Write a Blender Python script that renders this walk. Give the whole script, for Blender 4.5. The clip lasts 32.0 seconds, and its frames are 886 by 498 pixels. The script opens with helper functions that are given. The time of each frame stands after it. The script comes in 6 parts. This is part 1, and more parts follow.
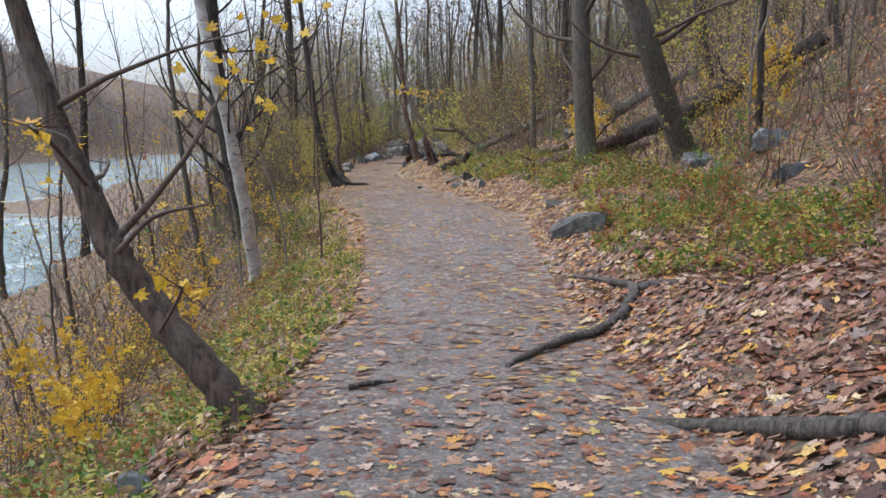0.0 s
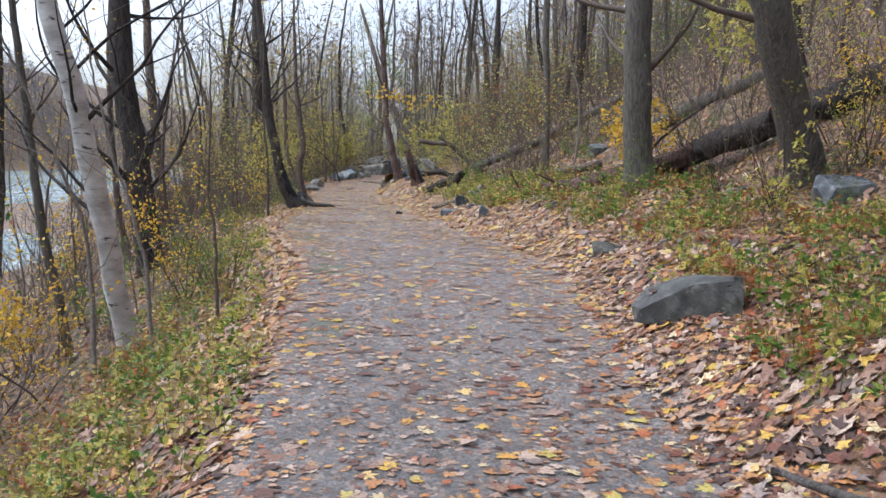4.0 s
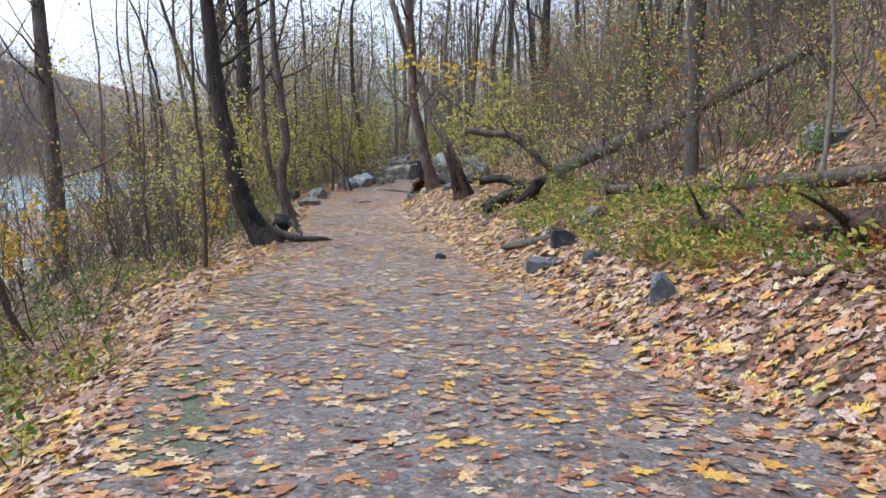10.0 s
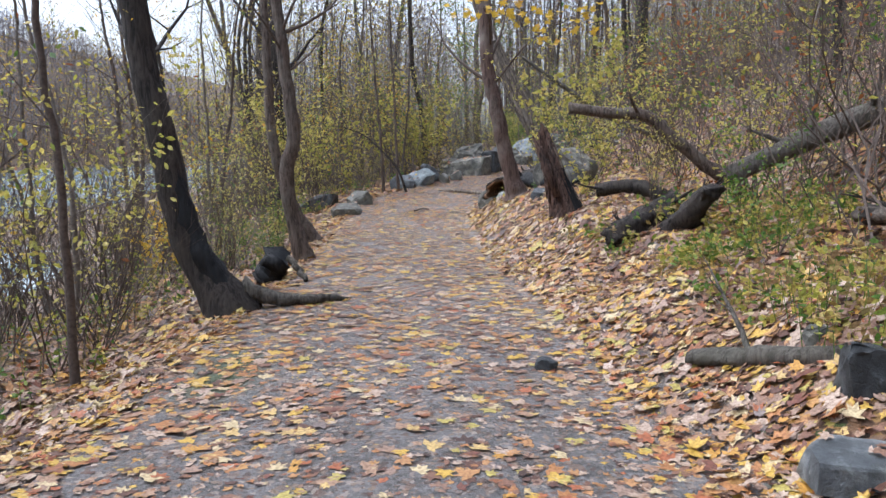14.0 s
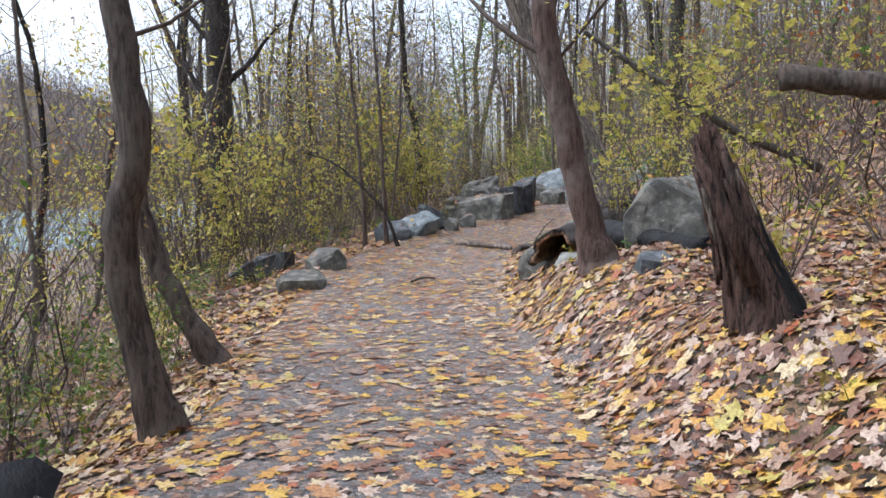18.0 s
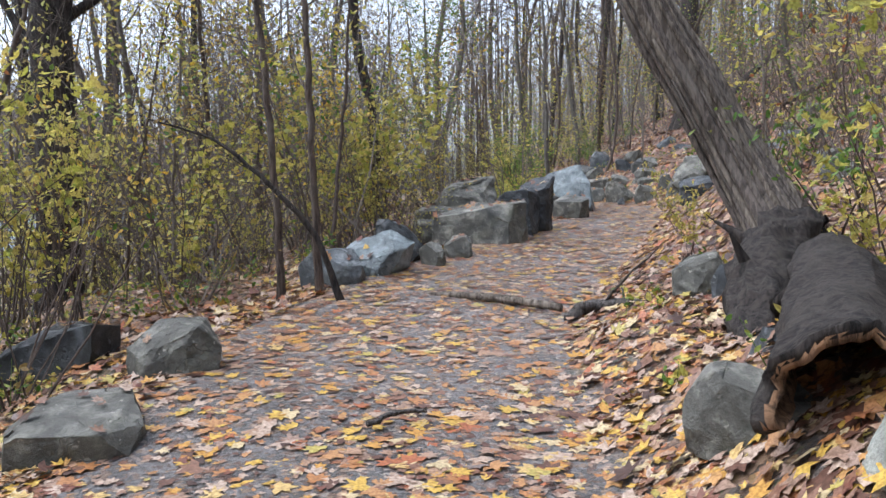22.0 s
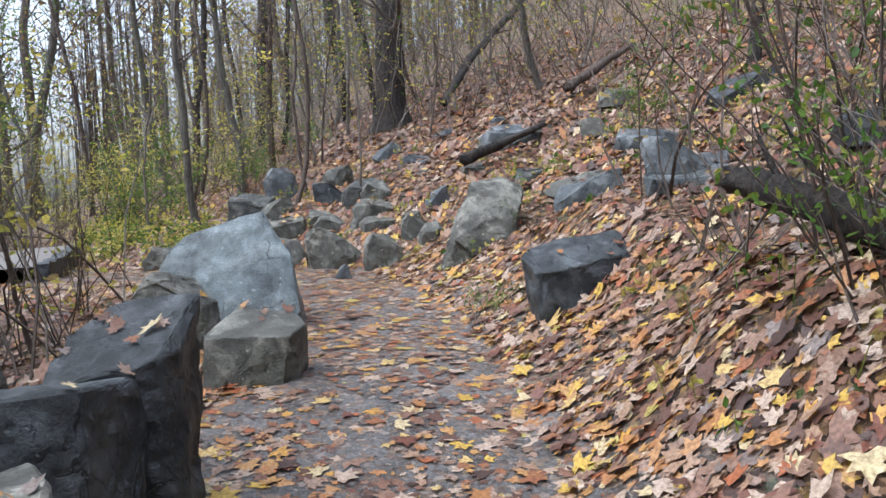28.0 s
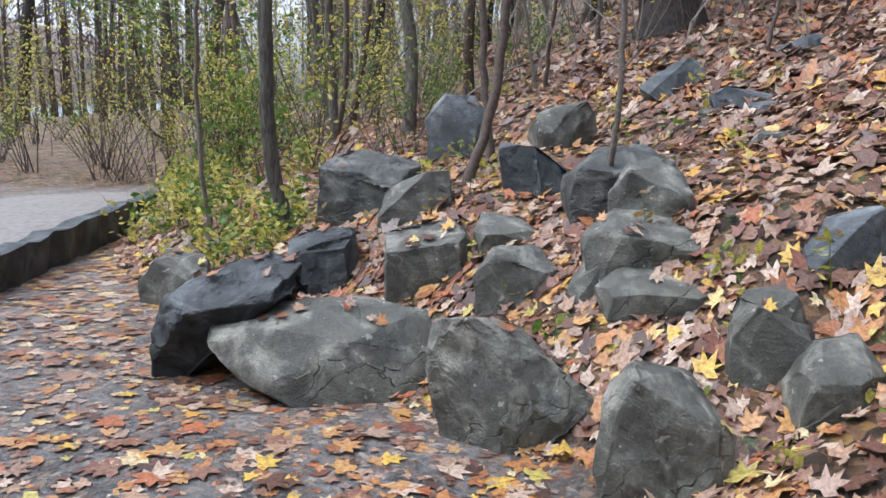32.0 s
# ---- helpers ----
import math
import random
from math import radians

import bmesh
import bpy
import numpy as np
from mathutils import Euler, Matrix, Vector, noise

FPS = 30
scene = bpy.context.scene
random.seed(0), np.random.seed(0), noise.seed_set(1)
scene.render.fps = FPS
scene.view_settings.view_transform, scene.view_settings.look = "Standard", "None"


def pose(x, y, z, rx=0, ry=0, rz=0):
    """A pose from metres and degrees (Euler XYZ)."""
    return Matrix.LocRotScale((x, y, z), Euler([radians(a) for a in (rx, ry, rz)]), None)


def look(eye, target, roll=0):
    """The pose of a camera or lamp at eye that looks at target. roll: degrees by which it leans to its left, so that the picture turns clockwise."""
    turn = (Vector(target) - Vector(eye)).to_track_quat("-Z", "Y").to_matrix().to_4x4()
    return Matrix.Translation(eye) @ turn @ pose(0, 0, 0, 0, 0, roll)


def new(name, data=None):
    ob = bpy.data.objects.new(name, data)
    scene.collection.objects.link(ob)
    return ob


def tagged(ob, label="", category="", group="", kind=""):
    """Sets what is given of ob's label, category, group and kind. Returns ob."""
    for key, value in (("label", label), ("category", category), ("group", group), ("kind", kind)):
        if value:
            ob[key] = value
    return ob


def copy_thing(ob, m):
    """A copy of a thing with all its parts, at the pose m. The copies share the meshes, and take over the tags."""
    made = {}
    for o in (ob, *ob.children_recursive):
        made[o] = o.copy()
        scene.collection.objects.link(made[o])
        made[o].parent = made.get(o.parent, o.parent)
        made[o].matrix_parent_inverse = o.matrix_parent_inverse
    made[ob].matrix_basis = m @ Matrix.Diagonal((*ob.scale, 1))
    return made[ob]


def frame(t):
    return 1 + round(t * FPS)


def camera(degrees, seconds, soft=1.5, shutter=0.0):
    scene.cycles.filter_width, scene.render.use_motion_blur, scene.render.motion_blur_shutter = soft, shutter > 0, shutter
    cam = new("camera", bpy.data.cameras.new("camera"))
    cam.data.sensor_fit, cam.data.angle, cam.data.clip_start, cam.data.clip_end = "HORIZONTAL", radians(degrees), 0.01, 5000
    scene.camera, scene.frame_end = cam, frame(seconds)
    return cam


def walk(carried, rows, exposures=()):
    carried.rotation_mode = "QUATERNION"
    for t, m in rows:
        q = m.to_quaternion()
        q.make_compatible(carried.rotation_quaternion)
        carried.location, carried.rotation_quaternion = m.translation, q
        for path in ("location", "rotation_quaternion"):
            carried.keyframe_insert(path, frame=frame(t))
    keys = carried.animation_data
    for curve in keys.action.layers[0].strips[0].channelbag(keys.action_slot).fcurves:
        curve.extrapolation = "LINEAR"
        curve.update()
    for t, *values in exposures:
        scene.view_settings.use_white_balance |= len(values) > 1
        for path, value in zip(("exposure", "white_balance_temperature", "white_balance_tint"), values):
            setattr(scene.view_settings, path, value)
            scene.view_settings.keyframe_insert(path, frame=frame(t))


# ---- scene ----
# ---------------- camera and its walk ----------------
# seconds, eye x, y, z, turn to the left, pitch, lean
PATH = [
    (0, 0.000, 0.000, 1.627, -2.38, -7.79, -0.97),
    (0.5, -0.022, 0.728, 1.608, -6.28, -8.69, 0.07),
    (1, 0.016, 1.549, 1.566, -1.77, -8.20, -1.40),
    (1.5, -0.018, 2.338, 1.506, -0.99, -8.74, -2.27),
    (2, -0.029, 3.098, 1.516, -3.65, -7.51, -1.38),
    (2.5, 0.036, 3.879, 1.475, -0.24, -6.01, 0.33),
    (3, 0.093, 4.663, 1.428, -3.18, -7.62, 0.50),
    (3.5, 0.200, 5.426, 1.370, -3.20, -6.78, 1.27),
    (4, 0.226, 6.156, 1.309, -3.62, -6.03, 1.27),
    (4.5, 0.280, 6.934, 1.255, -0.83, -2.77, 0.15),
    (6.5, 0.260, 10.025, 1.238, -3.57, -6.95, 0.51),
    (7, 0.301, 10.808, 1.252, -2.39, -7.36, 0.30),
    (7.5, 0.248, 11.610, 1.269, -2.19, -7.42, 0.87),
    (8, 0.199, 12.399, 1.254, 0.86, -6.53, -0.04),
    (8.5, 0.146, 13.202, 1.241, 0.01, -7.69, 1.07),
    (9, 0.092, 14.008, 1.268, -0.33, -5.55, 0.60),
    (9.5, 0.103, 14.808, 1.339, 2.10, -3.49, 1.48),
    (10, 0.075, 15.573, 1.401, -1.71, -6.26, 0.33),
    (10.5, 0.077, 16.329, 1.446, 1.37, -5.51, 0.48),
    (11, -0.001, 17.065, 1.478, 5.24, -6.52, 0.24),
    (11.5, 0.083, 17.798, 1.475, 5.20, -4.34, 0.35),
    (12, 0.102, 18.529, 1.451, 3.52, -6.05, -0.12),
    (12.5, 0.077, 19.293, 1.450, 2.44, -7.25, -2.62),
    (13, 0.079, 20.096, 1.467, 3.03, -6.75, -0.80),
    (13.5, 0.028, 20.896, 1.515, 1.51, -9.01, -0.53),
    (14, -0.000, 21.692, 1.534, 3.46, -7.24, -0.29),
    (14.5, -0.120, 22.454, 1.512, 4.62, -7.12, -1.25),
    (16.5, -0.439, 25.796, 1.436, 1.43, -6.21, -1.14),
    (17, -0.541, 26.551, 1.466, -0.78, -7.26, -1.12),
    (17.5, -0.596, 27.300, 1.469, 2.83, -3.06, -1.19),
    (18, -0.669, 28.047, 1.447, 2.86, -4.55, -0.74),
    (18.5, -0.674, 28.825, 1.434, 2.82, -4.50, 0.43),
    (19, -0.702, 29.604, 1.404, 2.82, -4.51, 1.45),
    (19.5, -0.749, 30.351, 1.405, 4.30, -4.05, -2.11),
    (20, -0.809, 31.155, 1.406, 5.37, -3.31, -1.39),
    (20.5, -0.916, 31.921, 1.405, 1.40, -5.10, -1.46),
    (21, -1.008, 32.723, 1.401, 2.16, -4.79, -0.46),
    (21.5, -1.168, 33.515, 1.387, -1.53, -6.52, 0.45),
    (22, -1.255, 34.326, 1.376, -0.64, -4.00, -0.41),
    (22.5, -1.355, 35.097, 1.391, -6.17, -6.34, 0.42),
    (23, -1.383, 35.891, 1.391, -6.76, -6.69, 0.63),
    (23.5, -1.383, 36.625, 1.398, -6.27, -4.05, 1.37),
    (24, -1.363, 37.324, 1.443, -11.53, -3.34, -1.32),
    (24.5, -1.300, 37.994, 1.531, -13.46, -3.29, -0.70),
    (26.5, -0.767, 40.877, 1.859, -19.25, -4.46, -2.30),
    (27, -0.526, 41.583, 1.874, -21.16, -5.01, -1.17),
    (27.5, -0.223, 42.284, 1.953, -24.84, -6.33, -1.46),
    (28, 0.104, 42.992, 1.981, -24.57, -4.17, -2.51),
    (28.5, 0.435, 43.745, 2.032, -27.36, -6.74, 0.01),
    (29, 0.761, 44.518, 2.084, -24.66, -6.40, 0.21),
    (29.5, 0.994, 45.305, 2.173, -26.08, -8.13, 0.53),
    (30, 1.311, 46.110, 2.206, -18.64, -5.33, 0.78),
    (30.5, 1.523, 46.890, 2.246, -16.12, -4.67, 1.55),
    (31, 1.810, 47.618, 2.269, -18.27, -6.11, -0.43),
    (31.5, 2.035, 48.417, 2.302, -12.82, -5.49, 2.31),
    (32, 2.184, 49.188, 2.406, -7.95, -10.36, 1.43),
]


def eye_pose(x, y, z, yaw, pitch, lean):
    return pose(x, y, z, 0, 0, yaw) @ pose(0, 0, 0, 90 + pitch) @ pose(0, 0, 0, 0, 0, lean)


cam = camera(57.6, 32.0, soft=1.5)
walk(cam, [(r[0], eye_pose(*r[1:])) for r in PATH], [(0, 0.88, 5750, 10), (1.5, 1.05, 5700, 10), (8, 1.1, 5600, 10), (13, 1.14, 5600, 10), (20, 1.22, 5650, 10), (22, 1.26, 5600, 9), (24, 1.16, 5700, 9), (27, 1.22, 5550, 7), (32, 1.32, 5550, 8)])

# ---------------- overcast sky and a wide weak sun ----------------
world = bpy.data.worlds.new("overcast")
scene.world = world
world.use_nodes = True
wn = world.node_tree
wn.nodes.clear()
sky = wn.nodes.new("ShaderNodeTexSky")
sky.sky_type = "NISHITA"
sky.sun_disc = False
sky.sun_elevation, sky.sun_rotation = radians(58), radians(-70)
sky.air_density, sky.dust_density, sky.ozone_density = 1.0, 5.0, 1.0
veil = wn.nodes.new("ShaderNodeHueSaturation")
veil.inputs["Saturation"].default_value = 0.4
bg = wn.nodes.new("ShaderNodeBackground")
bg.inputs["Strength"].default_value = 0.15
wout = wn.nodes.new("ShaderNodeOutputWorld")
wn.links.new(sky.outputs["Color"], veil.inputs["Color"])
wn.links.new(veil.outputs["Color"], bg.inputs["Color"])
wn.links.new(bg.outputs["Background"], wout.inputs["Surface"])

sun_data = bpy.data.lights.new("sun", "SUN")
sun_data.energy, sun_data.angle, sun_data.color = 0.9, radians(50), (1.0, 0.985, 0.96)
sun = new("sun", sun_data)
sun.matrix_world = look((-16, 8, 34), (0, 20, 0))

# ---------------- materials ----------------
def nodes_of(name):
    m = bpy.data.materials.new(name)
    m.use_nodes = True
    nt = m.node_tree
    return m, nt, nt.nodes["Principled BSDF"]


def add(nt, kind, **values):
    n = nt.nodes.new(kind)
    for k, v in values.items():
        n.inputs[k.replace("_", " ")].default_value = v
    return n


def ramp(nt, source, stops, interp="LINEAR"):
    n = nt.nodes.new("ShaderNodeValToRGB")
    n.color_ramp.interpolation = interp
    while len(n.color_ramp.elements) < len(stops):
        n.color_ramp.elements.new(0.5)
    for e, (at, col) in zip(n.color_ramp.elements, stops):
        e.position, e.color = at, (*col, 1)
    nt.links.new(source, n.inputs["Fac"])
    return n


def mix(nt, fac, a, b, how="MIX"):
    n = nt.nodes.new("ShaderNodeMix")
    n.data_type, n.blend_type = "RGBA", how
    for sock, v in ((n.inputs[0], fac), (n.inputs[6], a), (n.inputs[7], b)):
        if isinstance(v, (int, float)):
            sock.default_value = v
        elif isinstance(v, tuple):
            sock.default_value = (*v, 1)
        else:
            nt.links.new(v, sock)
    return n.outputs[2]


def coords(nt, scale=(1, 1, 1), which="Object"):
    tc = nt.nodes.new("ShaderNodeTexCoord")
    mp = nt.nodes.new("ShaderNodeMapping")
    mp.inputs["Scale"].default_value = scale
    nt.links.new(tc.outputs[which], mp.inputs["Vector"])
    return mp.outputs["Vector"]


def noise_tex(nt, vec, scale, detail=4.0, rough=0.6, distort=0.0):
    n = add(nt, "ShaderNodeTexNoise", Scale=scale, Detail=detail, Roughness=rough, Distortion=distort)
    nt.links.new(vec, n.inputs["Vector"])
    return n.outputs["Fac"]


def noise_vec(nt, vec, scale):
    n = add(nt, "ShaderNodeTexNoise", Scale=scale, Detail=4.0, Roughness=0.6)
    nt.links.new(vec, n.inputs["Vector"])
    return n.outputs["Color"]


def bump(nt, bsdf, height, strength, distance):
    b = add(nt, "ShaderNodeBump", Strength=strength, Distance=distance)
    nt.links.new(height, b.inputs["Height"])
    nt.links.new(b.outputs["Normal"], bsdf.inputs["Normal"])
    return b


def plain_noise(name, c0, c1, scale, rough=0.8, bump_d=0.01, stretch=(1, 1, 1), spec=0.3, c2=None, detail=6.0):
    """Two colours mixed by noise, with a third in larger stains, and relief from the same noise."""
    m, nt, b = nodes_of(name)
    v = coords(nt, stretch)
    n = noise_tex(nt, v, scale, detail, 0.65)
    col = ramp(nt, n, [(0.3, c0), (0.7, c1)]).outputs["Color"]
    if c2:
        big = noise_tex(nt, v, scale * 0.17, 3.0, 0.6)
        col = mix(nt, ramp(nt, big, [(0.5, (0, 0, 0)), (0.66, (1, 1, 1))]).outputs["Color"], col, c2)
    nt.links.new(col, b.inputs["Base Color"])
    b.inputs["Roughness"].default_value = rough
    b.inputs["Specular IOR Level"].default_value = spec
    if bump_d:
        bump(nt, b, n, 0.9, bump_d)
    return m


def bark(name, c0, c1, c2, scale=9.0, depth=0.02, rough=0.85):
    """Furrowed bark: noise stretched along the trunk, with lichen stains."""
    m, nt, b = nodes_of(name)
    v = coords(nt, (1, 1, 0.16))
    n = noise_tex(nt, v, scale * 3, 8.0, 0.7, 0.6)
    ridge = ramp(nt, n, [(0.4, c0), (0.58, c1)]).outputs["Color"]
    big = noise_tex(nt, coords(nt), 2.3, 5.0, 0.65)
    col = mix(nt, ramp(nt, big, [(0.5, (0, 0, 0)), (0.72, (0.75, 0.75, 0.75))]).outputs["Color"], ridge, c2)
    nt.links.new(col, b.inputs["Base Color"])
    b.inputs["Roughness"].default_value = rough
    b.inputs["Specular IOR Level"].default_value = 0.25
    bump(nt, b, n, 1.0, depth * 2.2)
    return m


def leafy(name, stops, rough=0.55, through_light=0.35):
    """Leaves: each one its own tone, with veins of grime, letting some light through."""
    m, nt, b = nodes_of(name)
    g = nt.nodes.new("ShaderNodeNewGeometry")
    tone = ramp(nt, g.outputs["Random Per Island"], stops, "CONSTANT" if len(stops) > 4 else "LINEAR").outputs["Color"]
    v = coords(nt)
    spots = noise_tex(nt, v, 60.0, 3.0, 0.6)
    dirt = ramp(nt, spots, [(0.35, (0.55, 0.5, 0.45)), (0.6, (1.05, 1.05, 1.05))]).outputs["Color"]
    col = mix(nt, 1.0, tone, dirt, "MULTIPLY")
    nt.links.new(col, b.inputs["Base Color"])
    b.inputs["Roughness"].default_value = rough
    b.inputs["Specular IOR Level"].default_value = 0.5 if rough < 0.4 else 0.35
    if through_light:
        t = nt.nodes.new("ShaderNodeBsdfTranslucent")
        nt.links.new(col, t.inputs["Color"])
        mx = add(nt, "ShaderNodeMixShader", Fac=through_light)
        out = nt.nodes["Material Output"]
        nt.links.new(b.outputs["BSDF"], mx.inputs[1])
        nt.links.new(t.outputs["BSDF"], mx.inputs[2])
        nt.links.new(mx.outputs["Shader"], out.inputs["Surface"])
    return m


def ground_material():
    """Damp grey trodden gravel on the path, dark leaf mould beside it, blended by the mesh's own path attribute."""
    m, nt, b = nodes_of("ground")
    v = coords(nt)
    at = nt.nodes.new("ShaderNodeAttribute")
    at.attribute_name = "path"
    fine = noise_tex(nt, v, 42.0, 8.0, 0.7)
    mid = noise_tex(nt, v, 5.0, 6.0, 0.6)
    big = noise_tex(nt, v, 0.8, 4.0, 0.55)
    grit = ramp(nt, fine, [(0.36, (0.03, 0.028, 0.027)), (0.5, (0.12, 0.11, 0.105)), (0.66, (0.31, 0.295, 0.29))]).outputs["Color"]
    mud = ramp(nt, mid, [(0.38, (0.06, 0.05, 0.044)), (0.62, (0.23, 0.21, 0.2))]).outputs["Color"]
    path_col = mix(nt, 0.5, grit, mud)
    flake = nt.nodes.new("ShaderNodeTexVoronoi")
    flake.inputs["Scale"].default_value = 34.0
    bent = nt.nodes.new("ShaderNodeVectorMath")
    bent.operation = "MULTIPLY_ADD"
    nt.links.new(noise_vec(nt, v, 26.0), bent.inputs[0])
    bent.inputs[1].default_value = (0.05, 0.05, 0.05)
    nt.links.new(v, bent.inputs[2])
    nt.links.new(bent.outputs[0], flake.inputs["Vector"])
    bits = nt.nodes.new("ShaderNodeSeparateColor")
    nt.links.new(flake.outputs["Color"], bits.inputs["Color"])
    scrap = ramp(nt, bits.outputs["Red"], [(0.0, (0.1, 0.065, 0.05)), (0.2, (0.2, 0.135, 0.1)), (0.4, (0.3, 0.235, 0.195)), (0.6, (0.15, 0.085, 0.06)), (0.75, (0.26, 0.18, 0.12)), (0.9, (0.36, 0.3, 0.25))], "CONSTANT").outputs["Color"]
    some = ramp(nt, bits.outputs["Green"], [(0.0, (0.75, 0.75, 0.75)), (0.36, (0, 0, 0))], "CONSTANT").outputs["Color"]
    path_col = mix(nt, some, path_col, scrap)
    vor = nt.nodes.new("ShaderNodeTexVoronoi")
    vor.inputs["Scale"].default_value = 24.0
    nt.links.new(v, vor.inputs["Vector"])
    sep = nt.nodes.new("ShaderNodeSeparateColor")
    nt.links.new(vor.outputs["Color"], sep.inputs["Color"])
    litter = ramp(nt, sep.outputs["Red"], [(0.0, (0.035, 0.022, 0.014)), (0.25, (0.1, 0.054, 0.03)), (0.45, (0.17, 0.092, 0.045)), (0.65, (0.22, 0.13, 0.075)),
                                           (0.84, (0.26, 0.15, 0.05)), (0.95, (0.06, 0.08, 0.02))], "CONSTANT").outputs["Color"]
    mould = mix(nt, ramp(nt, fine, [(0.3, (0, 0, 0)), (0.5, (1, 1, 1))]).outputs["Color"], (0.05, 0.034, 0.024), litter)
    moss = mix(nt, ramp(nt, big, [(0.55, (0, 0, 0)), (0.68, (0.55, 0.55, 0.55))]).outputs["Color"], mould, (0.06, 0.075, 0.02))
    green = nt.nodes.new("ShaderNodeAttribute")
    green.attribute_name = "moss"
    film = mix(nt, ramp(nt, fine, [(0.4, (0, 0, 0)), (0.55, (1, 1, 1))]).outputs["Color"], (0.035, 0.05, 0.02), (0.09, 0.125, 0.045))
    path_col = mix(nt, green.outputs["Fac"], path_col, film)
    col = mix(nt, at.outputs["Fac"], moss, path_col)
    nt.links.new(col, b.inputs["Base Color"])
    rough = ramp(nt, mid, [(0.35, (0.38, 0.38, 0.38)), (0.6, (0.75, 0.75, 0.75))])
    nt.links.new(rough.outputs["Color"], b.inputs["Roughness"])
    b.inputs["Specular IOR Level"].default_value = 0.35
    bump(nt, b, fine, 1.0, 0.03)
    return m


def rock_material(name, c0, c1, rough=0.6, moss=0.3):
    """Broken stone: mottled grain, thin cracks, lichen, damp patches and chipped relief."""
    m, nt, b = nodes_of(name)
    v = coords(nt)
    n = noise_tex(nt, v, 4.5, 12.0, 0.62, 0.35)
    fine = noise_tex(nt, v, 85.0, 5.0, 0.7)
    col = ramp(nt, n, [(0.34, tuple(c * 0.7 for c in c0)), (0.47, c0), (0.6, c1), (0.72, tuple(min(1, c * 1.25) for c in c1))]).outputs["Color"]
    col = mix(nt, 0.8, col, ramp(nt, fine, [(0.3, (0.62, 0.62, 0.6)), (0.5, (1, 1, 1)), (0.7, (1.35, 1.35, 1.33))]).outputs["Color"], "MULTIPLY")
    warp = nt.nodes.new("ShaderNodeVectorMath")
    warp.operation = "MULTIPLY_ADD"
    nt.links.new(noise_vec(nt, v, 3.2), warp.inputs[0])
    warp.inputs[1].default_value = (0.35, 0.35, 0.35)
    nt.links.new(v, warp.inputs[2])
    crack = nt.nodes.new("ShaderNodeTexVoronoi")
    crack.feature = "DISTANCE_TO_EDGE"
    crack.inputs["Scale"].default_value = 3.1
    nt.links.new(warp.outputs[0], crack.inputs["Vector"])
    gate = ramp(nt, noise_tex(nt, v, 2.1, 3.0, 0.5), [(0.5, (0, 0, 0)), (0.6, (1, 1, 1))]).outputs["Color"]
    line = ramp(nt, crack.outputs["Distance"], [(0.0, (0.25, 0.25, 0.25)), (0.012, (1, 1, 1))]).outputs["Color"]
    line = mix(nt, gate, (1.0, 1.0, 1.0), line)
    col = mix(nt, 0.75, col, line, "MULTIPLY")
    chip = nt.nodes.new("ShaderNodeTexVoronoi")
    chip.inputs["Scale"].default_value = 5.5
    nt.links.new(warp.outputs[0], chip.inputs["Vector"])
    face = nt.nodes.new("ShaderNodeSeparateColor")
    nt.links.new(chip.outputs["Color"], face.inputs["Color"])
    col = mix(nt, 0.5, col, ramp(nt, face.outputs["Red"], [(0.0, (0.7, 0.7, 0.7)), (1.0, (1.3, 1.3, 1.3))]).outputs["Color"], "MULTIPLY")
    big = noise_tex(nt, v, 1.9, 6.0, 0.7)
    col = mix(nt, ramp(nt, big, [(0.52, (0, 0, 0)), (0.64, (moss, moss, moss))]).outputs["Color"], col, (0.085, 0.088, 0.035))
    damp = noise_tex(nt, v, 2.6, 5.0, 0.65)
    wet = ramp(nt, damp, [(0.46, (1, 1, 1)), (0.6, (0.5, 0.5, 0.5))]).outputs["Color"]
    col = mix(nt, 1.0, col, wet, "MULTIPLY")
    spots = noise_tex(nt, v, 19.0, 3.0, 0.55)
    col = mix(nt, ramp(nt, spots, [(0.67, (0, 0, 0)), (0.7, (0.55, 0.55, 0.55))]).outputs["Color"], col, tuple(min(1, c * 1.7) for c in c1))
    nt.links.new(col, b.inputs["Base Color"])
    gloss = ramp(nt, damp, [(0.44, (rough + 0.2,) * 3), (0.62, (rough * 0.7,) * 3)])
    nt.links.new(gloss.outputs["Color"], b.inputs["Roughness"])
    b.inputs["Specular IOR Level"].default_value = 0.45
    tall = mix(nt, 0.25, n, fine)
    tall = mix(nt, 0.3, tall, face.outputs["Red"])
    tall = mix(nt, 0.6, tall, line, "MULTIPLY")
    bump(nt, b, tall, 0.85, 0.06)
    return m


M_GROUND = ground_material()
M_ROCK_GREY = rock_material("slate_grey_rock", (0.068, 0.074, 0.079), (0.195, 0.207, 0.213), 0.42, 0.2)
M_SLATE = rock_material("smooth_blue_grey_slate", (0.15, 0.175, 0.182), (0.26, 0.29, 0.297), 0.36, 0.08)
M_ROCK_OLIVE = rock_material("olive_grey_rock", (0.085, 0.08, 0.066), (0.24, 0.226, 0.19), 0.5, 0.35)
M_ROCK_PALE = rock_material("pale_smooth_rock", (0.2, 0.2, 0.175), (0.32, 0.32, 0.28), 0.6, 0.05)
M_ROCK_UMBER = rock_material("damp_brown_grey_rock", (0.045, 0.044, 0.039), (0.14, 0.136, 0.12), 0.42, 0.3)
M_ROCK_DARK = rock_material("wet_dark_rock", (0.018, 0.02, 0.022), (0.075, 0.08, 0.085), 0.4, 0.12)
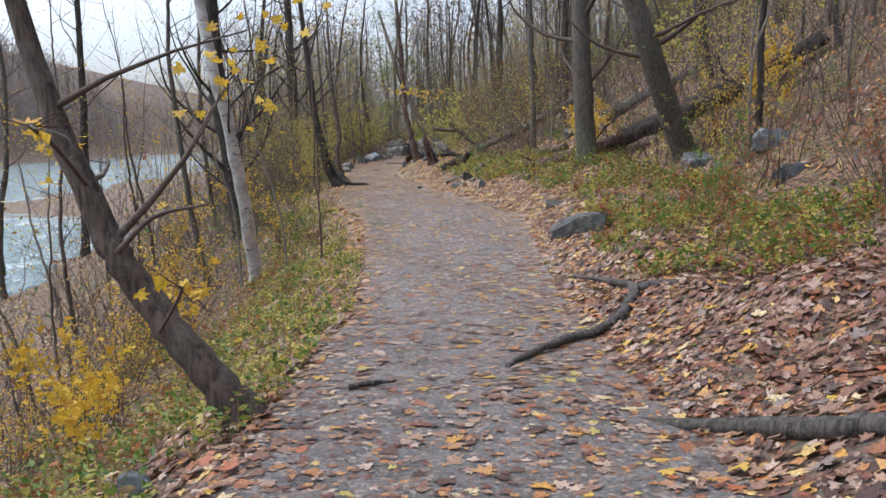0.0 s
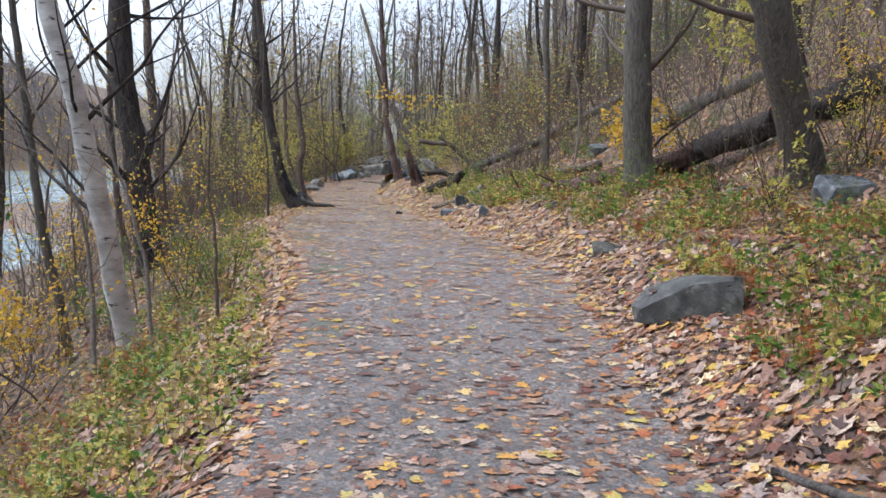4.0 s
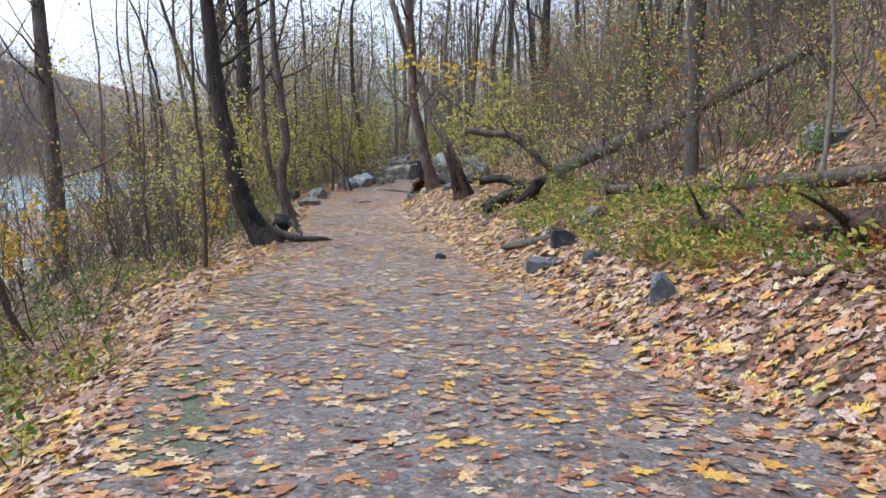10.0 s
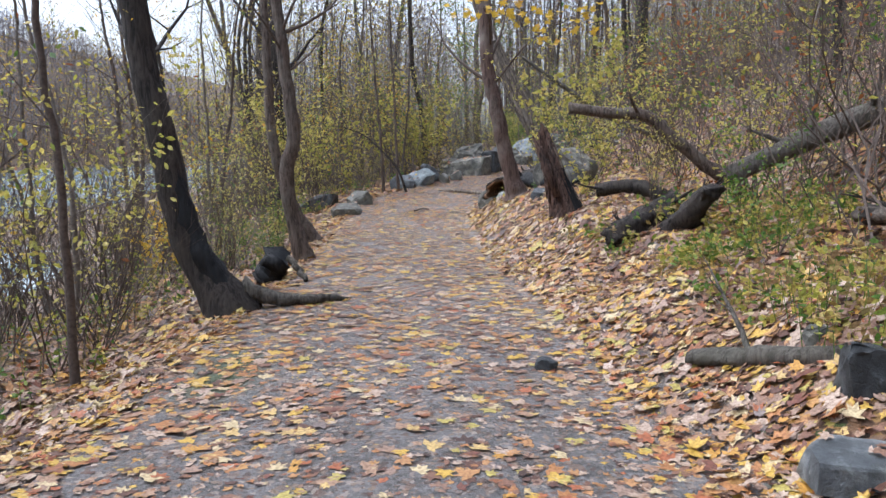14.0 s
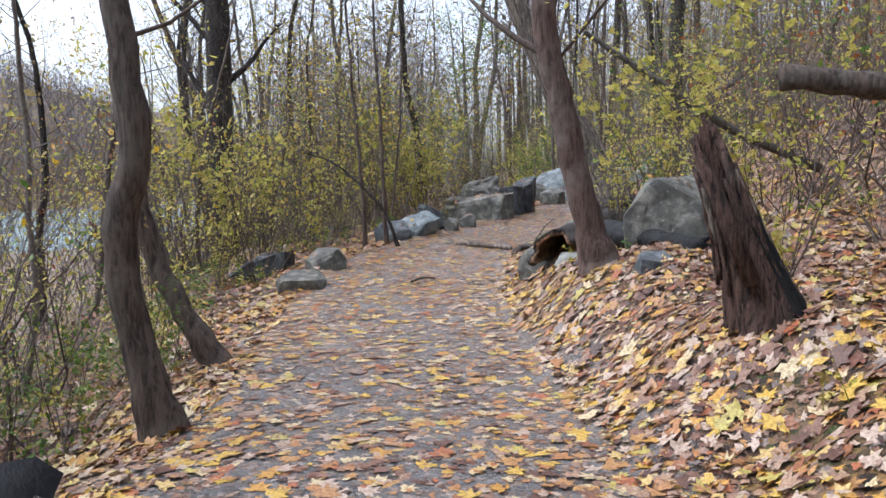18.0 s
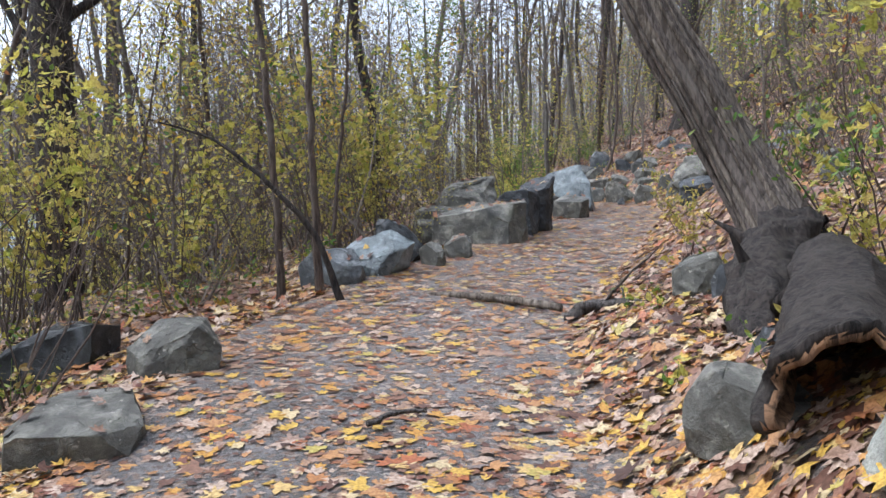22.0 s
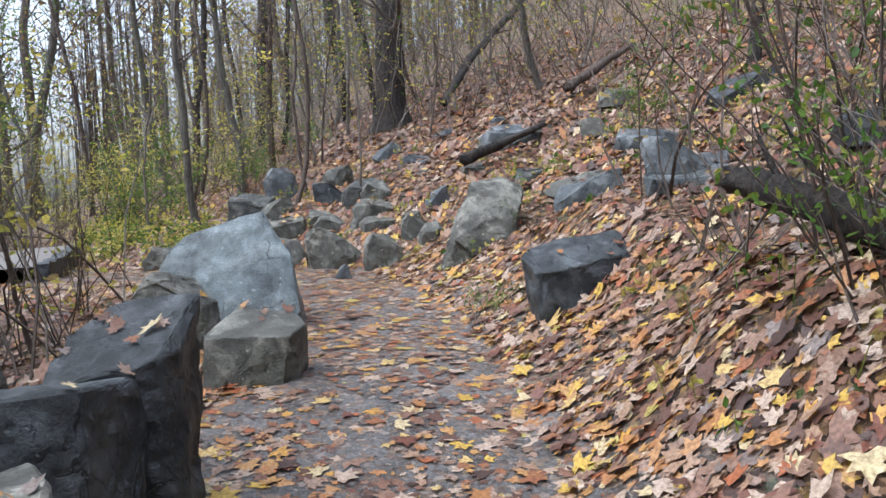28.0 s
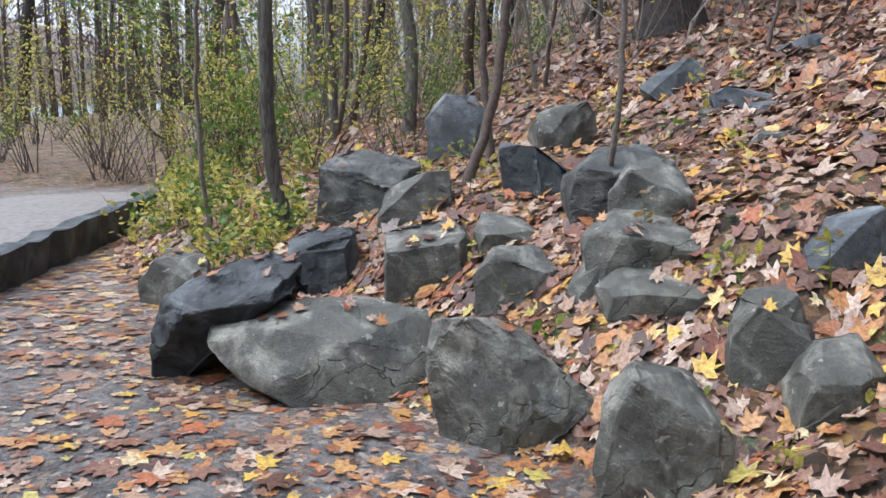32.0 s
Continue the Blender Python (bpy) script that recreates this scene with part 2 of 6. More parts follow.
M_BARK_BROWN = bark("brown_bark", (0.045, 0.033, 0.027), (0.14, 0.105, 0.085), (0.19, 0.17, 0.14), 9)
M_BARK_GREY = bark("grey_bark", (0.062, 0.054, 0.046), (0.145, 0.128, 0.108), (0.105, 0.1, 0.074), 10)
M_BARK_DARK = bark("dark_wet_bark", (0.014, 0.012, 0.011), (0.06, 0.048, 0.041), (0.07, 0.06, 0.05), 9)
M_BARK_RED = bark("reddish_bark", (0.05, 0.032, 0.026), (0.135, 0.09, 0.074), (0.205, 0.175, 0.15), 8, 0.006)
M_TWIG = plain_noise("twig_bark", (0.045, 0.032, 0.026), (0.12, 0.09, 0.072), 30, 0.8, 0)
M_TWIG_GREY = plain_noise("grey_twig_bark", (0.085, 0.07, 0.058), (0.21, 0.178, 0.15), 30, 0.8, 0)
M_BARK_STRIP = bark("weathered_grey_brown_bark", (0.05, 0.04, 0.034), (0.17, 0.14, 0.12), (0.22, 0.19, 0.16), 11, 0.012)
M_WOOD_DEAD = bark("weathered_dead_wood", (0.09, 0.07, 0.055), (0.3, 0.25, 0.2), (0.05, 0.04, 0.035), 7, 0.03)
M_WOOD_ROTTEN = bark("rotten_red_brown_wood", (0.02, 0.012, 0.01), (0.17, 0.1, 0.075), (0.07, 0.055, 0.048), 11, 0.04)
M_WOOD_CRUMBLE = bark("crumbling_orange_brown_wood", (0.06, 0.032, 0.018), (0.34, 0.19, 0.1), (0.16, 0.1, 0.06), 6, 0.03)
M_WOOD_CHAR = plain_noise("charred_black_wood", (0.004, 0.004, 0.005), (0.02, 0.02, 0.021), 18, 0.6, 0.03, (1, 1, 0.3), spec=0.2)
M_ROOT = bark("root_bark", (0.035, 0.03, 0.027), (0.12, 0.105, 0.095), (0.06, 0.06, 0.04), 12, 0.012)


def birch_material():
    m, nt, b = nodes_of("birch_bark")
    v = coords(nt, (1, 1, 3.4))
    n = noise_tex(nt, v, 5.0, 5.0, 0.6)
    big = noise_tex(nt, coords(nt, (1, 1, 1.8)), 3.4, 4.0, 0.6)
    pale = ramp(nt, big, [(0.35, (0.3, 0.28, 0.26)), (0.6, (0.52, 0.5, 0.475))]).outputs["Color"]
    marks = ramp(nt, n, [(0.6, (0, 0, 0)), (0.66, (1, 1, 1))]).outputs["Color"]
    col = mix(nt, marks, pale, (0.05, 0.042, 0.038))
    nt.links.new(col, b.inputs["Base Color"])
    b.inputs["Roughness"].default_value = 0.7
    bump(nt, b, n, 0.5, 0.008)
    return m


M_BIRCH = birch_material()
M_LITTER_TAN = leafy("fallen_tan_leaves", [(0.0, (0.336, 0.210, 0.134)), (0.13, (0.403, 0.210, 0.084)), (0.25, (0.420, 0.311, 0.235)), (0.4, (0.420, 0.227, 0.076)), (0.5, (0.202, 0.101, 0.063)),
                                           (0.6, (0.370, 0.168, 0.059)), (0.72, (0.445, 0.336, 0.260)), (0.84, (0.286, 0.185, 0.130)), (0.93, (0.336, 0.109, 0.042))], 0.5, 0.12)
M_LITTER_BROWN = leafy("fallen_brown_leaves", [(0.0, (0.108, 0.050, 0.032)), (0.17, (0.189, 0.095, 0.059)), (0.32, (0.063, 0.032, 0.023)), (0.44, (0.234, 0.135, 0.090)), (0.58, (0.153, 0.056, 0.034)),
                                               (0.7, (0.297, 0.203, 0.153)), (0.83, (0.252, 0.099, 0.041)), (0.93, (0.198, 0.153, 0.135))], 0.5, 0.1)
M_LITTER_YELLOW = leafy("fallen_yellow_leaves", [(0.0, (0.521, 0.336, 0.059)), (0.3, (0.538, 0.378, 0.143)), (0.5, (0.487, 0.260, 0.050)), (0.65, (0.538, 0.428, 0.244)), (0.88, (0.420, 0.344, 0.092))], 0.5, 0.15)
M_LEAF_YELLOW = leafy("yellow_leaves", [(0.0, (0.6, 0.4, 0.03)), (0.5, (0.72, 0.5, 0.06)), (1.0, (0.55, 0.3, 0.03))], 0.5, 0.45)
M_LEAF_LIME = leafy("yellow_green_leaves", [(0.0, (0.33, 0.34, 0.06)), (0.4, (0.55, 0.5, 0.11)), (0.75, (0.57, 0.45, 0.13)), (1.0, (0.22, 0.29, 0.06))], 0.5, 0.55)
M_LEAF_GREEN = leafy("green_leaves", [(0.0, (0.06, 0.13, 0.02)), (0.5, (0.12, 0.21, 0.035)), (0.85, (0.24, 0.29, 0.05)), (1.0, (0.32, 0.3, 0.06))], 0.5, 0.4)
M_LEAF_RUST = leafy("rusty_leaves", [(0.0, (0.25, 0.08, 0.03)), (0.5, (0.4, 0.15, 0.05)), (1.0, (0.2, 0.1, 0.05))], 0.6, 0.35)
M_LEAF_OCHRE = leafy("ochre_leaves", [(0.0, (0.26, 0.17, 0.06)), (0.4, (0.4, 0.3, 0.1)), (0.75, (0.22, 0.17, 0.07)), (1.0, (0.3, 0.19, 0.1))], 0.6, 0.4)

# ---------------- the lie of the land ----------------
LEFT_Y = [-8, 0, 5, 9, 12, 15, 17, 19, 21, 24, 28, 34, 37.6, 40.2, 42.4, 44.5, 46.5, 48, 50.4, 52.7, 55, 58, 62, 70]
LEFT_X = [-0.9, -0.9, -0.8, -0.5, -0.6, -0.75, -0.92, -1.35, -1.7, -2.05, -2.1, -2.4, -2.85, -2.7, -2.0, -0.9, 0.3, 1.3, 1.95, 0.2, -1.6, -3.2, -4.5, -7]
RIGHT_Y = [-8, 0, 4.3, 7, 11, 15.5, 17, 19.5, 21, 25, 28.5, 33, 36, 38, 40.5, 43, 46, 48.5, 51.6, 52.7, 54, 56, 59, 62, 70]
RIGHT_X = [1.5, 1.5, 1.4, 1.5, 1.8, 2.2, 2.1, 1.9, 1.5, 0.9, 0.5, -0.2, -0.45, -0.6, -0.35, 0.7, 1.85, 2.7, 3.0, 2.2, 1.2, 0.3, -0.3, -0.8, -1.5]
PATH_Y = [-8, 0, 5, 9, 12, 15, 18, 22, 26, 30, 33, 36, 38, 40, 42, 44, 47, 49, 52, 56, 60, 75]
PATH_Z = [0.2, 0.15, -0.05, -0.25, -0.22, -0.08, 0.03, 0.0, 0.0, 0.0, 0.01, 0.07, 0.17, 0.29, 0.46, 0.64, 0.9, 1.03, 1.13, 1.02, 1.06, 1.5]
FALL_Y = [-8, 0, 15, 20, 24, 28, 35, 40, 50, 60]
FALL_K = [0.55, 0.55, 0.6, 0.45, 0.33, 0.16, 0.2, 0.1, 0.12, 0.1]
RISE_Y = [-8, 0, 12, 16, 20, 24, 29, 33, 35.8, 37.3, 38.6, 40.5, 43, 47, 52, 56, 70]
RISE_K = [0.36, 0.36, 0.36, 0.38, 0.42, 0.38, 0.3, 0.44, 0.5, 0.4, 0.3, 0.28, 0.46, 0.64, 0.42, 0.32, 0.34]
MID_Y = [0, 16, 20, 29, 33, 38, 42, 47, 52, 56]
MID_K = [0.24, 0.24, 0.34, 0.25, 0.16, 0.16, 0.3, 0.36, 0.4, 0.32]
HILL_Y = [0, 40, 50, 56, 70, 90]
HILL_K = [0.56, 0.55, 0.45, 0.32, 0.38, 0.45]
WATER_Z = -4.2


def terrain(x, y):
    """Height of the ground and how much of the trodden path lies there (0 to 1), for arrays of places."""
    x, y = np.asarray(x, float), np.asarray(y, float)
    left, right = np.interp(y, LEFT_Y, LEFT_X), np.interp(y, RIGHT_Y, RIGHT_X)
    z0 = np.interp(y, PATH_Y, PATH_Z)
    fall, rise = np.interp(y, FALL_Y, FALL_K), np.interp(y, RISE_Y, RISE_K)
    dl, dr = np.maximum(left - x, 0), np.maximum(x - right, 0)
    down = fall * np.minimum(dl, 3) + 0.36 * np.clip(dl - 3, 0, 14) + 0.02 * np.clip(dl - 17, 0, 60)
    over = np.maximum(-x - 128, 0)
    down = down - 1.05 * np.minimum(over, 30) - 0.5 * np.clip(over - 30, 0, 45) - 0.04 * np.maximum(over - 75, 0)
    up = rise * np.minimum(dr, 1.3) + np.interp(y, MID_Y, MID_K) * np.clip(dr - 1.3, 0, 2.2) + np.interp(y, HILL_Y, HILL_K) * np.clip(dr - 3.5, 0, 32) + 0.05 * np.maximum(dr - 35.5, 0)
    z = z0 - down * (1 - np.exp(-dl * 2)) + up * (1 - np.exp(-dr * 2.5))
    z = z + 0.3 * np.exp(-((x - 0.4) / 0.75) ** 2 - ((y - 36.6) / 1.7) ** 2) * np.clip(dr * 1.7, 0, 1)
    side = np.minimum(dl + dr, 1.0)
    z = z + (0.012 + 0.05 * side) * (np.sin(x * 2.1 + y * 1.3) + np.sin(y * 2.7 - x * 0.9 + 1.2)) + 0.05 * side * np.sin(x * 5.3 + 2 * np.sin(y * 3.1)) * np.sin(y * 4.7)
    path = np.clip(1.15 - 1.6 * (dl + dr), 0, 1) * np.clip(61.5 - y, 0, 1)
    return z, path


def ground_z(x, y):
    return float(terrain(x, y)[0])


# ---------------- builders ----------------
def empty(name, x, y, z, rz=0.0):
    e = new(name)
    e.empty_display_size = 0.2
    e.matrix_basis = pose(x, y, z, 0, 0, rz)
    return e


def mesh_of(name, verts, faces, mats, smooth=False, slots=None):
    me = bpy.data.meshes.new(name)
    me.from_pydata(verts, [], faces)
    for m in mats if isinstance(mats, (list, tuple)) else (mats,):
        me.materials.append(m)
    if smooth:
        me.polygons.foreach_set("use_smooth", np.ones(len(me.polygons), bool))
    if slots is not None:
        me.polygons.foreach_set("material_index", slots)
    me.update()
    return me


def part_mesh(name, me, parent=None, label=""):
    ob = new(name, me)
    if parent:
        ob.parent = parent
    return tagged(ob, label)


def tube(V, F, pts, radii, sides=6, rng=None, rough=0.0, cap=True):
    """Adds a tapered tube through the points to the lists V and F."""
    pts = [Vector(p) for p in pts]
    first = len(V)
    side = None
    for i, p in enumerate(pts):
        ahead = (pts[min(i + 1, len(pts) - 1)] - pts[max(i - 1, 0)]).normalized()
        if side is None:
            side = ahead.orthogonal().normalized()
        side = (side - ahead * side.dot(ahead)).normalized()
        other = ahead.cross(side)
        for k in range(sides):
            a = 2 * math.pi * k / sides
            r = radii[i] * (1 + (rng.uniform(-rough, rough) if rng else 0))
            V.append(p + side * (math.cos(a) * r) + other * (math.sin(a) * r))
    for i in range(len(pts) - 1):
        for k in range(sides):
            a, b = first + i * sides + k, first + i * sides + (k + 1) % sides
            F.append((a, b, b + sides, a + sides))
    if cap:
        F.append(tuple(first + (len(pts) - 1) * sides + k for k in range(sides)))
        F.append(tuple(first + k for k in reversed(range(sides))))


def smooth_line(pts, radii, steps=4, wander=0.0, rng=None):
    """A rounder line through the points (Catmull-Rom), with its radii."""
    P = [Vector(p) for p in pts]
    P = [P[0] * 2 - P[1]] + P + [P[-1] * 2 - P[-2]]
    out, rad = [], []
    for i in range(1, len(P) - 2):
        for s in range(steps):
            t = s / steps
            a, b, c, d = P[i - 1], P[i], P[i + 1], P[i + 2]
            q = 0.5 * ((2 * b) + (c - a) * t + (2 * a - 5 * b + 4 * c - d) * t * t + (3 * b - a - 3 * c + d) * t * t * t)
            if rng and wander:
                q = q + Vector((rng.uniform(-wander, wander), rng.uniform(-wander, wander), 0))
            out.append(q)
            rad.append(radii[i - 1] * (1 - t) + radii[i] * t)
    out.append(P[-2])
    rad.append(radii[-1])
    return out, rad


MAPLE = [(0.0, 1.0), (-0.24, 0.52), (-0.72, 0.66), (-0.44, 0.16), (-0.9, -0.08), (-0.38, -0.34), (-0.04, -0.22), (0.04, -0.22), (0.38, -0.34), (0.9, -0.08), (0.44, 0.16), (0.72, 0.66), (0.24, 0.52)]
OVAL = [(0.0, 1.0), (-0.36, 0.45), (-0.34, -0.05), (0.0, -0.6), (0.34, -0.05), (0.36, 0.45)]
STAR = [(0.0, 1.0), (-0.26, 0.4), (-0.88, 0.34), (-0.36, -0.3), (0.36, -0.3), (0.88, 0.34), (0.26, 0.4)]


def leaves(name, places, sizes, mats, slots=None, shape=OVAL, flat=False, seed=1, tilt=0.5, curl=0.25, slope=None):
    """One mesh of many separate leaves. flat: they lie on the ground at the given slopes of it, else they hang at all angles."""
    rng = np.random.default_rng(seed)
    places, n = np.asarray(places, float), len(places)
    sizes = np.broadcast_to(np.asarray(sizes, float), (n,))
    line = np.array(shape)
    k = len(line)
    local = np.zeros((k + 1, 3))
    local[1:, :2] = line
    pts = np.repeat(local[None], n, 0)
    r2 = (local[:, :2] ** 2).sum(1)
    pts[:, :, 2] = rng.uniform(-0.3, 1.0, (n, 1)) * curl * r2 + rng.normal(0, curl * 0.3, (n, k + 1)) * (r2 > 0.05)
    pts[:, :, 0] *= rng.uniform(0.75, 1.1, (n, 1))
    pts *= sizes[:, None, None] * 0.5
    a = rng.uniform(0, 2 * np.pi, n)
    ca, sa = np.cos(a)[:, None], np.sin(a)[:, None]
    x, y = pts[:, :, 0] * ca - pts[:, :, 1] * sa, pts[:, :, 0] * sa + pts[:, :, 1] * ca
    z = pts[:, :, 2]
    if flat:
        sx, sy = rng.normal(0, tilt, (2, n, 1))
        z = z + x * sx + y * sy
        z = z - z.min(1, keepdims=True) * 0.7 + 0.002
        if slope is not None:
            z = z + x * slope[0][:, None] + y * slope[1][:, None]
        out = np.stack([x, y, z], -1)
    else:
        b = rng.uniform(-1, 1, n) * np.pi * tilt * 1.6
        cb, sb = np.cos(b)[:, None], np.sin(b)[:, None]
        y, z = y * cb - z * sb, y * sb + z * cb
        out = np.stack([x, y, z], -1)
    out = out + places[:, None]
    me = bpy.data.meshes.new(name)
    nv, nf = n * (k + 1), n * k
    me.vertices.add(nv)
    me.vertices.foreach_set("co", out.reshape(-1).astype(np.float32))
    base = (np.arange(n) * (k + 1))[:, None, None]
    i = np.arange(k)
    tri = np.stack([np.zeros(k, int), 1 + i, 1 + (i + 1) % k], -1)[None] + base
    me.loops.add(nf * 3)
    me.loops.foreach_set("vertex_index", tri.reshape(-1).astype(np.int32))
    me.polygons.add(nf)
    me.polygons.foreach_set("loop_start", (np.arange(nf) * 3).astype(np.int32))
    for m in mats if isinstance(mats, (list, tuple)) else (mats,):
        me.materials.append(m)
    if slots is not None:
        me.polygons.foreach_set("material_index", np.repeat(np.asarray(slots, np.int32), k))
    me.update(calc_edges=True)
    return me


def grow(rng, start, way, length, radius, V, F, tips, depth, sides=4, bend=0.25, lift=0.15, twig=0.5, step=0.0):
    """A limb that bends and forks, added to V and F; the places of its leaves are added to tips."""
    n = max(3, int(length / (step or 0.35)))
    p, d = Vector(start), Vector(way).normalized()
    pts, rad = [p.copy()], [radius]
    for i in range(n):
        d = (d + Vector((rng.uniform(-bend, bend), rng.uniform(-bend, bend), rng.uniform(-bend, bend) + lift))).normalized()
        p = p + d * (length / n)
        pts.append(p.copy())
        rad.append(radius * (1 - 0.85 * (i + 1) / n))
        if depth > 0 and i > 0 and rng.random() < twig:
            off = Vector((rng.uniform(-1, 1), rng.uniform(-1, 1), rng.uniform(-0.3, 0.7)))
            grow(rng, p, d + off, length * rng.uniform(0.3, 0.55) * (1 - 0.4 * i / n), max(rad[-1] * 0.6, 0.0025), V, F, tips, depth - 1, 3, bend, lift, twig, step)
        if depth <= 1 and i > 0:
            tips.append((p.x, p.y, p.z))
    tube(V, F, pts, rad, sides, cap=False)


def tree(name, label, base, line, radii, mat, seed=1, limbs=7, limb_len=2.2, limb_from=0.45, twig_mat=None, leaf_mat=None, leaf_n=200, leaf_size=0.07, sides=10,
         flare=1.5, depth=2, wander=0.015, group="", category="tree", shape=OVAL, spread=0.12, joined=False):
    """A tree as an empty with a trunk, limbs that fork, and a crown of single leaves. line: points of the trunk, seen from its base."""
    rng = random.Random(seed)
    e = empty(name, *base)
    tagged(e, label, category, group)
    pts, rad = smooth_line(line, radii, 5, wander, rng)
    # root flare
    V, F = [], []
    low = [Vector((pts[0].x, pts[0].y, pts[0].z - 0.25))] + pts
    lr = [rad[0] * flare * 1.25] + [r * (1 + (flare - 1) * max(0, 1 - (q.z - pts[0].z) / 0.35)) for q, r in zip(pts, rad)]
    tube(V, F, low, lr, sides, rng, 0.05)
    part_mesh("trunk", mesh_of("trunk", V, F, mat, True), e)
    tips = []
    total = len(pts)
    VV, FF = [], []
    for k in range(limbs):
        i = min(total - 1, int(total * (limb_from + (1 - limb_from) * (k + rng.random()) / limbs)))
        a = rng.uniform(0, 2 * math.pi)
        if not joined:
            VV, FF = [], []
        grow(rng, pts[i], (math.cos(a), math.sin(a), rng.uniform(0.1, 0.9)), limb_len * rng.uniform(0.6, 1.15), max(0.005, rad[i] * rng.uniform(0.18, 0.36)), VV, FF, tips, depth, 5)
        if not joined or k == limbs - 1:
            limb = part_mesh("branchwork" if joined else "limb", mesh_of("limb", VV, FF, twig_mat or mat, True), e)
            if joined:
                tagged(limb, kind="stuff")
    if leaf_mat and tips:
        at = [tips[rng.randrange(len(tips))] for _ in range(leaf_n)]
        at = [(x + rng.gauss(0, spread), y + rng.gauss(0, spread), z + rng.gauss(0, spread) - 0.04) for x, y, z in at]
        part_mesh("crown", leaves("crown", at, [leaf_size * rng.uniform(0.6, 1.3) for _ in at], leaf_mat, None, shape, False, seed), e)
    return e


def bush(name, label, base, height, stems, seed, leaf_mat, leaf_n, leaf_size, twig_mat=None, lean=0.45, group="", depth=1, category="shrub", shape=OVAL, twig=0.55, rad=0.008):
    rng = random.Random(seed)
    e = empty(name, *base)
    tagged(e, label, category, group)
    tips = []
    for k in range(stems):
        V, F = [], []
        a = rng.uniform(0, 2 * math.pi)
        s = (rng.gauss(0, 0.06), rng.gauss(0, 0.06), -0.05)
        grow(rng, s, (math.cos(a) * lean, math.sin(a) * lean, 1), height * rng.uniform(0.6, 1.15), rad * rng.uniform(0.6, 1.3), V, F, tips, depth, 3, 0.2, 0.08, twig, 0.24)
        part_mesh("stem", mesh_of("stem", V, F, twig_mat or M_TWIG, True), e)
    if leaf_mat:
        at = [tips[rng.randrange(len(tips))] for _ in range(leaf_n)]
        at = [(x + rng.gauss(0, 0.05), y + rng.gauss(0, 0.05), z + rng.gauss(0, 0.05)) for x, y, z in at]
        part_mesh("foliage", leaves("foliage", at, [leaf_size * rng.uniform(0.6, 1.3) for _ in at], leaf_mat, None, shape, False, seed), e)
    return e


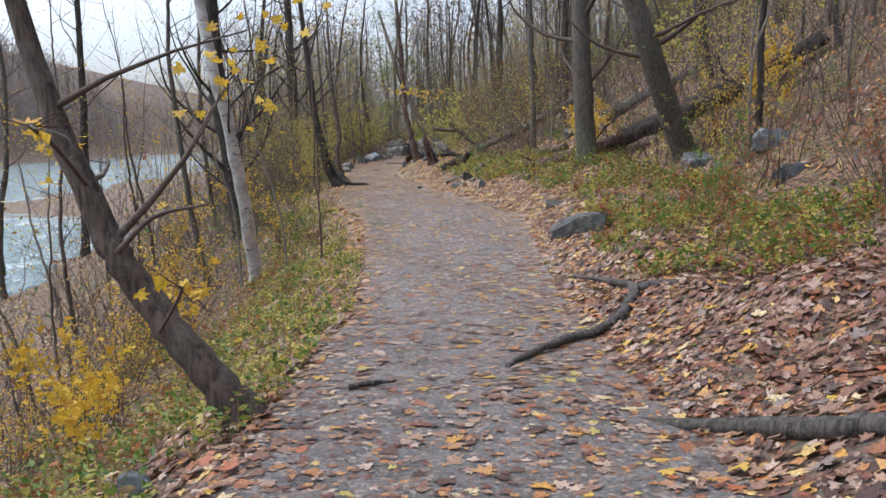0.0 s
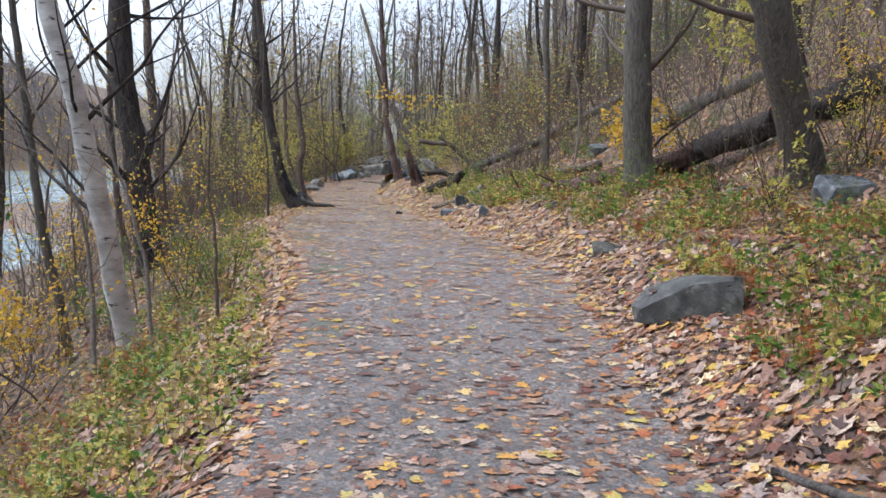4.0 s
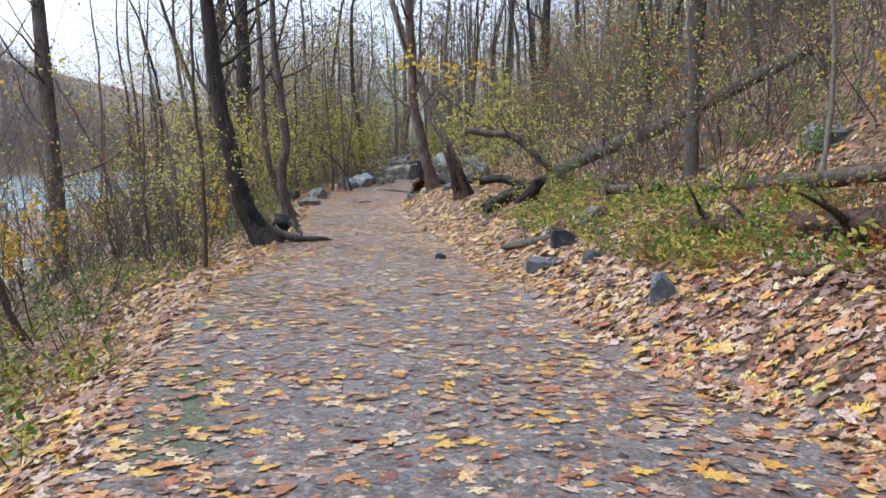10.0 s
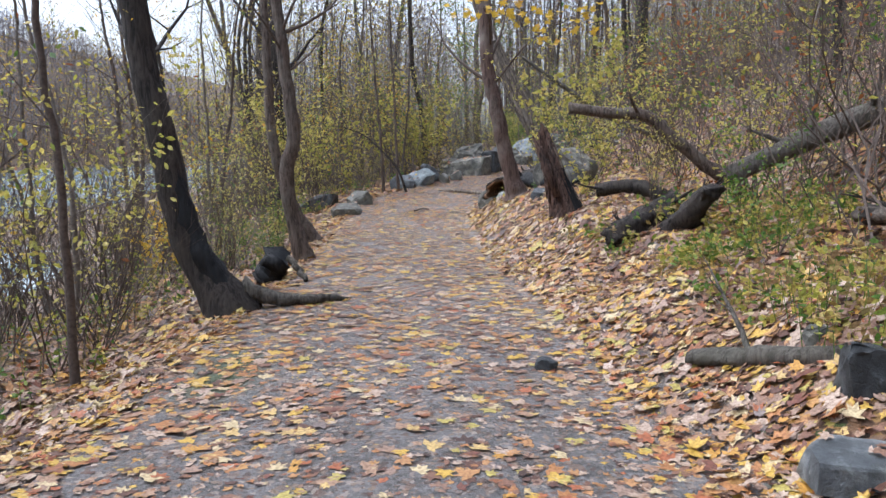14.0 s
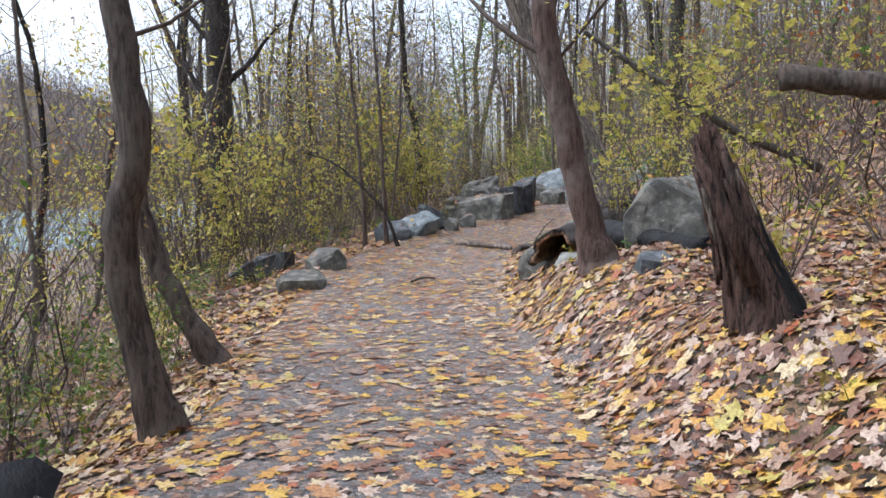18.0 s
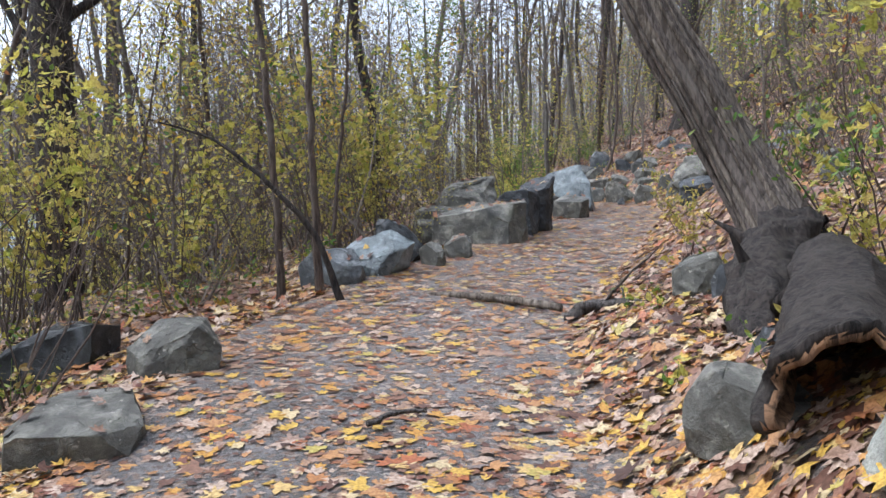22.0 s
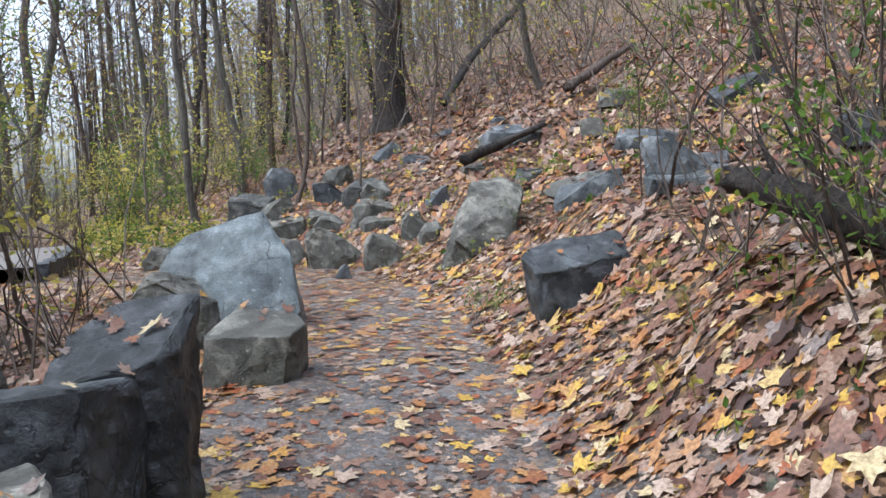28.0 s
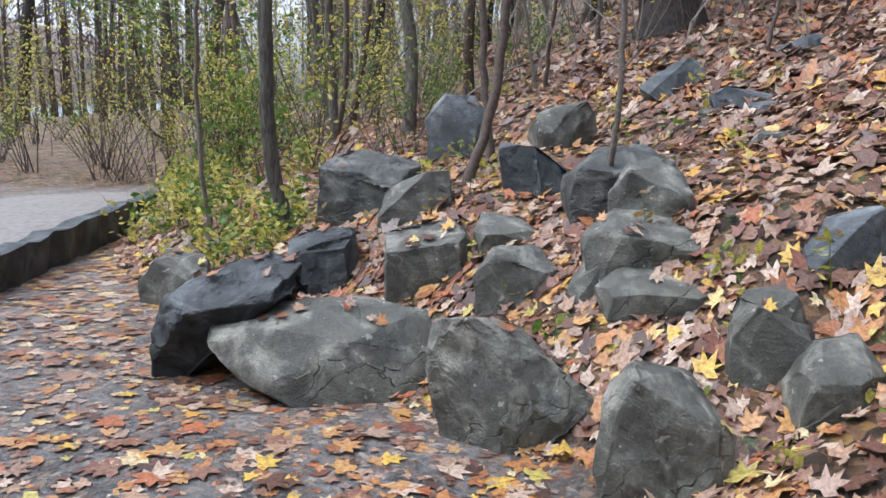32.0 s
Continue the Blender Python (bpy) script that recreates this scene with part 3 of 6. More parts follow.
FORMS = {
    "slate": ((0.92, -0.9, 0), (1, -0.5, 0.12), (-0.62, -0.75, 0.3), (-1, -0.35, 0.6), (-0.95, -0.1, 0.82), (-0.7, 0.3, 0.95), (0.35, 0.35, 1), (0.78, 0.2, 0.82), (0.85, 0.9, 0), (-0.7, 0.9, 0), (-0.9, 0.6, 0.5), (-0.45, 0.1, 0), (0.5, 0.9, 0.8)),
    "block": ((-1, -0.9, 0), (0.72, -1, 0), (1, -0.4, 0), (0.9, 0.8, 0), (-0.9, 0.9, 0), (-0.97, -0.8, 0.72), (0.62, -0.9, 0.8), (1, -0.2, 0.9), (0.8, 0.9, 1), (-0.5, 0.95, 1), (-0.95, 0.4, 0.86)),
    "wedge": ((-1, -0.7, 0), (0.9, -0.9, 0), (1, 0.5, 0), (-0.8, 0.9, 0), (-1, -0.2, 0.2), (0.2, -0.7, 0.85), (0.85, -0.6, 1), (0.95, 0.4, 0.9), (-0.1, 0.7, 0.8), (-0.75, 0.5, 0.45)),
    "long": ((-1, -0.1, 0.62), (-0.85, -0.5, 0.35), (-0.3, -0.95, 0.12), (0.35, -1, 0), (0.8, -0.7, 0.08), (1, -0.2, 0.6), (0.95, 0.2, 0.95), (0.5, 0.5, 1), (0.35, -0.55, 0.72), (-0.4, -0.4, 0.74), (-0.75, 0.5, 0.8), (0.1, 0.9, 0.85), (-0.7, 0.8, 0), (0.8, 0.8, 0)),
    "point": ((-0.8, -0.5, 0), (0.15, -1, 0), (0.75, -0.75, 0.12), (1, -0.1, 0.3), (0.6, 0.8, 0), (-0.8, 0.8, 0), (-1, -0.3, 0.75), (-0.85, -0.1, 0.98), (-0.4, -0.5, 1), (-0.15, -0.6, 0.94), (0.55, -0.2, 0.62), (0.1, 0.7, 0.8), (-0.7, 0.7, 0.8)),
    "gable": ((-0.9, -0.6, 0), (0.3, -1, 0), (0.9, -0.6, 0), (0.9, 0.8, 0), (-0.8, 0.8, 0), (-1, -0.4, 0.55), (-0.5, -0.6, 0.98), (0.65, -0.75, 0.55), (1, -0.3, 0.6), (0.45, 0.5, 0.95), (-0.5, 0.6, 1)),
    "ramp": ((-1, -0.9, 0), (0.4, -1, 0), (0.75, -0.7, 0.06), (0.95, 0.3, 0.5), (-0.85, -1, 0.14), (0.55, -0.95, 0.2), (0.85, -0.5, 0.55), (1, 0.8, 1), (0.25, 1, 1), (-0.45, 0.5, 0.75), (-0.8, -0.2, 0.32), (0.9, 1, 0.3), (-0.6, 0.9, 0)),
    "leg": ((-1, -0.6, 0), (-0.62, -0.7, 0), (-0.95, 0.6, 0), (-0.5, 0.6, 0), (-0.95, -0.7, 0.5), (-0.75, -0.6, 0.72), (-0.2, -0.95, 0.62), (0.95, -0.5, 0.86), (1, 0.5, 1), (0.3, 0.9, 0.98), (-0.7, 0.9, 0.78), (0.9, 0.6, 0.74)),
    "flat": ((-0.9, -0.8, 0), (0.8, -0.9, 0), (0.9, 0.8, 0), (-0.9, 0.8, 0), (-1, -0.2, 0.5), (-0.7, -0.8, 0.6), (0.5, -1, 0.55), (1, -0.3, 0.6), (0.7, 0.7, 1), (-0.3, 0.9, 0.95), (-0.6, 0.2, 0.9)),
}
ROCK_TOPS = []


def boulder(label, x, y, z, w, d, h, yaw, mat, seed, name="boulder", lean=0.0, sway=0.0, top=0.75, sink=0.25, group="", cuts=6, rough=1.0, skew=0.0, form=""):
    """An angular stone: the hull of an uneven block with knocked-off corners, broken faces and fine relief. z: the foot of it."""
    rng = random.Random(seed)
    if x > 4.2 and (y > 46 or y < 20):
        h, z = h * 0.66, z - 0.03
    if not form and h > 0.12:
        form = rng.choice(("gable", "point", "wedge", "flat", "gable", "block") if top < 0.84 else ("block", "block", "flat"))
    flip = 1 if top != 0.75 or rng.random() < 0.5 or w > 0.9 else -1
    bm = bmesh.new()
    if form == "block":
        lean, sway = lean + rng.uniform(-5, 5), sway + rng.uniform(-6, 6)
    for q in FORMS[form or "gable"]:
        bm.verts.new((flip * (q[0] + rng.gauss(0, 0.05)) + skew * q[2], q[1] + rng.gauss(0, 0.06), q[2] + rng.gauss(0, 0.05) * (q[2] > 0.1)))
    bmesh.ops.convex_hull(bm, input=bm.verts)
    bmesh.ops.delete(bm, geom=[v for v in bm.verts if not v.link_faces], context="VERTS")
    for k in range(cuts):
        u = Vector((rng.gauss(0, 1), rng.gauss(0, 1), rng.gauss(0.2, 0.6))).normalized()
        far = max(v.co.x * u.x + v.co.y * u.y + (v.co.z - 0.4) * u.z for v in bm.verts)
        hub = Vector((0, 0, 0.4)) + u * far * rng.uniform(0.84, 0.96)
        cut = bmesh.ops.bisect_plane(bm, geom=bm.verts[:] + bm.edges[:] + bm.faces[:], plane_co=hub, plane_no=u, clear_outer=True)
        rim = [g for g in cut["geom_cut"] if isinstance(g, bmesh.types.BMEdge)]
        if rim:
            bmesh.ops.contextual_create(bm, geom=rim)
    lo = [min(v.co[a] for v in bm.verts) for a in range(3)]
    hi = [max(v.co[a] for v in bm.verts) for a in range(3)]
    full = (w, d, h)
    for v in bm.verts:
        v.co = Vector([((v.co[a] - lo[a]) / (hi[a] - lo[a]) - (0.5 if a < 2 else 0)) * full[a] for a in range(3)])
        if v.co.z < h * 0.06:
            v.co.z = -sink * h
    bmesh.ops.dissolve_limit(bm, angle_limit=radians(6), verts=bm.verts, edges=bm.edges)
    size = min(w, d, h)
    bmesh.ops.bevel(bm, geom=bm.edges[:], offset=size * 0.014, segments=1, affect="EDGES", profile=0.5)
    bmesh.ops.triangulate(bm, faces=bm.faces)
    for _ in range(6 if max(w, h) > 0.6 else 4 if max(w, h) > 0.35 else 2):
        long = [e for e in bm.edges if e.calc_length() > max(w, d, h) * (0.045 if max(w, h) > 0.6 else 0.09)]
        if long:
            bmesh.ops.subdivide_edges(bm, edges=long, cuts=1)
            bmesh.ops.triangulate(bm, faces=[f for f in bm.faces if len(f.verts) > 3])
    bm.normal_update()
    ways = [v.normal.copy() for v in bm.verts]
    for v, way in zip(bm.verts, ways):
        q = v.co * (2.4 / max(w, 0.3)) + Vector((seed * 3.7, seed, 0))
        step = noise.noise(q * 0.9) + 0.5 * noise.noise(q * 2.7) + 0.3 * noise.noise(q * 7.0) + 0.16 * noise.noise(q * 16.0)
        flake = math.floor(noise.noise(q * 1.1 + Vector((9, 4, 2))) * 4 + noise.noise(q * 5.0) * 0.35) / 4
        flake += 0.4 * math.floor(noise.noise(q * Vector((2.6, 2.6, 4.0)) + Vector((3, 8, 5))) * 3.5 + noise.noise(q * 9.0) * 0.3) / 3.5
        v.co += way * ((step * 0.022 + flake * 0.055) * rough * max(size, 0.12))
    me = bpy.data.meshes.new(name)
    bm.to_mesh(me)
    bm.free()
    me.polygons.foreach_set("use_smooth", [True] * len(me.polygons))
    me.set_sharp_from_angle(angle=radians(20))
    me.materials.append(mat)
    ob = new(name, me)
    ob.matrix_basis = pose(x, y, z, lean, sway, yaw)
    for f in me.polygons:
        if f.normal.z > 0.72 and f.center.z > h * 0.3 and noise.noise(Vector(f.center) * 3 + Vector((seed, 0, 0))) > -0.1 and rng.random() < f.area * 44:
            ROCK_TOPS.append((tuple(ob.matrix_basis @ f.center), tuple(f.normal)))
    return tagged(ob, label, "boulder" if name == "boulder" else "rock", group)


def log(label, pts, radii, mat, seed, name="fallen_log", sides=12, rough=0.1, end_mat=None, stubs=2, category="log", wander=0.02):
    """A fallen trunk through world places, with broken ends and stubs of limbs."""
    rng = random.Random(seed)
    base = Vector(pts[0])
    e = empty(name, *base)
    tagged(e, label, category)
    line, rad = smooth_line([Vector(p) - base for p in pts], radii, 6, wander, rng)
    V, F = [], []
    tube(V, F, line, rad, sides, rng, min(rough, 0.12))
    for i in list(range(sides)) + list(range(len(V) - sides, len(V))):
        V[i] = V[i] + Vector((rng.uniform(-1, 1), rng.uniform(-1, 1), rng.uniform(-1, 1))) * rad[0] * 0.3
    if rough >= 0.2:
        for i, p in enumerate(line):
            for k in range(sides):
                a = 2 * math.pi * k / sides
                lump = 0.3 * noise.noise((math.cos(a) * 2.5, math.sin(a) * 2.5, i * 0.2 + seed)) + 0.22 * noise.noise((math.cos(a) * 8, math.sin(a) * 8, i * 0.3))
                V[i * sides + k] = p + (V[i * sides + k] - p) * (1 + lump)
    part_mesh("trunk", mesh_of("trunk", V, F, mat, True), e)
    for k in range(stubs):
        i = rng.randrange(2, len(line) - 1)
        VV, FF, tips = [], [], []
        grow(rng, line[i], (rng.uniform(-1, 1), rng.uniform(-1, 1), rng.uniform(0.1, 1)), rng.uniform(0.25, 0.9), rad[i] * 0.35, VV, FF, tips, 1, 5, 0.2, 0.05, 0.4, 0.15)
        part_mesh("branch_stub", mesh_of("branch_stub", VV, FF, mat, True), e)
    return e


# ---------------- ground, river, far shore ----------------
def spaced(near0, near1, step, far0, far1, ratio=1.22):
    mid = list(np.arange(near0, near1 + step / 2, step))
    s, lo = step, [near0]
    while lo[-1] > far0:
        s *= ratio
        lo.append(lo[-1] - s)
    s, hi = step, [near1]
    while hi[-1] < far1:
        s *= ratio
        hi.append(hi[-1] + s)
    return np.array(lo[:0:-1] + mid + hi[1:])


gx = spaced(-7.0, 10.0, 0.13, -1500, 1500)
gx = np.array(sorted(set(gx) | set(np.arange(-210.0, -110, 6.0))))
gy = spaced(-3.0, 64.0, 0.14, -1200, 1800)
GX, GY = np.meshgrid(gx, gy)
GZ, GP = terrain(GX, GY)
GZ = np.maximum(GZ, -9)
nx, ny = len(gx), len(gy)
idx = np.arange(nx * ny).reshape(ny, nx)
quads = np.stack([idx[:-1, :-1], idx[:-1, 1:], idx[1:, 1:], idx[1:, :-1]], -1).reshape(-1, 4)
fine = np.zeros(GX.shape)
near = (GX > -7.2) & (GX < 10.2) & (GY > -3.2) & (GY < 64.2)
rng0 = np.random.default_rng(5)
fine[near] = rng0.normal(0, 0.006, near.sum())
gme = bpy.data.meshes.new("ground")
gme.vertices.add(nx * ny)
gme.vertices.foreach_set("co", np.stack([GX, GY, GZ + fine], -1).reshape(-1).astype(np.float32))
gme.loops.add(len(quads) * 4)
gme.loops.foreach_set("vertex_index", quads.reshape(-1).astype(np.int32))
gme.polygons.add(len(quads))
gme.polygons.foreach_set("loop_start", (np.arange(len(quads)) * 4).astype(np.int32))
gme.update(calc_edges=True)
gme.polygons.foreach_set("use_smooth", np.ones(len(quads), bool))
wob = np.clip(GP + 0.35 * np.sin(GX * 7 + np.sin(GY * 5)) * (GP > 0) * (GP < 1), 0, 1)
gme.attributes.new("path", "FLOAT", "POINT").data.foreach_set("value", wob.reshape(-1).astype(np.float32))
MOSS = np.exp(-((GX - np.interp(GY, LEFT_Y, LEFT_X) - 0.28) / 0.2) ** 2) * np.interp(GY, [12, 15, 27, 29], [0, 1, 1, 0]) * np.clip(np.sin(GY * 2.9 + 1.5 * np.sin(GY * 1.1)) * 1.6, 0, 0.85)
gme.attributes.new("moss", "FLOAT", "POINT").data.foreach_set("value", MOSS.reshape(-1).astype(np.float32))
gme.materials.append(M_GROUND)
ground = tagged(new("ground", gme), "damp wooded slope with a trodden gravel footpath across it", "ground", kind="structure")

M_WATER, wnt, wb = nodes_of("river_water")
wb.inputs["Base Color"].default_value = (0.2, 0.29, 0.29, 1)
wb.inputs["Roughness"].default_value = 0.12
wv = coords(wnt, (1, 0.5, 1))
ripple = noise_tex(wnt, wv, 1.6, 6.0, 0.65, 0.5)
foam = ramp(wnt, noise_tex(wnt, wv, 0.35, 6.0, 0.7), [(0.5, (0.19, 0.28, 0.28)), (0.66, (0.6, 0.66, 0.66))]).outputs["Color"]
wnt.links.new(foam, wb.inputs["Base Color"])
bump(wnt, wb, ripple, 0.6, 0.25)
wx, wy = np.linspace(-190, -6, 24), np.linspace(-500, 900, 40)
WV = [(a, b, WATER_Z) for b in wy for a in wx]
WF = [(j * 24 + i, j * 24 + i + 1, (j + 1) * 24 + i + 1, (j + 1) * 24 + i) for j in range(39) for i in range(23)]
tagged(new("water", mesh_of("water", WV, WF, M_WATER, True)), "pale green river with rippled white water", "river", kind="structure")


# ---------------- the trees beside the path ----------------
def world_tree(name, label, base, up, radii, mat, **more):
    """up: world places of the trunk above its base."""
    base = (base[0], base[1], min(base[2], ground_z(base[0], base[1])))
    b = Vector(base)
    return tree(name, label, base, [(0, 0, 0)] + [tuple(Vector(p) - b) for p in up], radii, mat, **more)


leaning = world_tree("leaning_tree", "brown leaning tree with a few yellow maple leaves", (-1.0, 4.92, -0.16), [(-1.21, 4.93, 0.12), (-1.42, 4.95, 0.39), (-1.64, 5.0, 0.67), (-1.81, 5.02, 0.95), (-1.94, 5.05, 1.22), (-2.4, 5.2, 2.6), (-2.9, 5.5, 6.0)],
           [0.125, 0.11, 0.102, 0.096, 0.09, 0.085, 0.06, 0.02], M_BARK_BROWN, seed=3, limbs=4, limb_len=1.3, limb_from=0.55, twig_mat=M_TWIG, leaf_mat=M_LEAF_YELLOW, leaf_n=70, leaf_size=0.11, shape=MAPLE, flare=1.3, sides=12)
world_tree("birch_tree", "pale birch with dark marks and bare branches", (-3.19, 16.8, -1.45), [(-3.28, 16.2, 0.4), (-3.4, 15.7, 1.95), (-3.62, 15.4, 3.3), (-4.0, 15.2, 6.5), (-4.3, 15.2, 10)],
           [0.15, 0.128, 0.118, 0.105, 0.07, 0.02], M_BIRCH, seed=5, limbs=13, limb_len=2.6, limb_from=0.18, twig_mat=M_BARK_DARK, leaf_mat=M_LEAF_YELLOW, leaf_n=60, sides=14)
world_tree("dark_tree", "dark wet-barked tree with bare limbs", (-4.66, 22.95, -1.15), [(-4.82, 22.8, 0.2), (-4.95, 22.75, 1.5), (-5.2, 22.8, 3.4), (-5.3, 23.0, 8.0), (-5.4, 23.3, 14)],
           [0.28, 0.26, 0.25, 0.22, 0.15, 0.03], M_BARK_DARK, seed=6, limbs=16, limb_len=3.2, limb_from=0.2, twig_mat=M_BARK_DARK, leaf_mat=M_LEAF_OCHRE, leaf_n=60, sides=14)
burnt = world_tree("burnt_tree", "slanting tree with a charred black foot at the path edge", (-2.47, 29.1, 0.0), [(-2.86, 29.1, 0.68), (-3.1, 29.1, 1.77), (-3.27, 29.15, 2.65), (-3.4, 29.2, 4.0), (-3.7, 29.4, 7.0), (-3.9, 29.7, 11)],
           [0.19, 0.15, 0.135, 0.125, 0.11, 0.07, 0.02], M_BARK_DARK, seed=7, limbs=12, limb_len=2.8, limb_from=0.4, twig_mat=M_BARK_DARK, leaf_mat=M_LEAF_OCHRE, leaf_n=80, sides=14, flare=1.5)
world_tree("slender_tree", "slender curved brown tree at the path edge", (-2.6, 32.75, -0.05), [(-2.75, 32.75, 0.5), (-2.83, 32.75, 1.2), (-2.72, 32.75, 1.7), (-2.85, 32.8, 2.8), (-3.0, 32.9, 4.5), (-3.1, 33.2, 8)],
           [0.125, 0.105, 0.1, 0.095, 0.085, 0.06, 0.015], M_BARK_BROWN, seed=8, limbs=9, limb_len=1.5, limb_from=0.62, twig_mat=M_TWIG, leaf_mat=M_LEAF_LIME, leaf_n=120, sides=12, flare=1.3)
world_tree("slender_tree", "slim curved brown tree beside a similar one", (-2.76, 34.3, 0.0), [(-3.05, 34.3, 0.45), (-3.3, 34.3, 1.0), (-3.45, 34.3, 1.8), (-3.5, 34.35, 2.9), (-3.6, 34.5, 5.0), (-3.7, 34.8, 8)],
           [0.105, 0.09, 0.085, 0.08, 0.07, 0.05, 0.015], M_BARK_BROWN, seed=9, limbs=9, limb_len=1.5, limb_from=0.62, twig_mat=M_TWIG, leaf_mat=M_LEAF_LIME, leaf_n=140, sides=12, flare=1.25)
redbrown = world_tree("red_brown_tree", "red-brown tree leaning over the path's inner edge", (0.45, 35.82, 0.66), [(0.36, 35.78, 0.95), (0.2, 35.74, 1.56), (0.05, 35.72, 2.3), (-0.07, 35.75, 2.9), (-0.15, 35.8, 4.3), (-0.35, 36, 7.5), (-0.5, 36.3, 11)],
           [0.15, 0.14, 0.13, 0.122, 0.118, 0.11, 0.07, 0.02], M_BARK_RED, seed=10, limbs=12, limb_len=2.4, limb_from=0.5, twig_mat=M_TWIG, leaf_mat=M_LEAF_LIME, leaf_n=200, sides=14, flare=1.45)
world_tree("grey_tree", "straight grey-brown tree on the slope", (4.43, 19.75, 0.88), [(4.32, 19.65, 2.0), (4.2, 19.5, 3.4), (4.15, 19.4, 6), (4.2, 19.5, 10), (4.2, 19.6, 15)],
           [0.27, 0.24, 0.22, 0.2, 0.14, 0.03], M_BARK_GREY, seed=11, limbs=14, limb_len=3.0, limb_from=0.3, twig_mat=M_TWIG, leaf_mat=M_LEAF_LIME, leaf_n=120, sides=14)
world_tree("grey_tree", "leaning grey tree on the slope above a dark stone", (5.95, 16.8, 0.95), [(5.5, 16.5, 1.8), (4.85, 16.0, 3.1), (4.4, 15.8, 4.2), (3.6, 15.8, 7.0), (3.2, 16, 12)],
           [0.27, 0.24, 0.225, 0.2, 0.15, 0.03], M_BARK_GREY, seed=12, limbs=13, limb_len=3.0, limb_from=0.35, twig_mat=M_TWIG, leaf_mat=M_LEAF_OCHRE, leaf_n=90, sides=14)
world_tree("thin_tree", "thin straight grey tree behind fallen logs", (4.43, 28.4, 1.0), [(4.4, 28.4, 3.0), (4.3, 28.4, 5.5), (4.3, 28.5, 8), (4.2, 28.7, 11)],
           [0.115, 0.1, 0.09, 0.07, 0.02], M_BARK_GREY, seed=13, limbs=10, limb_len=2.0, limb_from=0.35, twig_mat=M_TWIG, leaf_mat=M_LEAF_LIME, leaf_n=150)
world_tree("thin_tree", "thin dark tree standing in the bank's brush", (-6.8, 31.2, -1.1), [(-6.95, 31.4, 1.0), (-7.2, 31.7, 3.3), (-7.4, 31.9, 6.0), (-7.5, 32, 10)],
           [0.17, 0.15, 0.135, 0.11, 0.02], M_BARK_BROWN, seed=14, limbs=12, limb_len=2.0, limb_from=0.25, twig_mat=M_TWIG, leaf_mat=M_LEAF_YELLOW, leaf_n=160)
world_tree("big_tree", "tall dark trunk rising from the river bank", (-6.2, 45, 0.0), [(-6.2, 45, 2.5), (-6.2, 45, 5), (-6.3, 45.2, 9), (-6.4, 45.5, 15)],
           [0.3, 0.27, 0.25, 0.18, 0.04], M_BARK_DARK, seed=15, limbs=14, limb_len=3.2, limb_from=0.3, twig_mat=M_BARK_DARK, leaf_mat=M_LEAF_YELLOW, leaf_n=70, leaf_size=0.08, spread=0.4)
world_tree("dark_tree", "two-stemmed dark ivy-grown tree up the slope", (6.76, 60.0, 4.0), [(6.8, 60, 6), (6.9, 60, 9), (7.0, 60.2, 14)], [0.35, 0.3, 0.25, 0.06], M_BARK_DARK, seed=16, limbs=12, limb_len=3.0,
           limb_from=0.25, twig_mat=M_TWIG, leaf_mat=M_LEAF_GREEN, leaf_n=400, spread=0.5)
world_tree("sapling", "thin bare sapling growing from the grassy bank", (-1.63, 14.7, -0.62), [(-1.62, 14.7, 0.3), (-1.7, 14.7, 1.1), (-1.66, 14.7, 2.0), (-1.7, 14.75, 3.0)], [0.022, 0.018, 0.015, 0.01, 0.004], M_TWIG, seed=17, limbs=7, limb_len=0.9,
           limb_from=0.4, leaf_mat=M_LEAF_YELLOW, leaf_n=14, sides=6, flare=1.1)
world_tree("sapling", "thin bare sapling on the outer path edge", (-2.98, 27.16, -0.15), [(-3.0, 27.16, 1.2), (-3.1, 27.16, 2.4), (-3.1, 27.2, 4.0), (-3.2, 27.2, 6)], [0.035, 0.03, 0.025, 0.018, 0.004], M_TWIG, seed=18, limbs=9, limb_len=1.2,
           limb_from=0.3, leaf_mat=M_LEAF_YELLOW, leaf_n=40, sides=7, flare=1.1)
world_tree("sapling", "bent thin sapling leaning over grey boulders", (-2.1, 41.5, 0.62), [(-2.3, 41.5, 1.0), (-2.7, 41.5, 1.45), (-3.2, 41.55, 1.85), (-3.8, 41.6, 2.05)], [0.032, 0.028, 0.022, 0.016, 0.005], M_BARK_DARK, seed=19, limbs=5, limb_len=0.8,
           limb_from=0.4, leaf_mat=M_LEAF_OCHRE, leaf_n=20, sides=7, flare=1.2)
world_tree("sapling", "slim brown sapling beside pale boulders", (-2.35, 41.9, 0.6), [(-2.38, 41.9, 1.6), (-2.42, 41.9, 2.8), (-2.5, 42, 4.5), (-2.5, 42, 6.5)], [0.042, 0.036, 0.03, 0.02, 0.005], M_BARK_BROWN, seed=20, limbs=8, limb_len=1.3,
           limb_from=0.35, leaf_mat=M_LEAF_LIME, leaf_n=90, sides=7, flare=1.15)
world_tree("sapling", "slim brown sapling at the thicket's edge", (-2.75, 42.2, 0.6), [(-2.8, 42.2, 1.6), (-2.9, 42.2, 2.8), (-3.0, 42.2, 4.5), (-3.1, 42.3, 6.5)], [0.042, 0.036, 0.03, 0.02, 0.005], M_BARK_BROWN, seed=21, limbs=8, limb_len=1.3,
           limb_from=0.35, leaf_mat=M_LEAF_LIME, leaf_n=90, sides=7, flare=1.15)


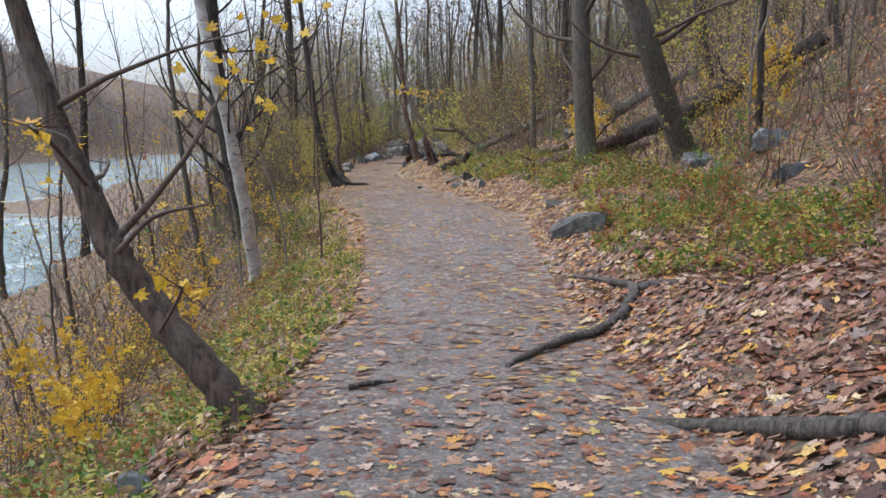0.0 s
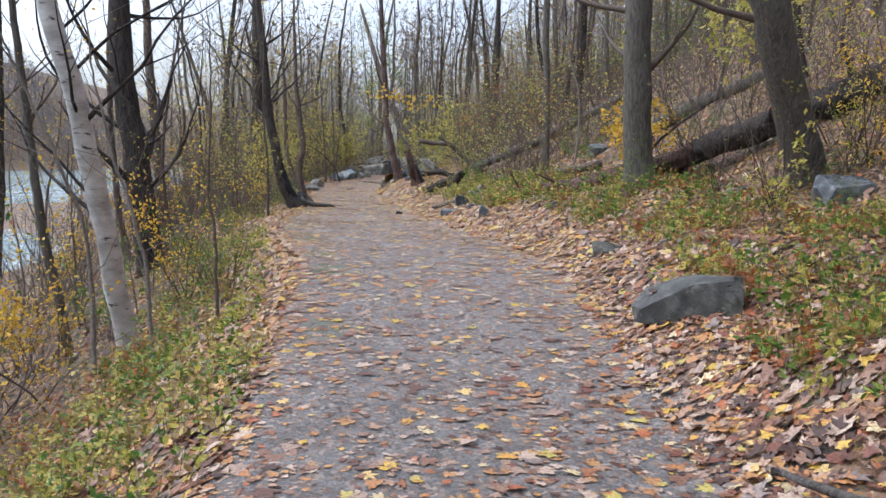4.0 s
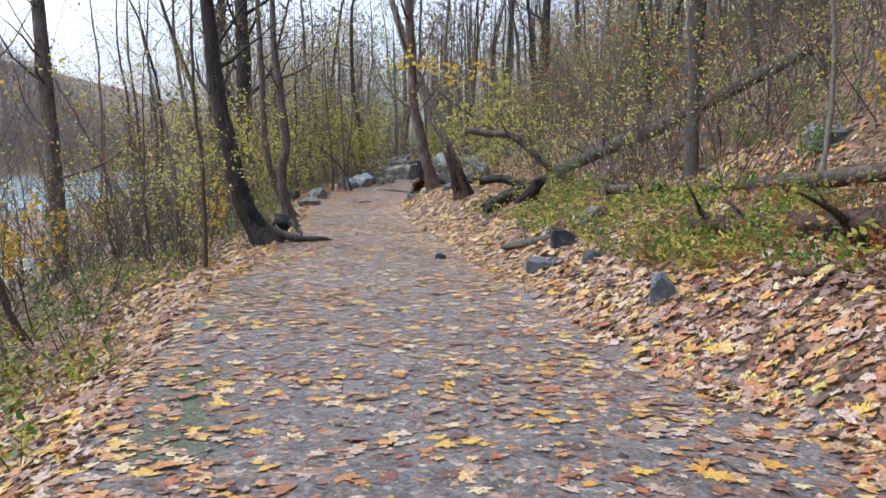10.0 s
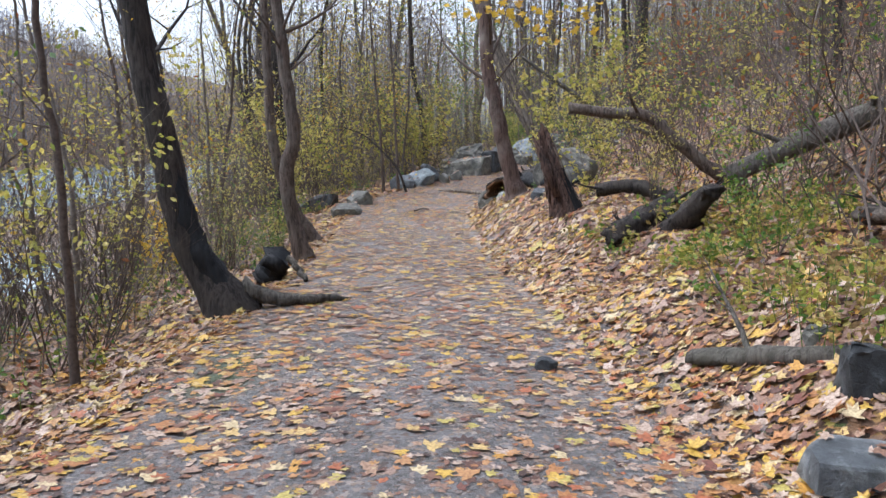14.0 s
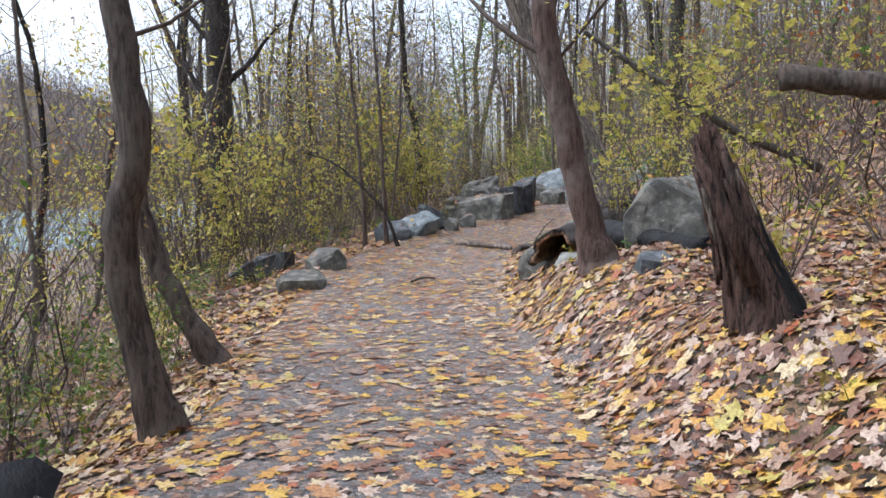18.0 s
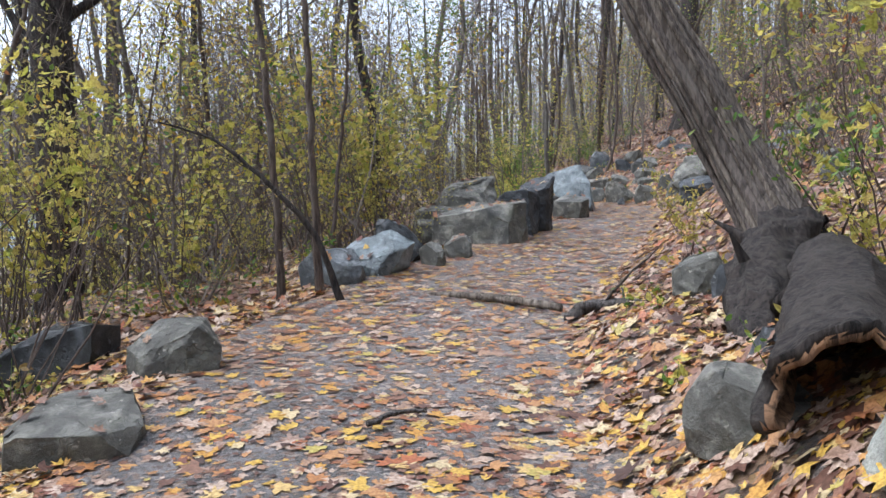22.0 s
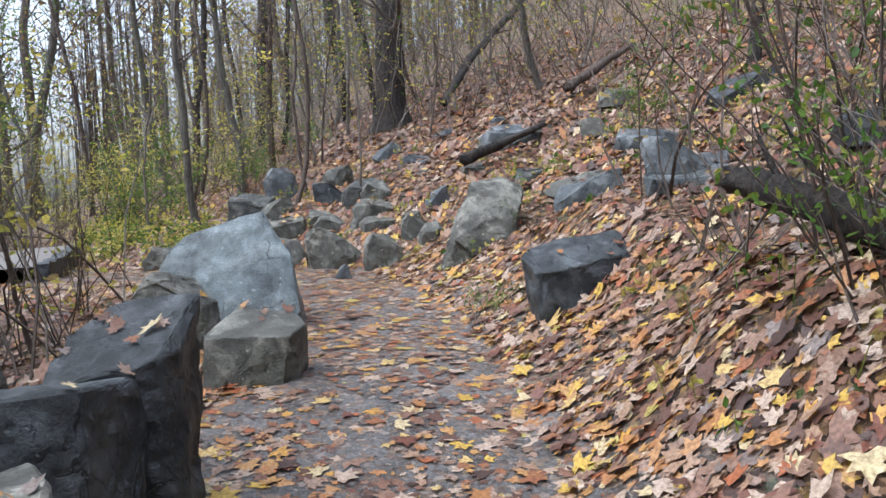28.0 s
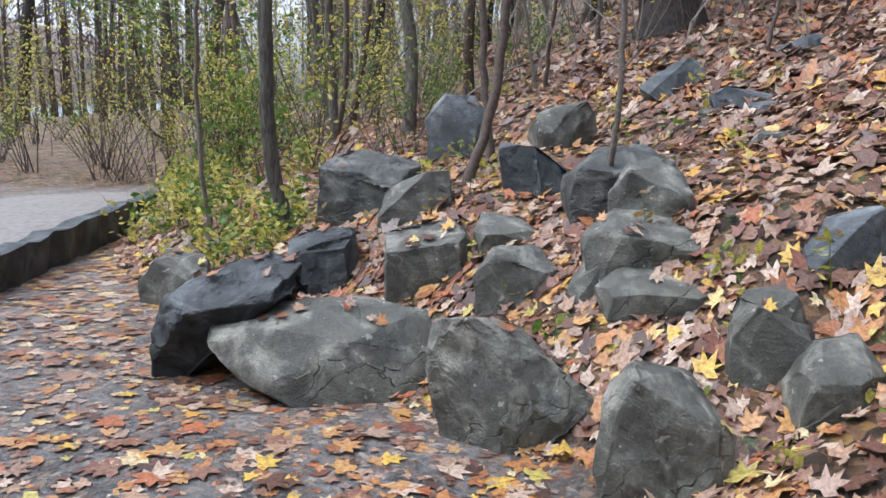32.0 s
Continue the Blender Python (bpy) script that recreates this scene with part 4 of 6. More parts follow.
world_tree("green_tree", "broad tree still full of green leaves", (-1.5, 68.0, 1.0), [(-1.4, 68, 3), (-1.5, 68, 6), (-1.6, 68.3, 10)], [0.14, 0.12, 0.09, 0.02], M_BARK_GREY, seed=23, limbs=26, limb_len=2.8, limb_from=0.12,
           twig_mat=M_TWIG, leaf_mat=M_LEAF_GREEN, leaf_n=4200, leaf_size=0.13, spread=0.3, joined=True)


def leafy_limb(owner, pts, radii, count, size, seed, mat=M_LEAF_YELLOW, spread=0.16, bark_mat=M_TWIG):
    """A thin limb of a tree, in world places, with maple leaves at its end."""
    rng = random.Random(seed)
    base = owner.matrix_basis.translation
    line, rad = smooth_line([Vector(q) - base for q in pts], radii, 4)
    V, F = [], []
    tube(V, F, line, rad, 6)
    tips = []
    for q in line[len(line) // 2:]:
        grow(rng, q, (rng.uniform(-1, 1), rng.uniform(-1, 1), rng.uniform(-0.2, 0.6)), 0.3, 0.004, V, F, tips, 0, 3, 0.2, 0.0, 0, 0.1)
    limb = part_mesh("limb", mesh_of("limb", V, F, bark_mat, True), owner)
    at = [line[rng.randrange(len(line) // 2, len(line))] for _ in range(count)]
    at = [(q.x + rng.gauss(0, spread), q.y + rng.gauss(0, spread), q.z + rng.gauss(0, spread * 0.6)) for q in at]
    part_mesh("leaf_spray", leaves("leaf_spray", at, [size * rng.uniform(0.7, 1.2) for _ in at], mat, None, MAPLE, False, seed, 0.35), limb, "spray of yellow maple leaves")["kind"] = "stuff"


leafy_limb(leaning, [(-1.85, 4.72, 1.4), (-1.7, 4.0, 1.62), (-1.45, 3.2, 1.7), (-1.22, 2.75, 1.68)], [0.014, 0.011, 0.007, 0.004], 2, 0.14, 61, spread=0.05)
leafy_limb(leaning, [(-1.45, 4.6, 0.55), (-1.2, 4.2, 0.85), (-1.05, 3.6, 1.0)], [0.012, 0.009, 0.004], 8, 0.12, 62, spread=0.1)
leafy_limb(leaning, [(-1.7, 4.7, 1.0), (-1.5, 4.8, 1.2), (-1.2, 4.9, 1.26)], [0.022, 0.016, 0.006], 1, 0.1, 63, spread=0.05)
leafy_limb(redbrown, [(-0.02, 35.75, 3.2), (-0.05, 35.2, 3.6), (-0.1, 34.6, 3.7), (0.5, 34.3, 3.6)], [0.02, 0.014, 0.009, 0.004], 45, 0.15, 64, spread=0.22)
leafy_limb(redbrown, [(0.05, 35.7, 2.6), (0.7, 35.2, 3.3), (1.5, 34.7, 3.6)], [0.018, 0.012, 0.004], 40, 0.15, 65, spread=0.25)

CV, CF = [], []
cline, crad = smooth_line([(0.12, -0.03, -0.1), (-0.1, -0.06, 0.3), (-0.3, -0.06, 0.7), (-0.45, -0.04, 1.15), (-0.52, 0.0, 1.6)], [0.17, 0.13, 0.1, 0.085, 0.03], 5)
tube(CV, CF, cline, crad, 9, random.Random(4), 0.2)
part_mesh("charred_face", mesh_of("charred_face", CV, CF, M_WOOD_CHAR, True), burnt, "charred black wood")
log("charred stump lump with pale roots beside a burnt tree", [(-2.72, 31.0, -0.08), (-2.62, 31.02, 0.08), (-2.52, 31.05, 0.22)], [0.19, 0.18, 0.16], M_WOOD_CHAR, 33, "charred_stump", 7, 0.12, stubs=0, category="tree stump")
log("pale root beside a charred stump", [(-2.4, 30.95, 0.25), (-2.25, 30.9, 0.12), (-2.15, 30.8, 0.0)], [0.04, 0.04, 0.03], M_BARK_GREY, 34, "exposed_root", 8, 0.15, stubs=0, category="root")
# the charred inner face of the burnt tree's foot, and its root
foot = log("grey exposed root of a burnt tree across the path edge", [(-2.35, 29.15, 0.2), (-2.1, 29.2, 0.1), (-1.85, 29.35, 0.06), (-1.6, 29.5, 0.05), (-1.45, 29.7, 0.0)], [0.1, 0.07, 0.055, 0.04, 0.02], M_BARK_GREY, 31, "exposed_root", 10, 0.12, stubs=0, category="root")


# ---------------- dead wood ----------------
def dead_trunk(label, line, radii, seed):
    """A leaning dead trunk whose bark has split off in long plates."""
    rng = random.Random(seed)
    base = Vector(line[0])
    e = empty("dead_trunk", *base)
    tagged(e, label, "dead tree")
    pts, rad = smooth_line([Vector(p) - base for p in line], radii, 8)
    V, F = [], []
    tube(V, F, pts, [r * 0.86 for r in rad], 22)
    part_mesh("heartwood", mesh_of("heartwood", V, F, M_WOOD_DEAD, True), e, "pale splintered heartwood")
    frames, s = [], None
    for i in range(len(pts)):
        ahead = (pts[min(i + 1, len(pts) - 1)] - pts[max(i - 1, 0)]).normalized()
        s = ahead.orthogonal().normalized() if s is None else (s - ahead * s.dot(ahead)).normalized()
        frames.append((s.copy(), ahead.cross(s)))
    for k in range(58):
        a = 2 * math.pi * k / 58 + rng.uniform(-0.1, 0.1)
        i0 = rng.randrange(0, len(pts) // 5)
        i1 = rng.randrange(len(pts) // 3, len(pts))
        VV, FF, run = [], [], []
        out, twist = rng.uniform(0.8, 0.93), rng.uniform(0.008, 0.02)
        for i in range(i0, i1):
            s, o = frames[i]
            b = a + i * twist
            lift = 0.05 * max(0, (i - i1 + 5) / 5) * rng.random()
            run.append(pts[i] + (s * math.cos(b) + o * math.sin(b)) * rad[i] * (out + lift + 0.02 * math.sin(i * 0.5 + k)))
        wide = rng.uniform(0.06, 0.15)
        tube(VV, FF, run, [rad[i0 + i] * wide * (1 - 0.6 * (i / len(run)) ** 3) for i in range(len(run))], 5)
        part_mesh("bark_strip", mesh_of("bark_strip", VV, FF, M_WOOD_DEAD if k % 3 == 0 else M_BARK_STRIP, True), e)
    return e


dead_trunk("leaning dead trunk with bark split off in plates", [(1.72, 40.1, 0.2), (1.46, 40.6, 1.05), (1.2, 40.85, 1.62), (0.86, 40.95, 2.25), (0.45, 41.05, 3.0), (-0.3, 41.2, 4.8), (-1.3, 41.5, 8)], [0.34, 0.28, 0.245, 0.23, 0.21, 0.15, 0.06], 41)


def broken_stump(label, foot, head, height, seed):
    """A rotten hollow snag: a ridged, leaning shell with a jagged rim, a charred side and loose splinters."""
    rng = random.Random(seed)
    e = empty("broken_stump", *foot)
    tagged(e, label, "tree stump")
    lean = Vector((head[0] - foot[0], head[1] - foot[1], 0))
    around, up = 60, 34

    def rim(a):
        jag = noise.noise((math.cos(a) * 4.5, math.sin(a) * 4.5, seed)) * 0.3 + noise.noise((a * 5.0, 0, seed)) * 0.14
        return height * (0.82 + 0.2 * math.cos(a - 0.9) + jag * 0.55)

    def shell(name, a0, a1, thick, mat, label="", top=1.0):
        V, F = [], []
        n = max(3, int(around * (a1 - a0) / (2 * math.pi)))
        whole = a1 - a0 > 6.2
        for inner in (0, 1):
            for i in range(up):
                for k in range(n + (0 if whole else 1)):
                    a = a0 + (a1 - a0) * k / n
                    z = -0.3 + (rim(a) * top + 0.3) * i / (up - 1)
                    u = max(z, 0) / height
                    r = (0.15 * max(1 - u, 0) ** 2.4 + 0.125 - 0.015 * u) * (1 + 0.13 * math.cos(a - 5.6) * (1 - u))
                    r *= 1 + 0.16 * noise.noise((math.cos(a) * 5, math.sin(a) * 5, z * 1.1 + seed)) + 0.1 * noise.noise((math.cos(a) * 13, math.sin(a) * 13, z * 1.8))
                    r = r * (0.55 if inner else 1) + (thick if not inner else 0)
                    bow = u * 1.05 - 0.05 * math.sin(u * 3.1)
                    V.append((lean.x * bow + math.cos(a) * r, lean.y * bow + math.sin(a) * r * 0.85, z))
        row = n + (0 if whole else 1)
        for inner in (0, 1):
            o = inner * up * row
            for i in range(up - 1):
                for k in range(n):
                    q = (o + i * row + k, o + i * row + (k + 1) % row, o + (i + 1) * row + (k + 1) % row, o + (i + 1) * row + k)
                    F.append(q if not inner else q[::-1])
        o = up * row
        for k in range(n):
            F.append(((up - 1) * row + k, (up - 1) * row + (k + 1) % row, o + (up - 1) * row + (k + 1) % row, o + (up - 1) * row + k))
        return part_mesh(name, mesh_of(name, V, F, mat, True), e, label)

    shell("shell", 0, 2 * math.pi, 0.0, M_WOOD_ROTTEN)
    shell("charred_side", 5.1, 6.9, 0.012, M_WOOD_CHAR, "charred black side", 0.74)
    for k in range(26):
        a = rng.uniform(2.6, 6.0)
        z0, z1 = rng.uniform(0.15, 0.7) * height, 0
        z1 = min(z0 + rng.uniform(0.25, 0.8), rim(a) + rng.uniform(-0.1, 0.12))
        if z1 - z0 < 0.1:
            continue
        run = []
        for i in range(7):
            z = z0 + (z1 - z0) * i / 6
            u = z / height
            r = 0.15 * max(1 - u, 0) ** 2.4 + 0.125 - 0.015 * u + 0.01
            bow = u * 1.05 - 0.05 * math.sin(u * 3.1)
            run.append((lean.x * bow + math.cos(a) * r, lean.y * bow + math.sin(a) * r * 0.85, z))
        V, F = [], []
        tube(V, F, run, [0.022 * rng.uniform(0.5, 1.2) * (1 - 0.8 * abs(i / 6 - 0.4)) for i in range(7)], 5, rng, 0.3)
        part_mesh("splinter", mesh_of("splinter", V, F, M_WOOD_ROTTEN if k % 3 else M_WOOD_DEAD, True), e)
    V, F = [], []
    tube(V, F, [(-0.16, -0.2, 0.3), (-0.3, -0.2, 0.65), (-0.4, -0.17, 0.9), (-0.5, -0.14, 1.13)], [0.06, 0.055, 0.04, 0.012], 7, rng, 0.25)
    part_mesh("splinter", mesh_of("splinter", V, F, M_WOOD_ROTTEN, True), e)
    return e


broken_stump("broken rotten stump with a red-brown hollow shell", (1.06, 33.0, 0.55), (0.68, 33.1), 1.22, 51)


def hollow_log(label, line, radii, seed):
    """A rotted log of which only the upper shell is left, open below and at its end."""
    rng = random.Random(seed)
    base = Vector(line[0])
    e = empty("hollow_log", *base)
    tagged(e, label, "log")
    pts, rad = smooth_line([Vector(q) - base for q in line], radii, 6)
    around = 30
    for name, grow_by, mat, note in (("bark_shell", 1.0, M_BARK_DARK, "dark weathered bark"), ("rotten_core", 0.9, M_WOOD_CRUMBLE, "crumbling brown rotten wood")):
        V, F = [], []
        for inner in (0, 1):
            for i, p in enumerate(pts):
                ahead = (pts[min(i + 1, len(pts) - 1)] - pts[max(i - 1, 0)]).normalized()
                side = ahead.cross(Vector((0, 0, 1))).normalized()
                rise = side.cross(ahead)
                for k in range(around):
                    a = math.radians(-28) + math.radians(236) * k / (around - 1)
                    ripple = 1 + 0.22 * noise.noise((a * 1.6, i * 0.22, seed)) + 0.1 * noise.noise((a * 5, i * 0.5, seed))
                    r = rad[i] * grow_by * ripple * (0.85 if inner else 1)
                    back = ahead * (0.16 * noise.noise((a * 1.9, seed, 3.0)) if i == 0 else 0)
                    V.append(p + side * math.cos(a) * r * 1.1 + rise * math.sin(a) * r + back)
        n = len(pts) * around
        for inner in (0, 1):
            for i in range(len(pts) - 1):
                for k in range(around - 1):
                    q = (inner * n + i * around + k, inner * n + i * around + k + 1, inner * n + (i + 1) * around + k + 1, inner * n + (i + 1) * around + k)
                    F.append(q if inner else q[::-1])
        for k in range(around - 1):
            F.append((k, k + 1, n + k + 1, n + k))
        part_mesh(name, mesh_of(name, V, F, mat, True), e, note)
    return e


hollow_log("hollow rotten log lying open over a pale stone", [(0.14, 36.95, 0.66), (0.35, 37.4, 0.72), (0.62, 38.0, 0.8), (0.95, 38.7, 0.88), (1.2, 39.3, 0.9)], [0.27, 0.24, 0.22, 0.21, 0.2], 53)


# ---------------- boulders and stones ----------------
boulder("dark green-grey stone at the path edge among green plants", 2.72, 12.75, ground_z(2.72, 12.75) + 0.02, 0.92, 0.6, 0.34, -14, M_ROCK_UMBER, 1, "boulder", top=0.9, form="wedge")
boulder("grey stone on the wooded slope", 5.02, 17.34, 0.91, 0.51, 0.41, 0.31, -3, M_ROCK_GREY, 3, "boulder")
boulder("small flat stone at the path edge", 2.98, 16.23, 0.22, 0.44, 0.36, 0.16, -8, M_ROCK_OLIVE, 4, "stone")
boulder("grey stone on the leafy slope", 6.43, 14.02, 1.44, 0.76, 0.53, 0.49, -11, M_ROCK_GREY, 5, "boulder")
boulder("dark stone on the leafy slope", 5.65, 11.57, 1.04, 0.55, 0.44, 0.29, 5, M_ROCK_DARK, 6, "boulder")
boulder("grey stone below a tree on the slope", 5.89, 14.31, 1.01, 0.73, 0.58, 0.32, -0, M_ROCK_GREY, 7, "boulder")
boulder("grey stone at the path's grassy edge", -1.42, 4.03, -0.19, 0.21, 0.19, 0.14, -5, M_ROCK_GREY, 8, "stone")
boulder("grey stone on the wooded slope", 5.75, 15.69, 1.02, 0.76, 0.61, 0.44, -12, M_ROCK_GREY, 9, "boulder")
boulder("small upright grey stone in the leaves", 2.00, 21.82, 0.29, 0.21, 0.19, 0.24, 8, M_ROCK_GREY, 10, "stone", top=0.6)
boulder("grey stone on the leafy slope", 5.20, 25.65, 1.62, 0.50, 0.40, 0.27, 3, M_ROCK_GREY, 11, "boulder")
boulder("small dark stone among leaves", 3.06, 19.99, 0.60, 0.22, 0.17, 0.11, -2, M_ROCK_DARK, 12, "stone")
boulder("low grey stone half buried in yellow leaves", 1.56, 25.06, 0.12, 0.44, 0.35, 0.14, -4, M_ROCK_GREY, 13, "stone", top=0.9)
boulder("dark stone in green plants", 2.05, 24.42, 0.30, 0.31, 0.25, 0.12, 12, M_ROCK_DARK, 14, "stone")
boulder("dark wet stone among green plants", 1.95, 25.70, 0.34, 0.44, 0.26, 0.23, 7, M_ROCK_DARK, 15, "stone")
boulder("grey stone under a fallen log", 2.40, 26.21, 0.61, 0.43, 0.30, 0.21, 2, M_ROCK_OLIVE, 16, "stone")
boulder("small stone among green plants", 1.86, 26.30, 0.42, 0.18, 0.14, 0.10, -3, M_ROCK_OLIVE, 17, "stone")
boulder("small dark stone lying on the path", 0.39, 27.25, -0.03, 0.17, 0.13, 0.09, 13, M_ROCK_DARK, 18, "stone")
boulder("long dark wedge of slate at the path's outer edge", -4.07, 40.09, 0.04, 1.07, 0.54, 0.46, -7, M_ROCK_DARK, 22, "boulder", top=0.8, form="wedge")
boulder("flat olive grey stone in fallen leaves", -3.01, 38.23, 0.14, 0.66, 0.59, 0.24, 9, M_ROCK_OLIVE, 23, "boulder", top=0.9, form="flat")
boulder("rounded grey stone at the path's outer edge", -2.92, 39.50, 0.22, 0.62, 0.55, 0.34, 4, M_ROCK_OLIVE, 24, "boulder", form="gable")
boulder("pale grey boulder in leaves by a thin tree", -2.28, 42.46, 0.45, 0.68, 0.48, 0.37, -17, M_ROCK_GREY, 25, "boulder", form="gable")
boulder("smooth blue-grey slab leaning at the path edge", -1.96, 42.92, 0.51, 0.84, 0.51, 0.50, -22, M_SLATE, 26, "boulder", top=0.7, sway=8, form="ramp")
boulder("black wet boulder between grey stones", -1.66, 43.61, 0.60, 0.57, 0.46, 0.49, -6, M_ROCK_DARK, 27, "boulder", top=0.6, form="point")
boulder("small grey stone between boulders", -1.63, 43.17, 0.56, 0.19, 0.15, 0.22, -11, M_ROCK_GREY, 28, "stone")
boulder("small olive grey stone in leaves", -1.27, 43.32, 0.56, 0.29, 0.23, 0.26, -16, M_ROCK_OLIVE, 29, "stone", top=0.5)
boulder("olive grey stone in leaves", -0.96, 43.87, 0.61, 0.36, 0.29, 0.26, -21, M_ROCK_OLIVE, 30, "stone")
boulder("olive grey boulder in a row along the path", -1.24, 45.98, 0.66, 0.65, 0.52, 0.36, -5, M_ROCK_OLIVE, 31, "boulder", top=0.85)
boulder("big square olive grey boulder beside the path", -0.58, 45.19, 0.70, 1.25, 0.94, 0.57, -18, M_ROCK_OLIVE, 32, "boulder", top=0.95, form="block")
boulder("grey block under a slate boulder", 1.01, 47.65, 0.94, 0.57, 0.46, 0.39, -21, M_ROCK_OLIVE, 36, "boulder", top=0.95, form="block")
boulder("dark stone in the thicket", -1.86, 48.04, 0.61, 0.47, 0.37, 0.20, -14, M_ROCK_DARK, 37, "stone")
boulder("very large grey boulder behind a broken stump", 1.32, 36.40, 0.73, 1.15, 1.03, 0.78, -3, M_ROCK_OLIVE, 38, "boulder", top=0.6, form="gable")
boulder("mossy olive stone at the foot of a tree", -0.02, 37.42, 0.4, 0.5, 0.3, 0.3, -24, M_ROCK_OLIVE, 39, "stone", form="gable")
boulder("smooth pale grey stone at the foot of a tree", 0.28, 36.66, 0.47, 0.44, 0.34, 0.24, 8, M_ROCK_PALE, 40, "stone", top=0.8, rough=0.3, form="flat")
boulder("grey stone in leaves beside a tree foot", 0.82, 35.11, 0.65, 0.35, 0.28, 0.20, 3, M_ROCK_GREY, 41, "stone")
boulder("mossy olive stone at the foot of a leaning dead trunk", 0.71, 40.19, 0.61, 0.42, 0.34, 0.32, -12, M_ROCK_OLIVE, 42, "stone", form="gable")
boulder("pale grey stone beside a dead trunk", 0.74, 39.78, 0.62, 0.20, 0.12, 0.26, -17, M_ROCK_GREY, 43, "stone")
boulder("long grey slab lying up the slope", 3.63, 49.85, 1.36, 0.74, 0.59, 0.76, -21, M_ROCK_OLIVE, 50, "boulder", top=0.8, sway=10, form="ramp")
boulder("dark grey stone on the leafy slope", 4.88, 49.98, 1.87, 0.74, 0.59, 0.44, -33, M_ROCK_OLIVE, 51, "boulder")
boulder("dark mossy square boulder in leaves", 3.2, 47.42, 1.12, 0.84, 0.5, 0.5, -17, M_ROCK_DARK, 52, "boulder", top=0.9, form="block")
boulder("flat grey slab on the slope", 5.91, 53.19, 2.53, 0.99, 0.79, 0.65, -22, M_ROCK_GREY, 53, "boulder", top=0.9)
boulder("grey stone on the leafy slope", 6.65, 52.09, 2.60, 0.51, 0.41, 0.49, -27, M_ROCK_OLIVE, 54, "boulder")
boulder("grey stone under bare shrubs", 4.18, 47.69, 1.97, 0.54, 0.38, 0.35, -31, M_ROCK_GREY, 59, "boulder")
boulder("dark stone on the slope", 5.02, 52.65, 2.16, 0.39, 0.35, 0.31, -20, M_ROCK_OLIVE, 61, "stone")
boulder("mossy olive boulder by the lower path", 1.17, 54.57, 1.08, 0.47, 0.42, 0.30, -13, M_ROCK_OLIVE, 63, "stone", form="gable")
boulder("dark upright slab at the end of a rock row", 1.68, 53.01, 1.09, 0.71, 0.50, 0.58, -18, M_ROCK_DARK, 64, "boulder", top=0.8, form="leg")
boulder("square dark boulder topped with leaves", 2.14, 54.02, 1.27, 0.43, 0.39, 0.37, -2, M_ROCK_DARK, 65, "stone", top=0.95, form="block")
boulder("long grey boulder lying beside the path", 2.13, 52.77, 1.10, 1.07, 0.64, 0.41, -7, M_ROCK_OLIVE, 66, "boulder", top=0.8, sway=4, form="long")
boulder("large pointed grey boulder in leaves", 2.87, 52.15, 1.12, 0.66, 0.49, 0.50, -12, M_ROCK_OLIVE, 67, "boulder", top=0.5, form="point")
boulder("pale olive boulder in leaves", 3.31, 51.68, 1.12, 0.46, 0.37, 0.41, -17, M_ROCK_OLIVE, 68, "stone", top=0.7, form="gable")
boulder("grey boulder in leaves", 2.72, 53.61, 1.40, 0.51, 0.41, 0.31, -1, M_ROCK_OLIVE, 69, "boulder")
boulder("smooth olive boulder in leaves", 3.06, 52.93, 1.44, 0.41, 0.25, 0.29, -6, M_ROCK_OLIVE, 70, "stone")
boulder("broad low grey boulder in leaves", 3.64, 52.75, 1.67, 0.63, 0.50, 0.26, -11, M_ROCK_OLIVE, 71, "boulder", top=0.8, form="flat")
boulder("flat olive slab in leaves", 3.59, 52.46, 1.55, 0.55, 0.44, 0.17, -16, M_ROCK_OLIVE, 72, "boulder", top=0.9, form="flat")
boulder("small olive boulder among larger ones", 3.36, 52.69, 1.54, 0.22, 0.18, 0.20, 0, M_ROCK_OLIVE, 73, "stone")
boulder("olive boulder in leaves", 3.79, 51.88, 1.40, 0.33, 0.26, 0.31, -5, M_ROCK_OLIVE, 74, "stone", top=0.6)
boulder("olive boulder in leaves", 3.92, 51.65, 1.40, 0.32, 0.26, 0.24, -10, M_ROCK_OLIVE, 75, "stone", top=0.7)
boulder("dark flat-topped boulder at the thicket's edge", 2.43, 54.61, 1.67, 0.66, 0.53, 0.39, -15, M_ROCK_UMBER, 76, "boulder", top=0.9, form="block")
boulder("grey boulder at the thicket's edge", 2.71, 54.27, 1.67, 0.51, 0.41, 0.33, 1, M_ROCK_OLIVE, 77, "boulder")
boulder("upright pale grey boulder at the thicket's edge", 3.30, 56.39, 1.90, 0.59, 0.36, 0.58, -4, M_ROCK_GREY, 78, "boulder", top=0.9, form="gable")
boulder("dark boulder on the slope", 3.44, 54.09, 1.85, 0.48, 0.39, 0.32, -9, M_ROCK_DARK, 79, "stone")
boulder("dark wet boulder with a flat top", 3.74, 53.48, 1.86, 0.61, 0.49, 0.34, -14, M_ROCK_UMBER, 80, "boulder", top=0.8, form="flat")
boulder("grey boulder on the slope", 3.87, 54.95, 2.10, 0.49, 0.39, 0.34, 2, M_ROCK_OLIVE, 81, "stone")
boulder("big grey boulder on the slope", 4.24, 52.18, 1.79, 0.35, 0.28, 0.42, -3, M_ROCK_GREY, 82, "stone", form="wedge")
boulder("dark low stone in leaves", 3.14, 53.53, 1.61, 0.36, 0.29, 0.19, -8, M_ROCK_OLIVE, 83, "stone")
boulder("grey stone on the slope", 5.05, 54.32, 2.39, 0.28, 0.22, 0.16, -13, M_ROCK_GREY, 84, "stone")
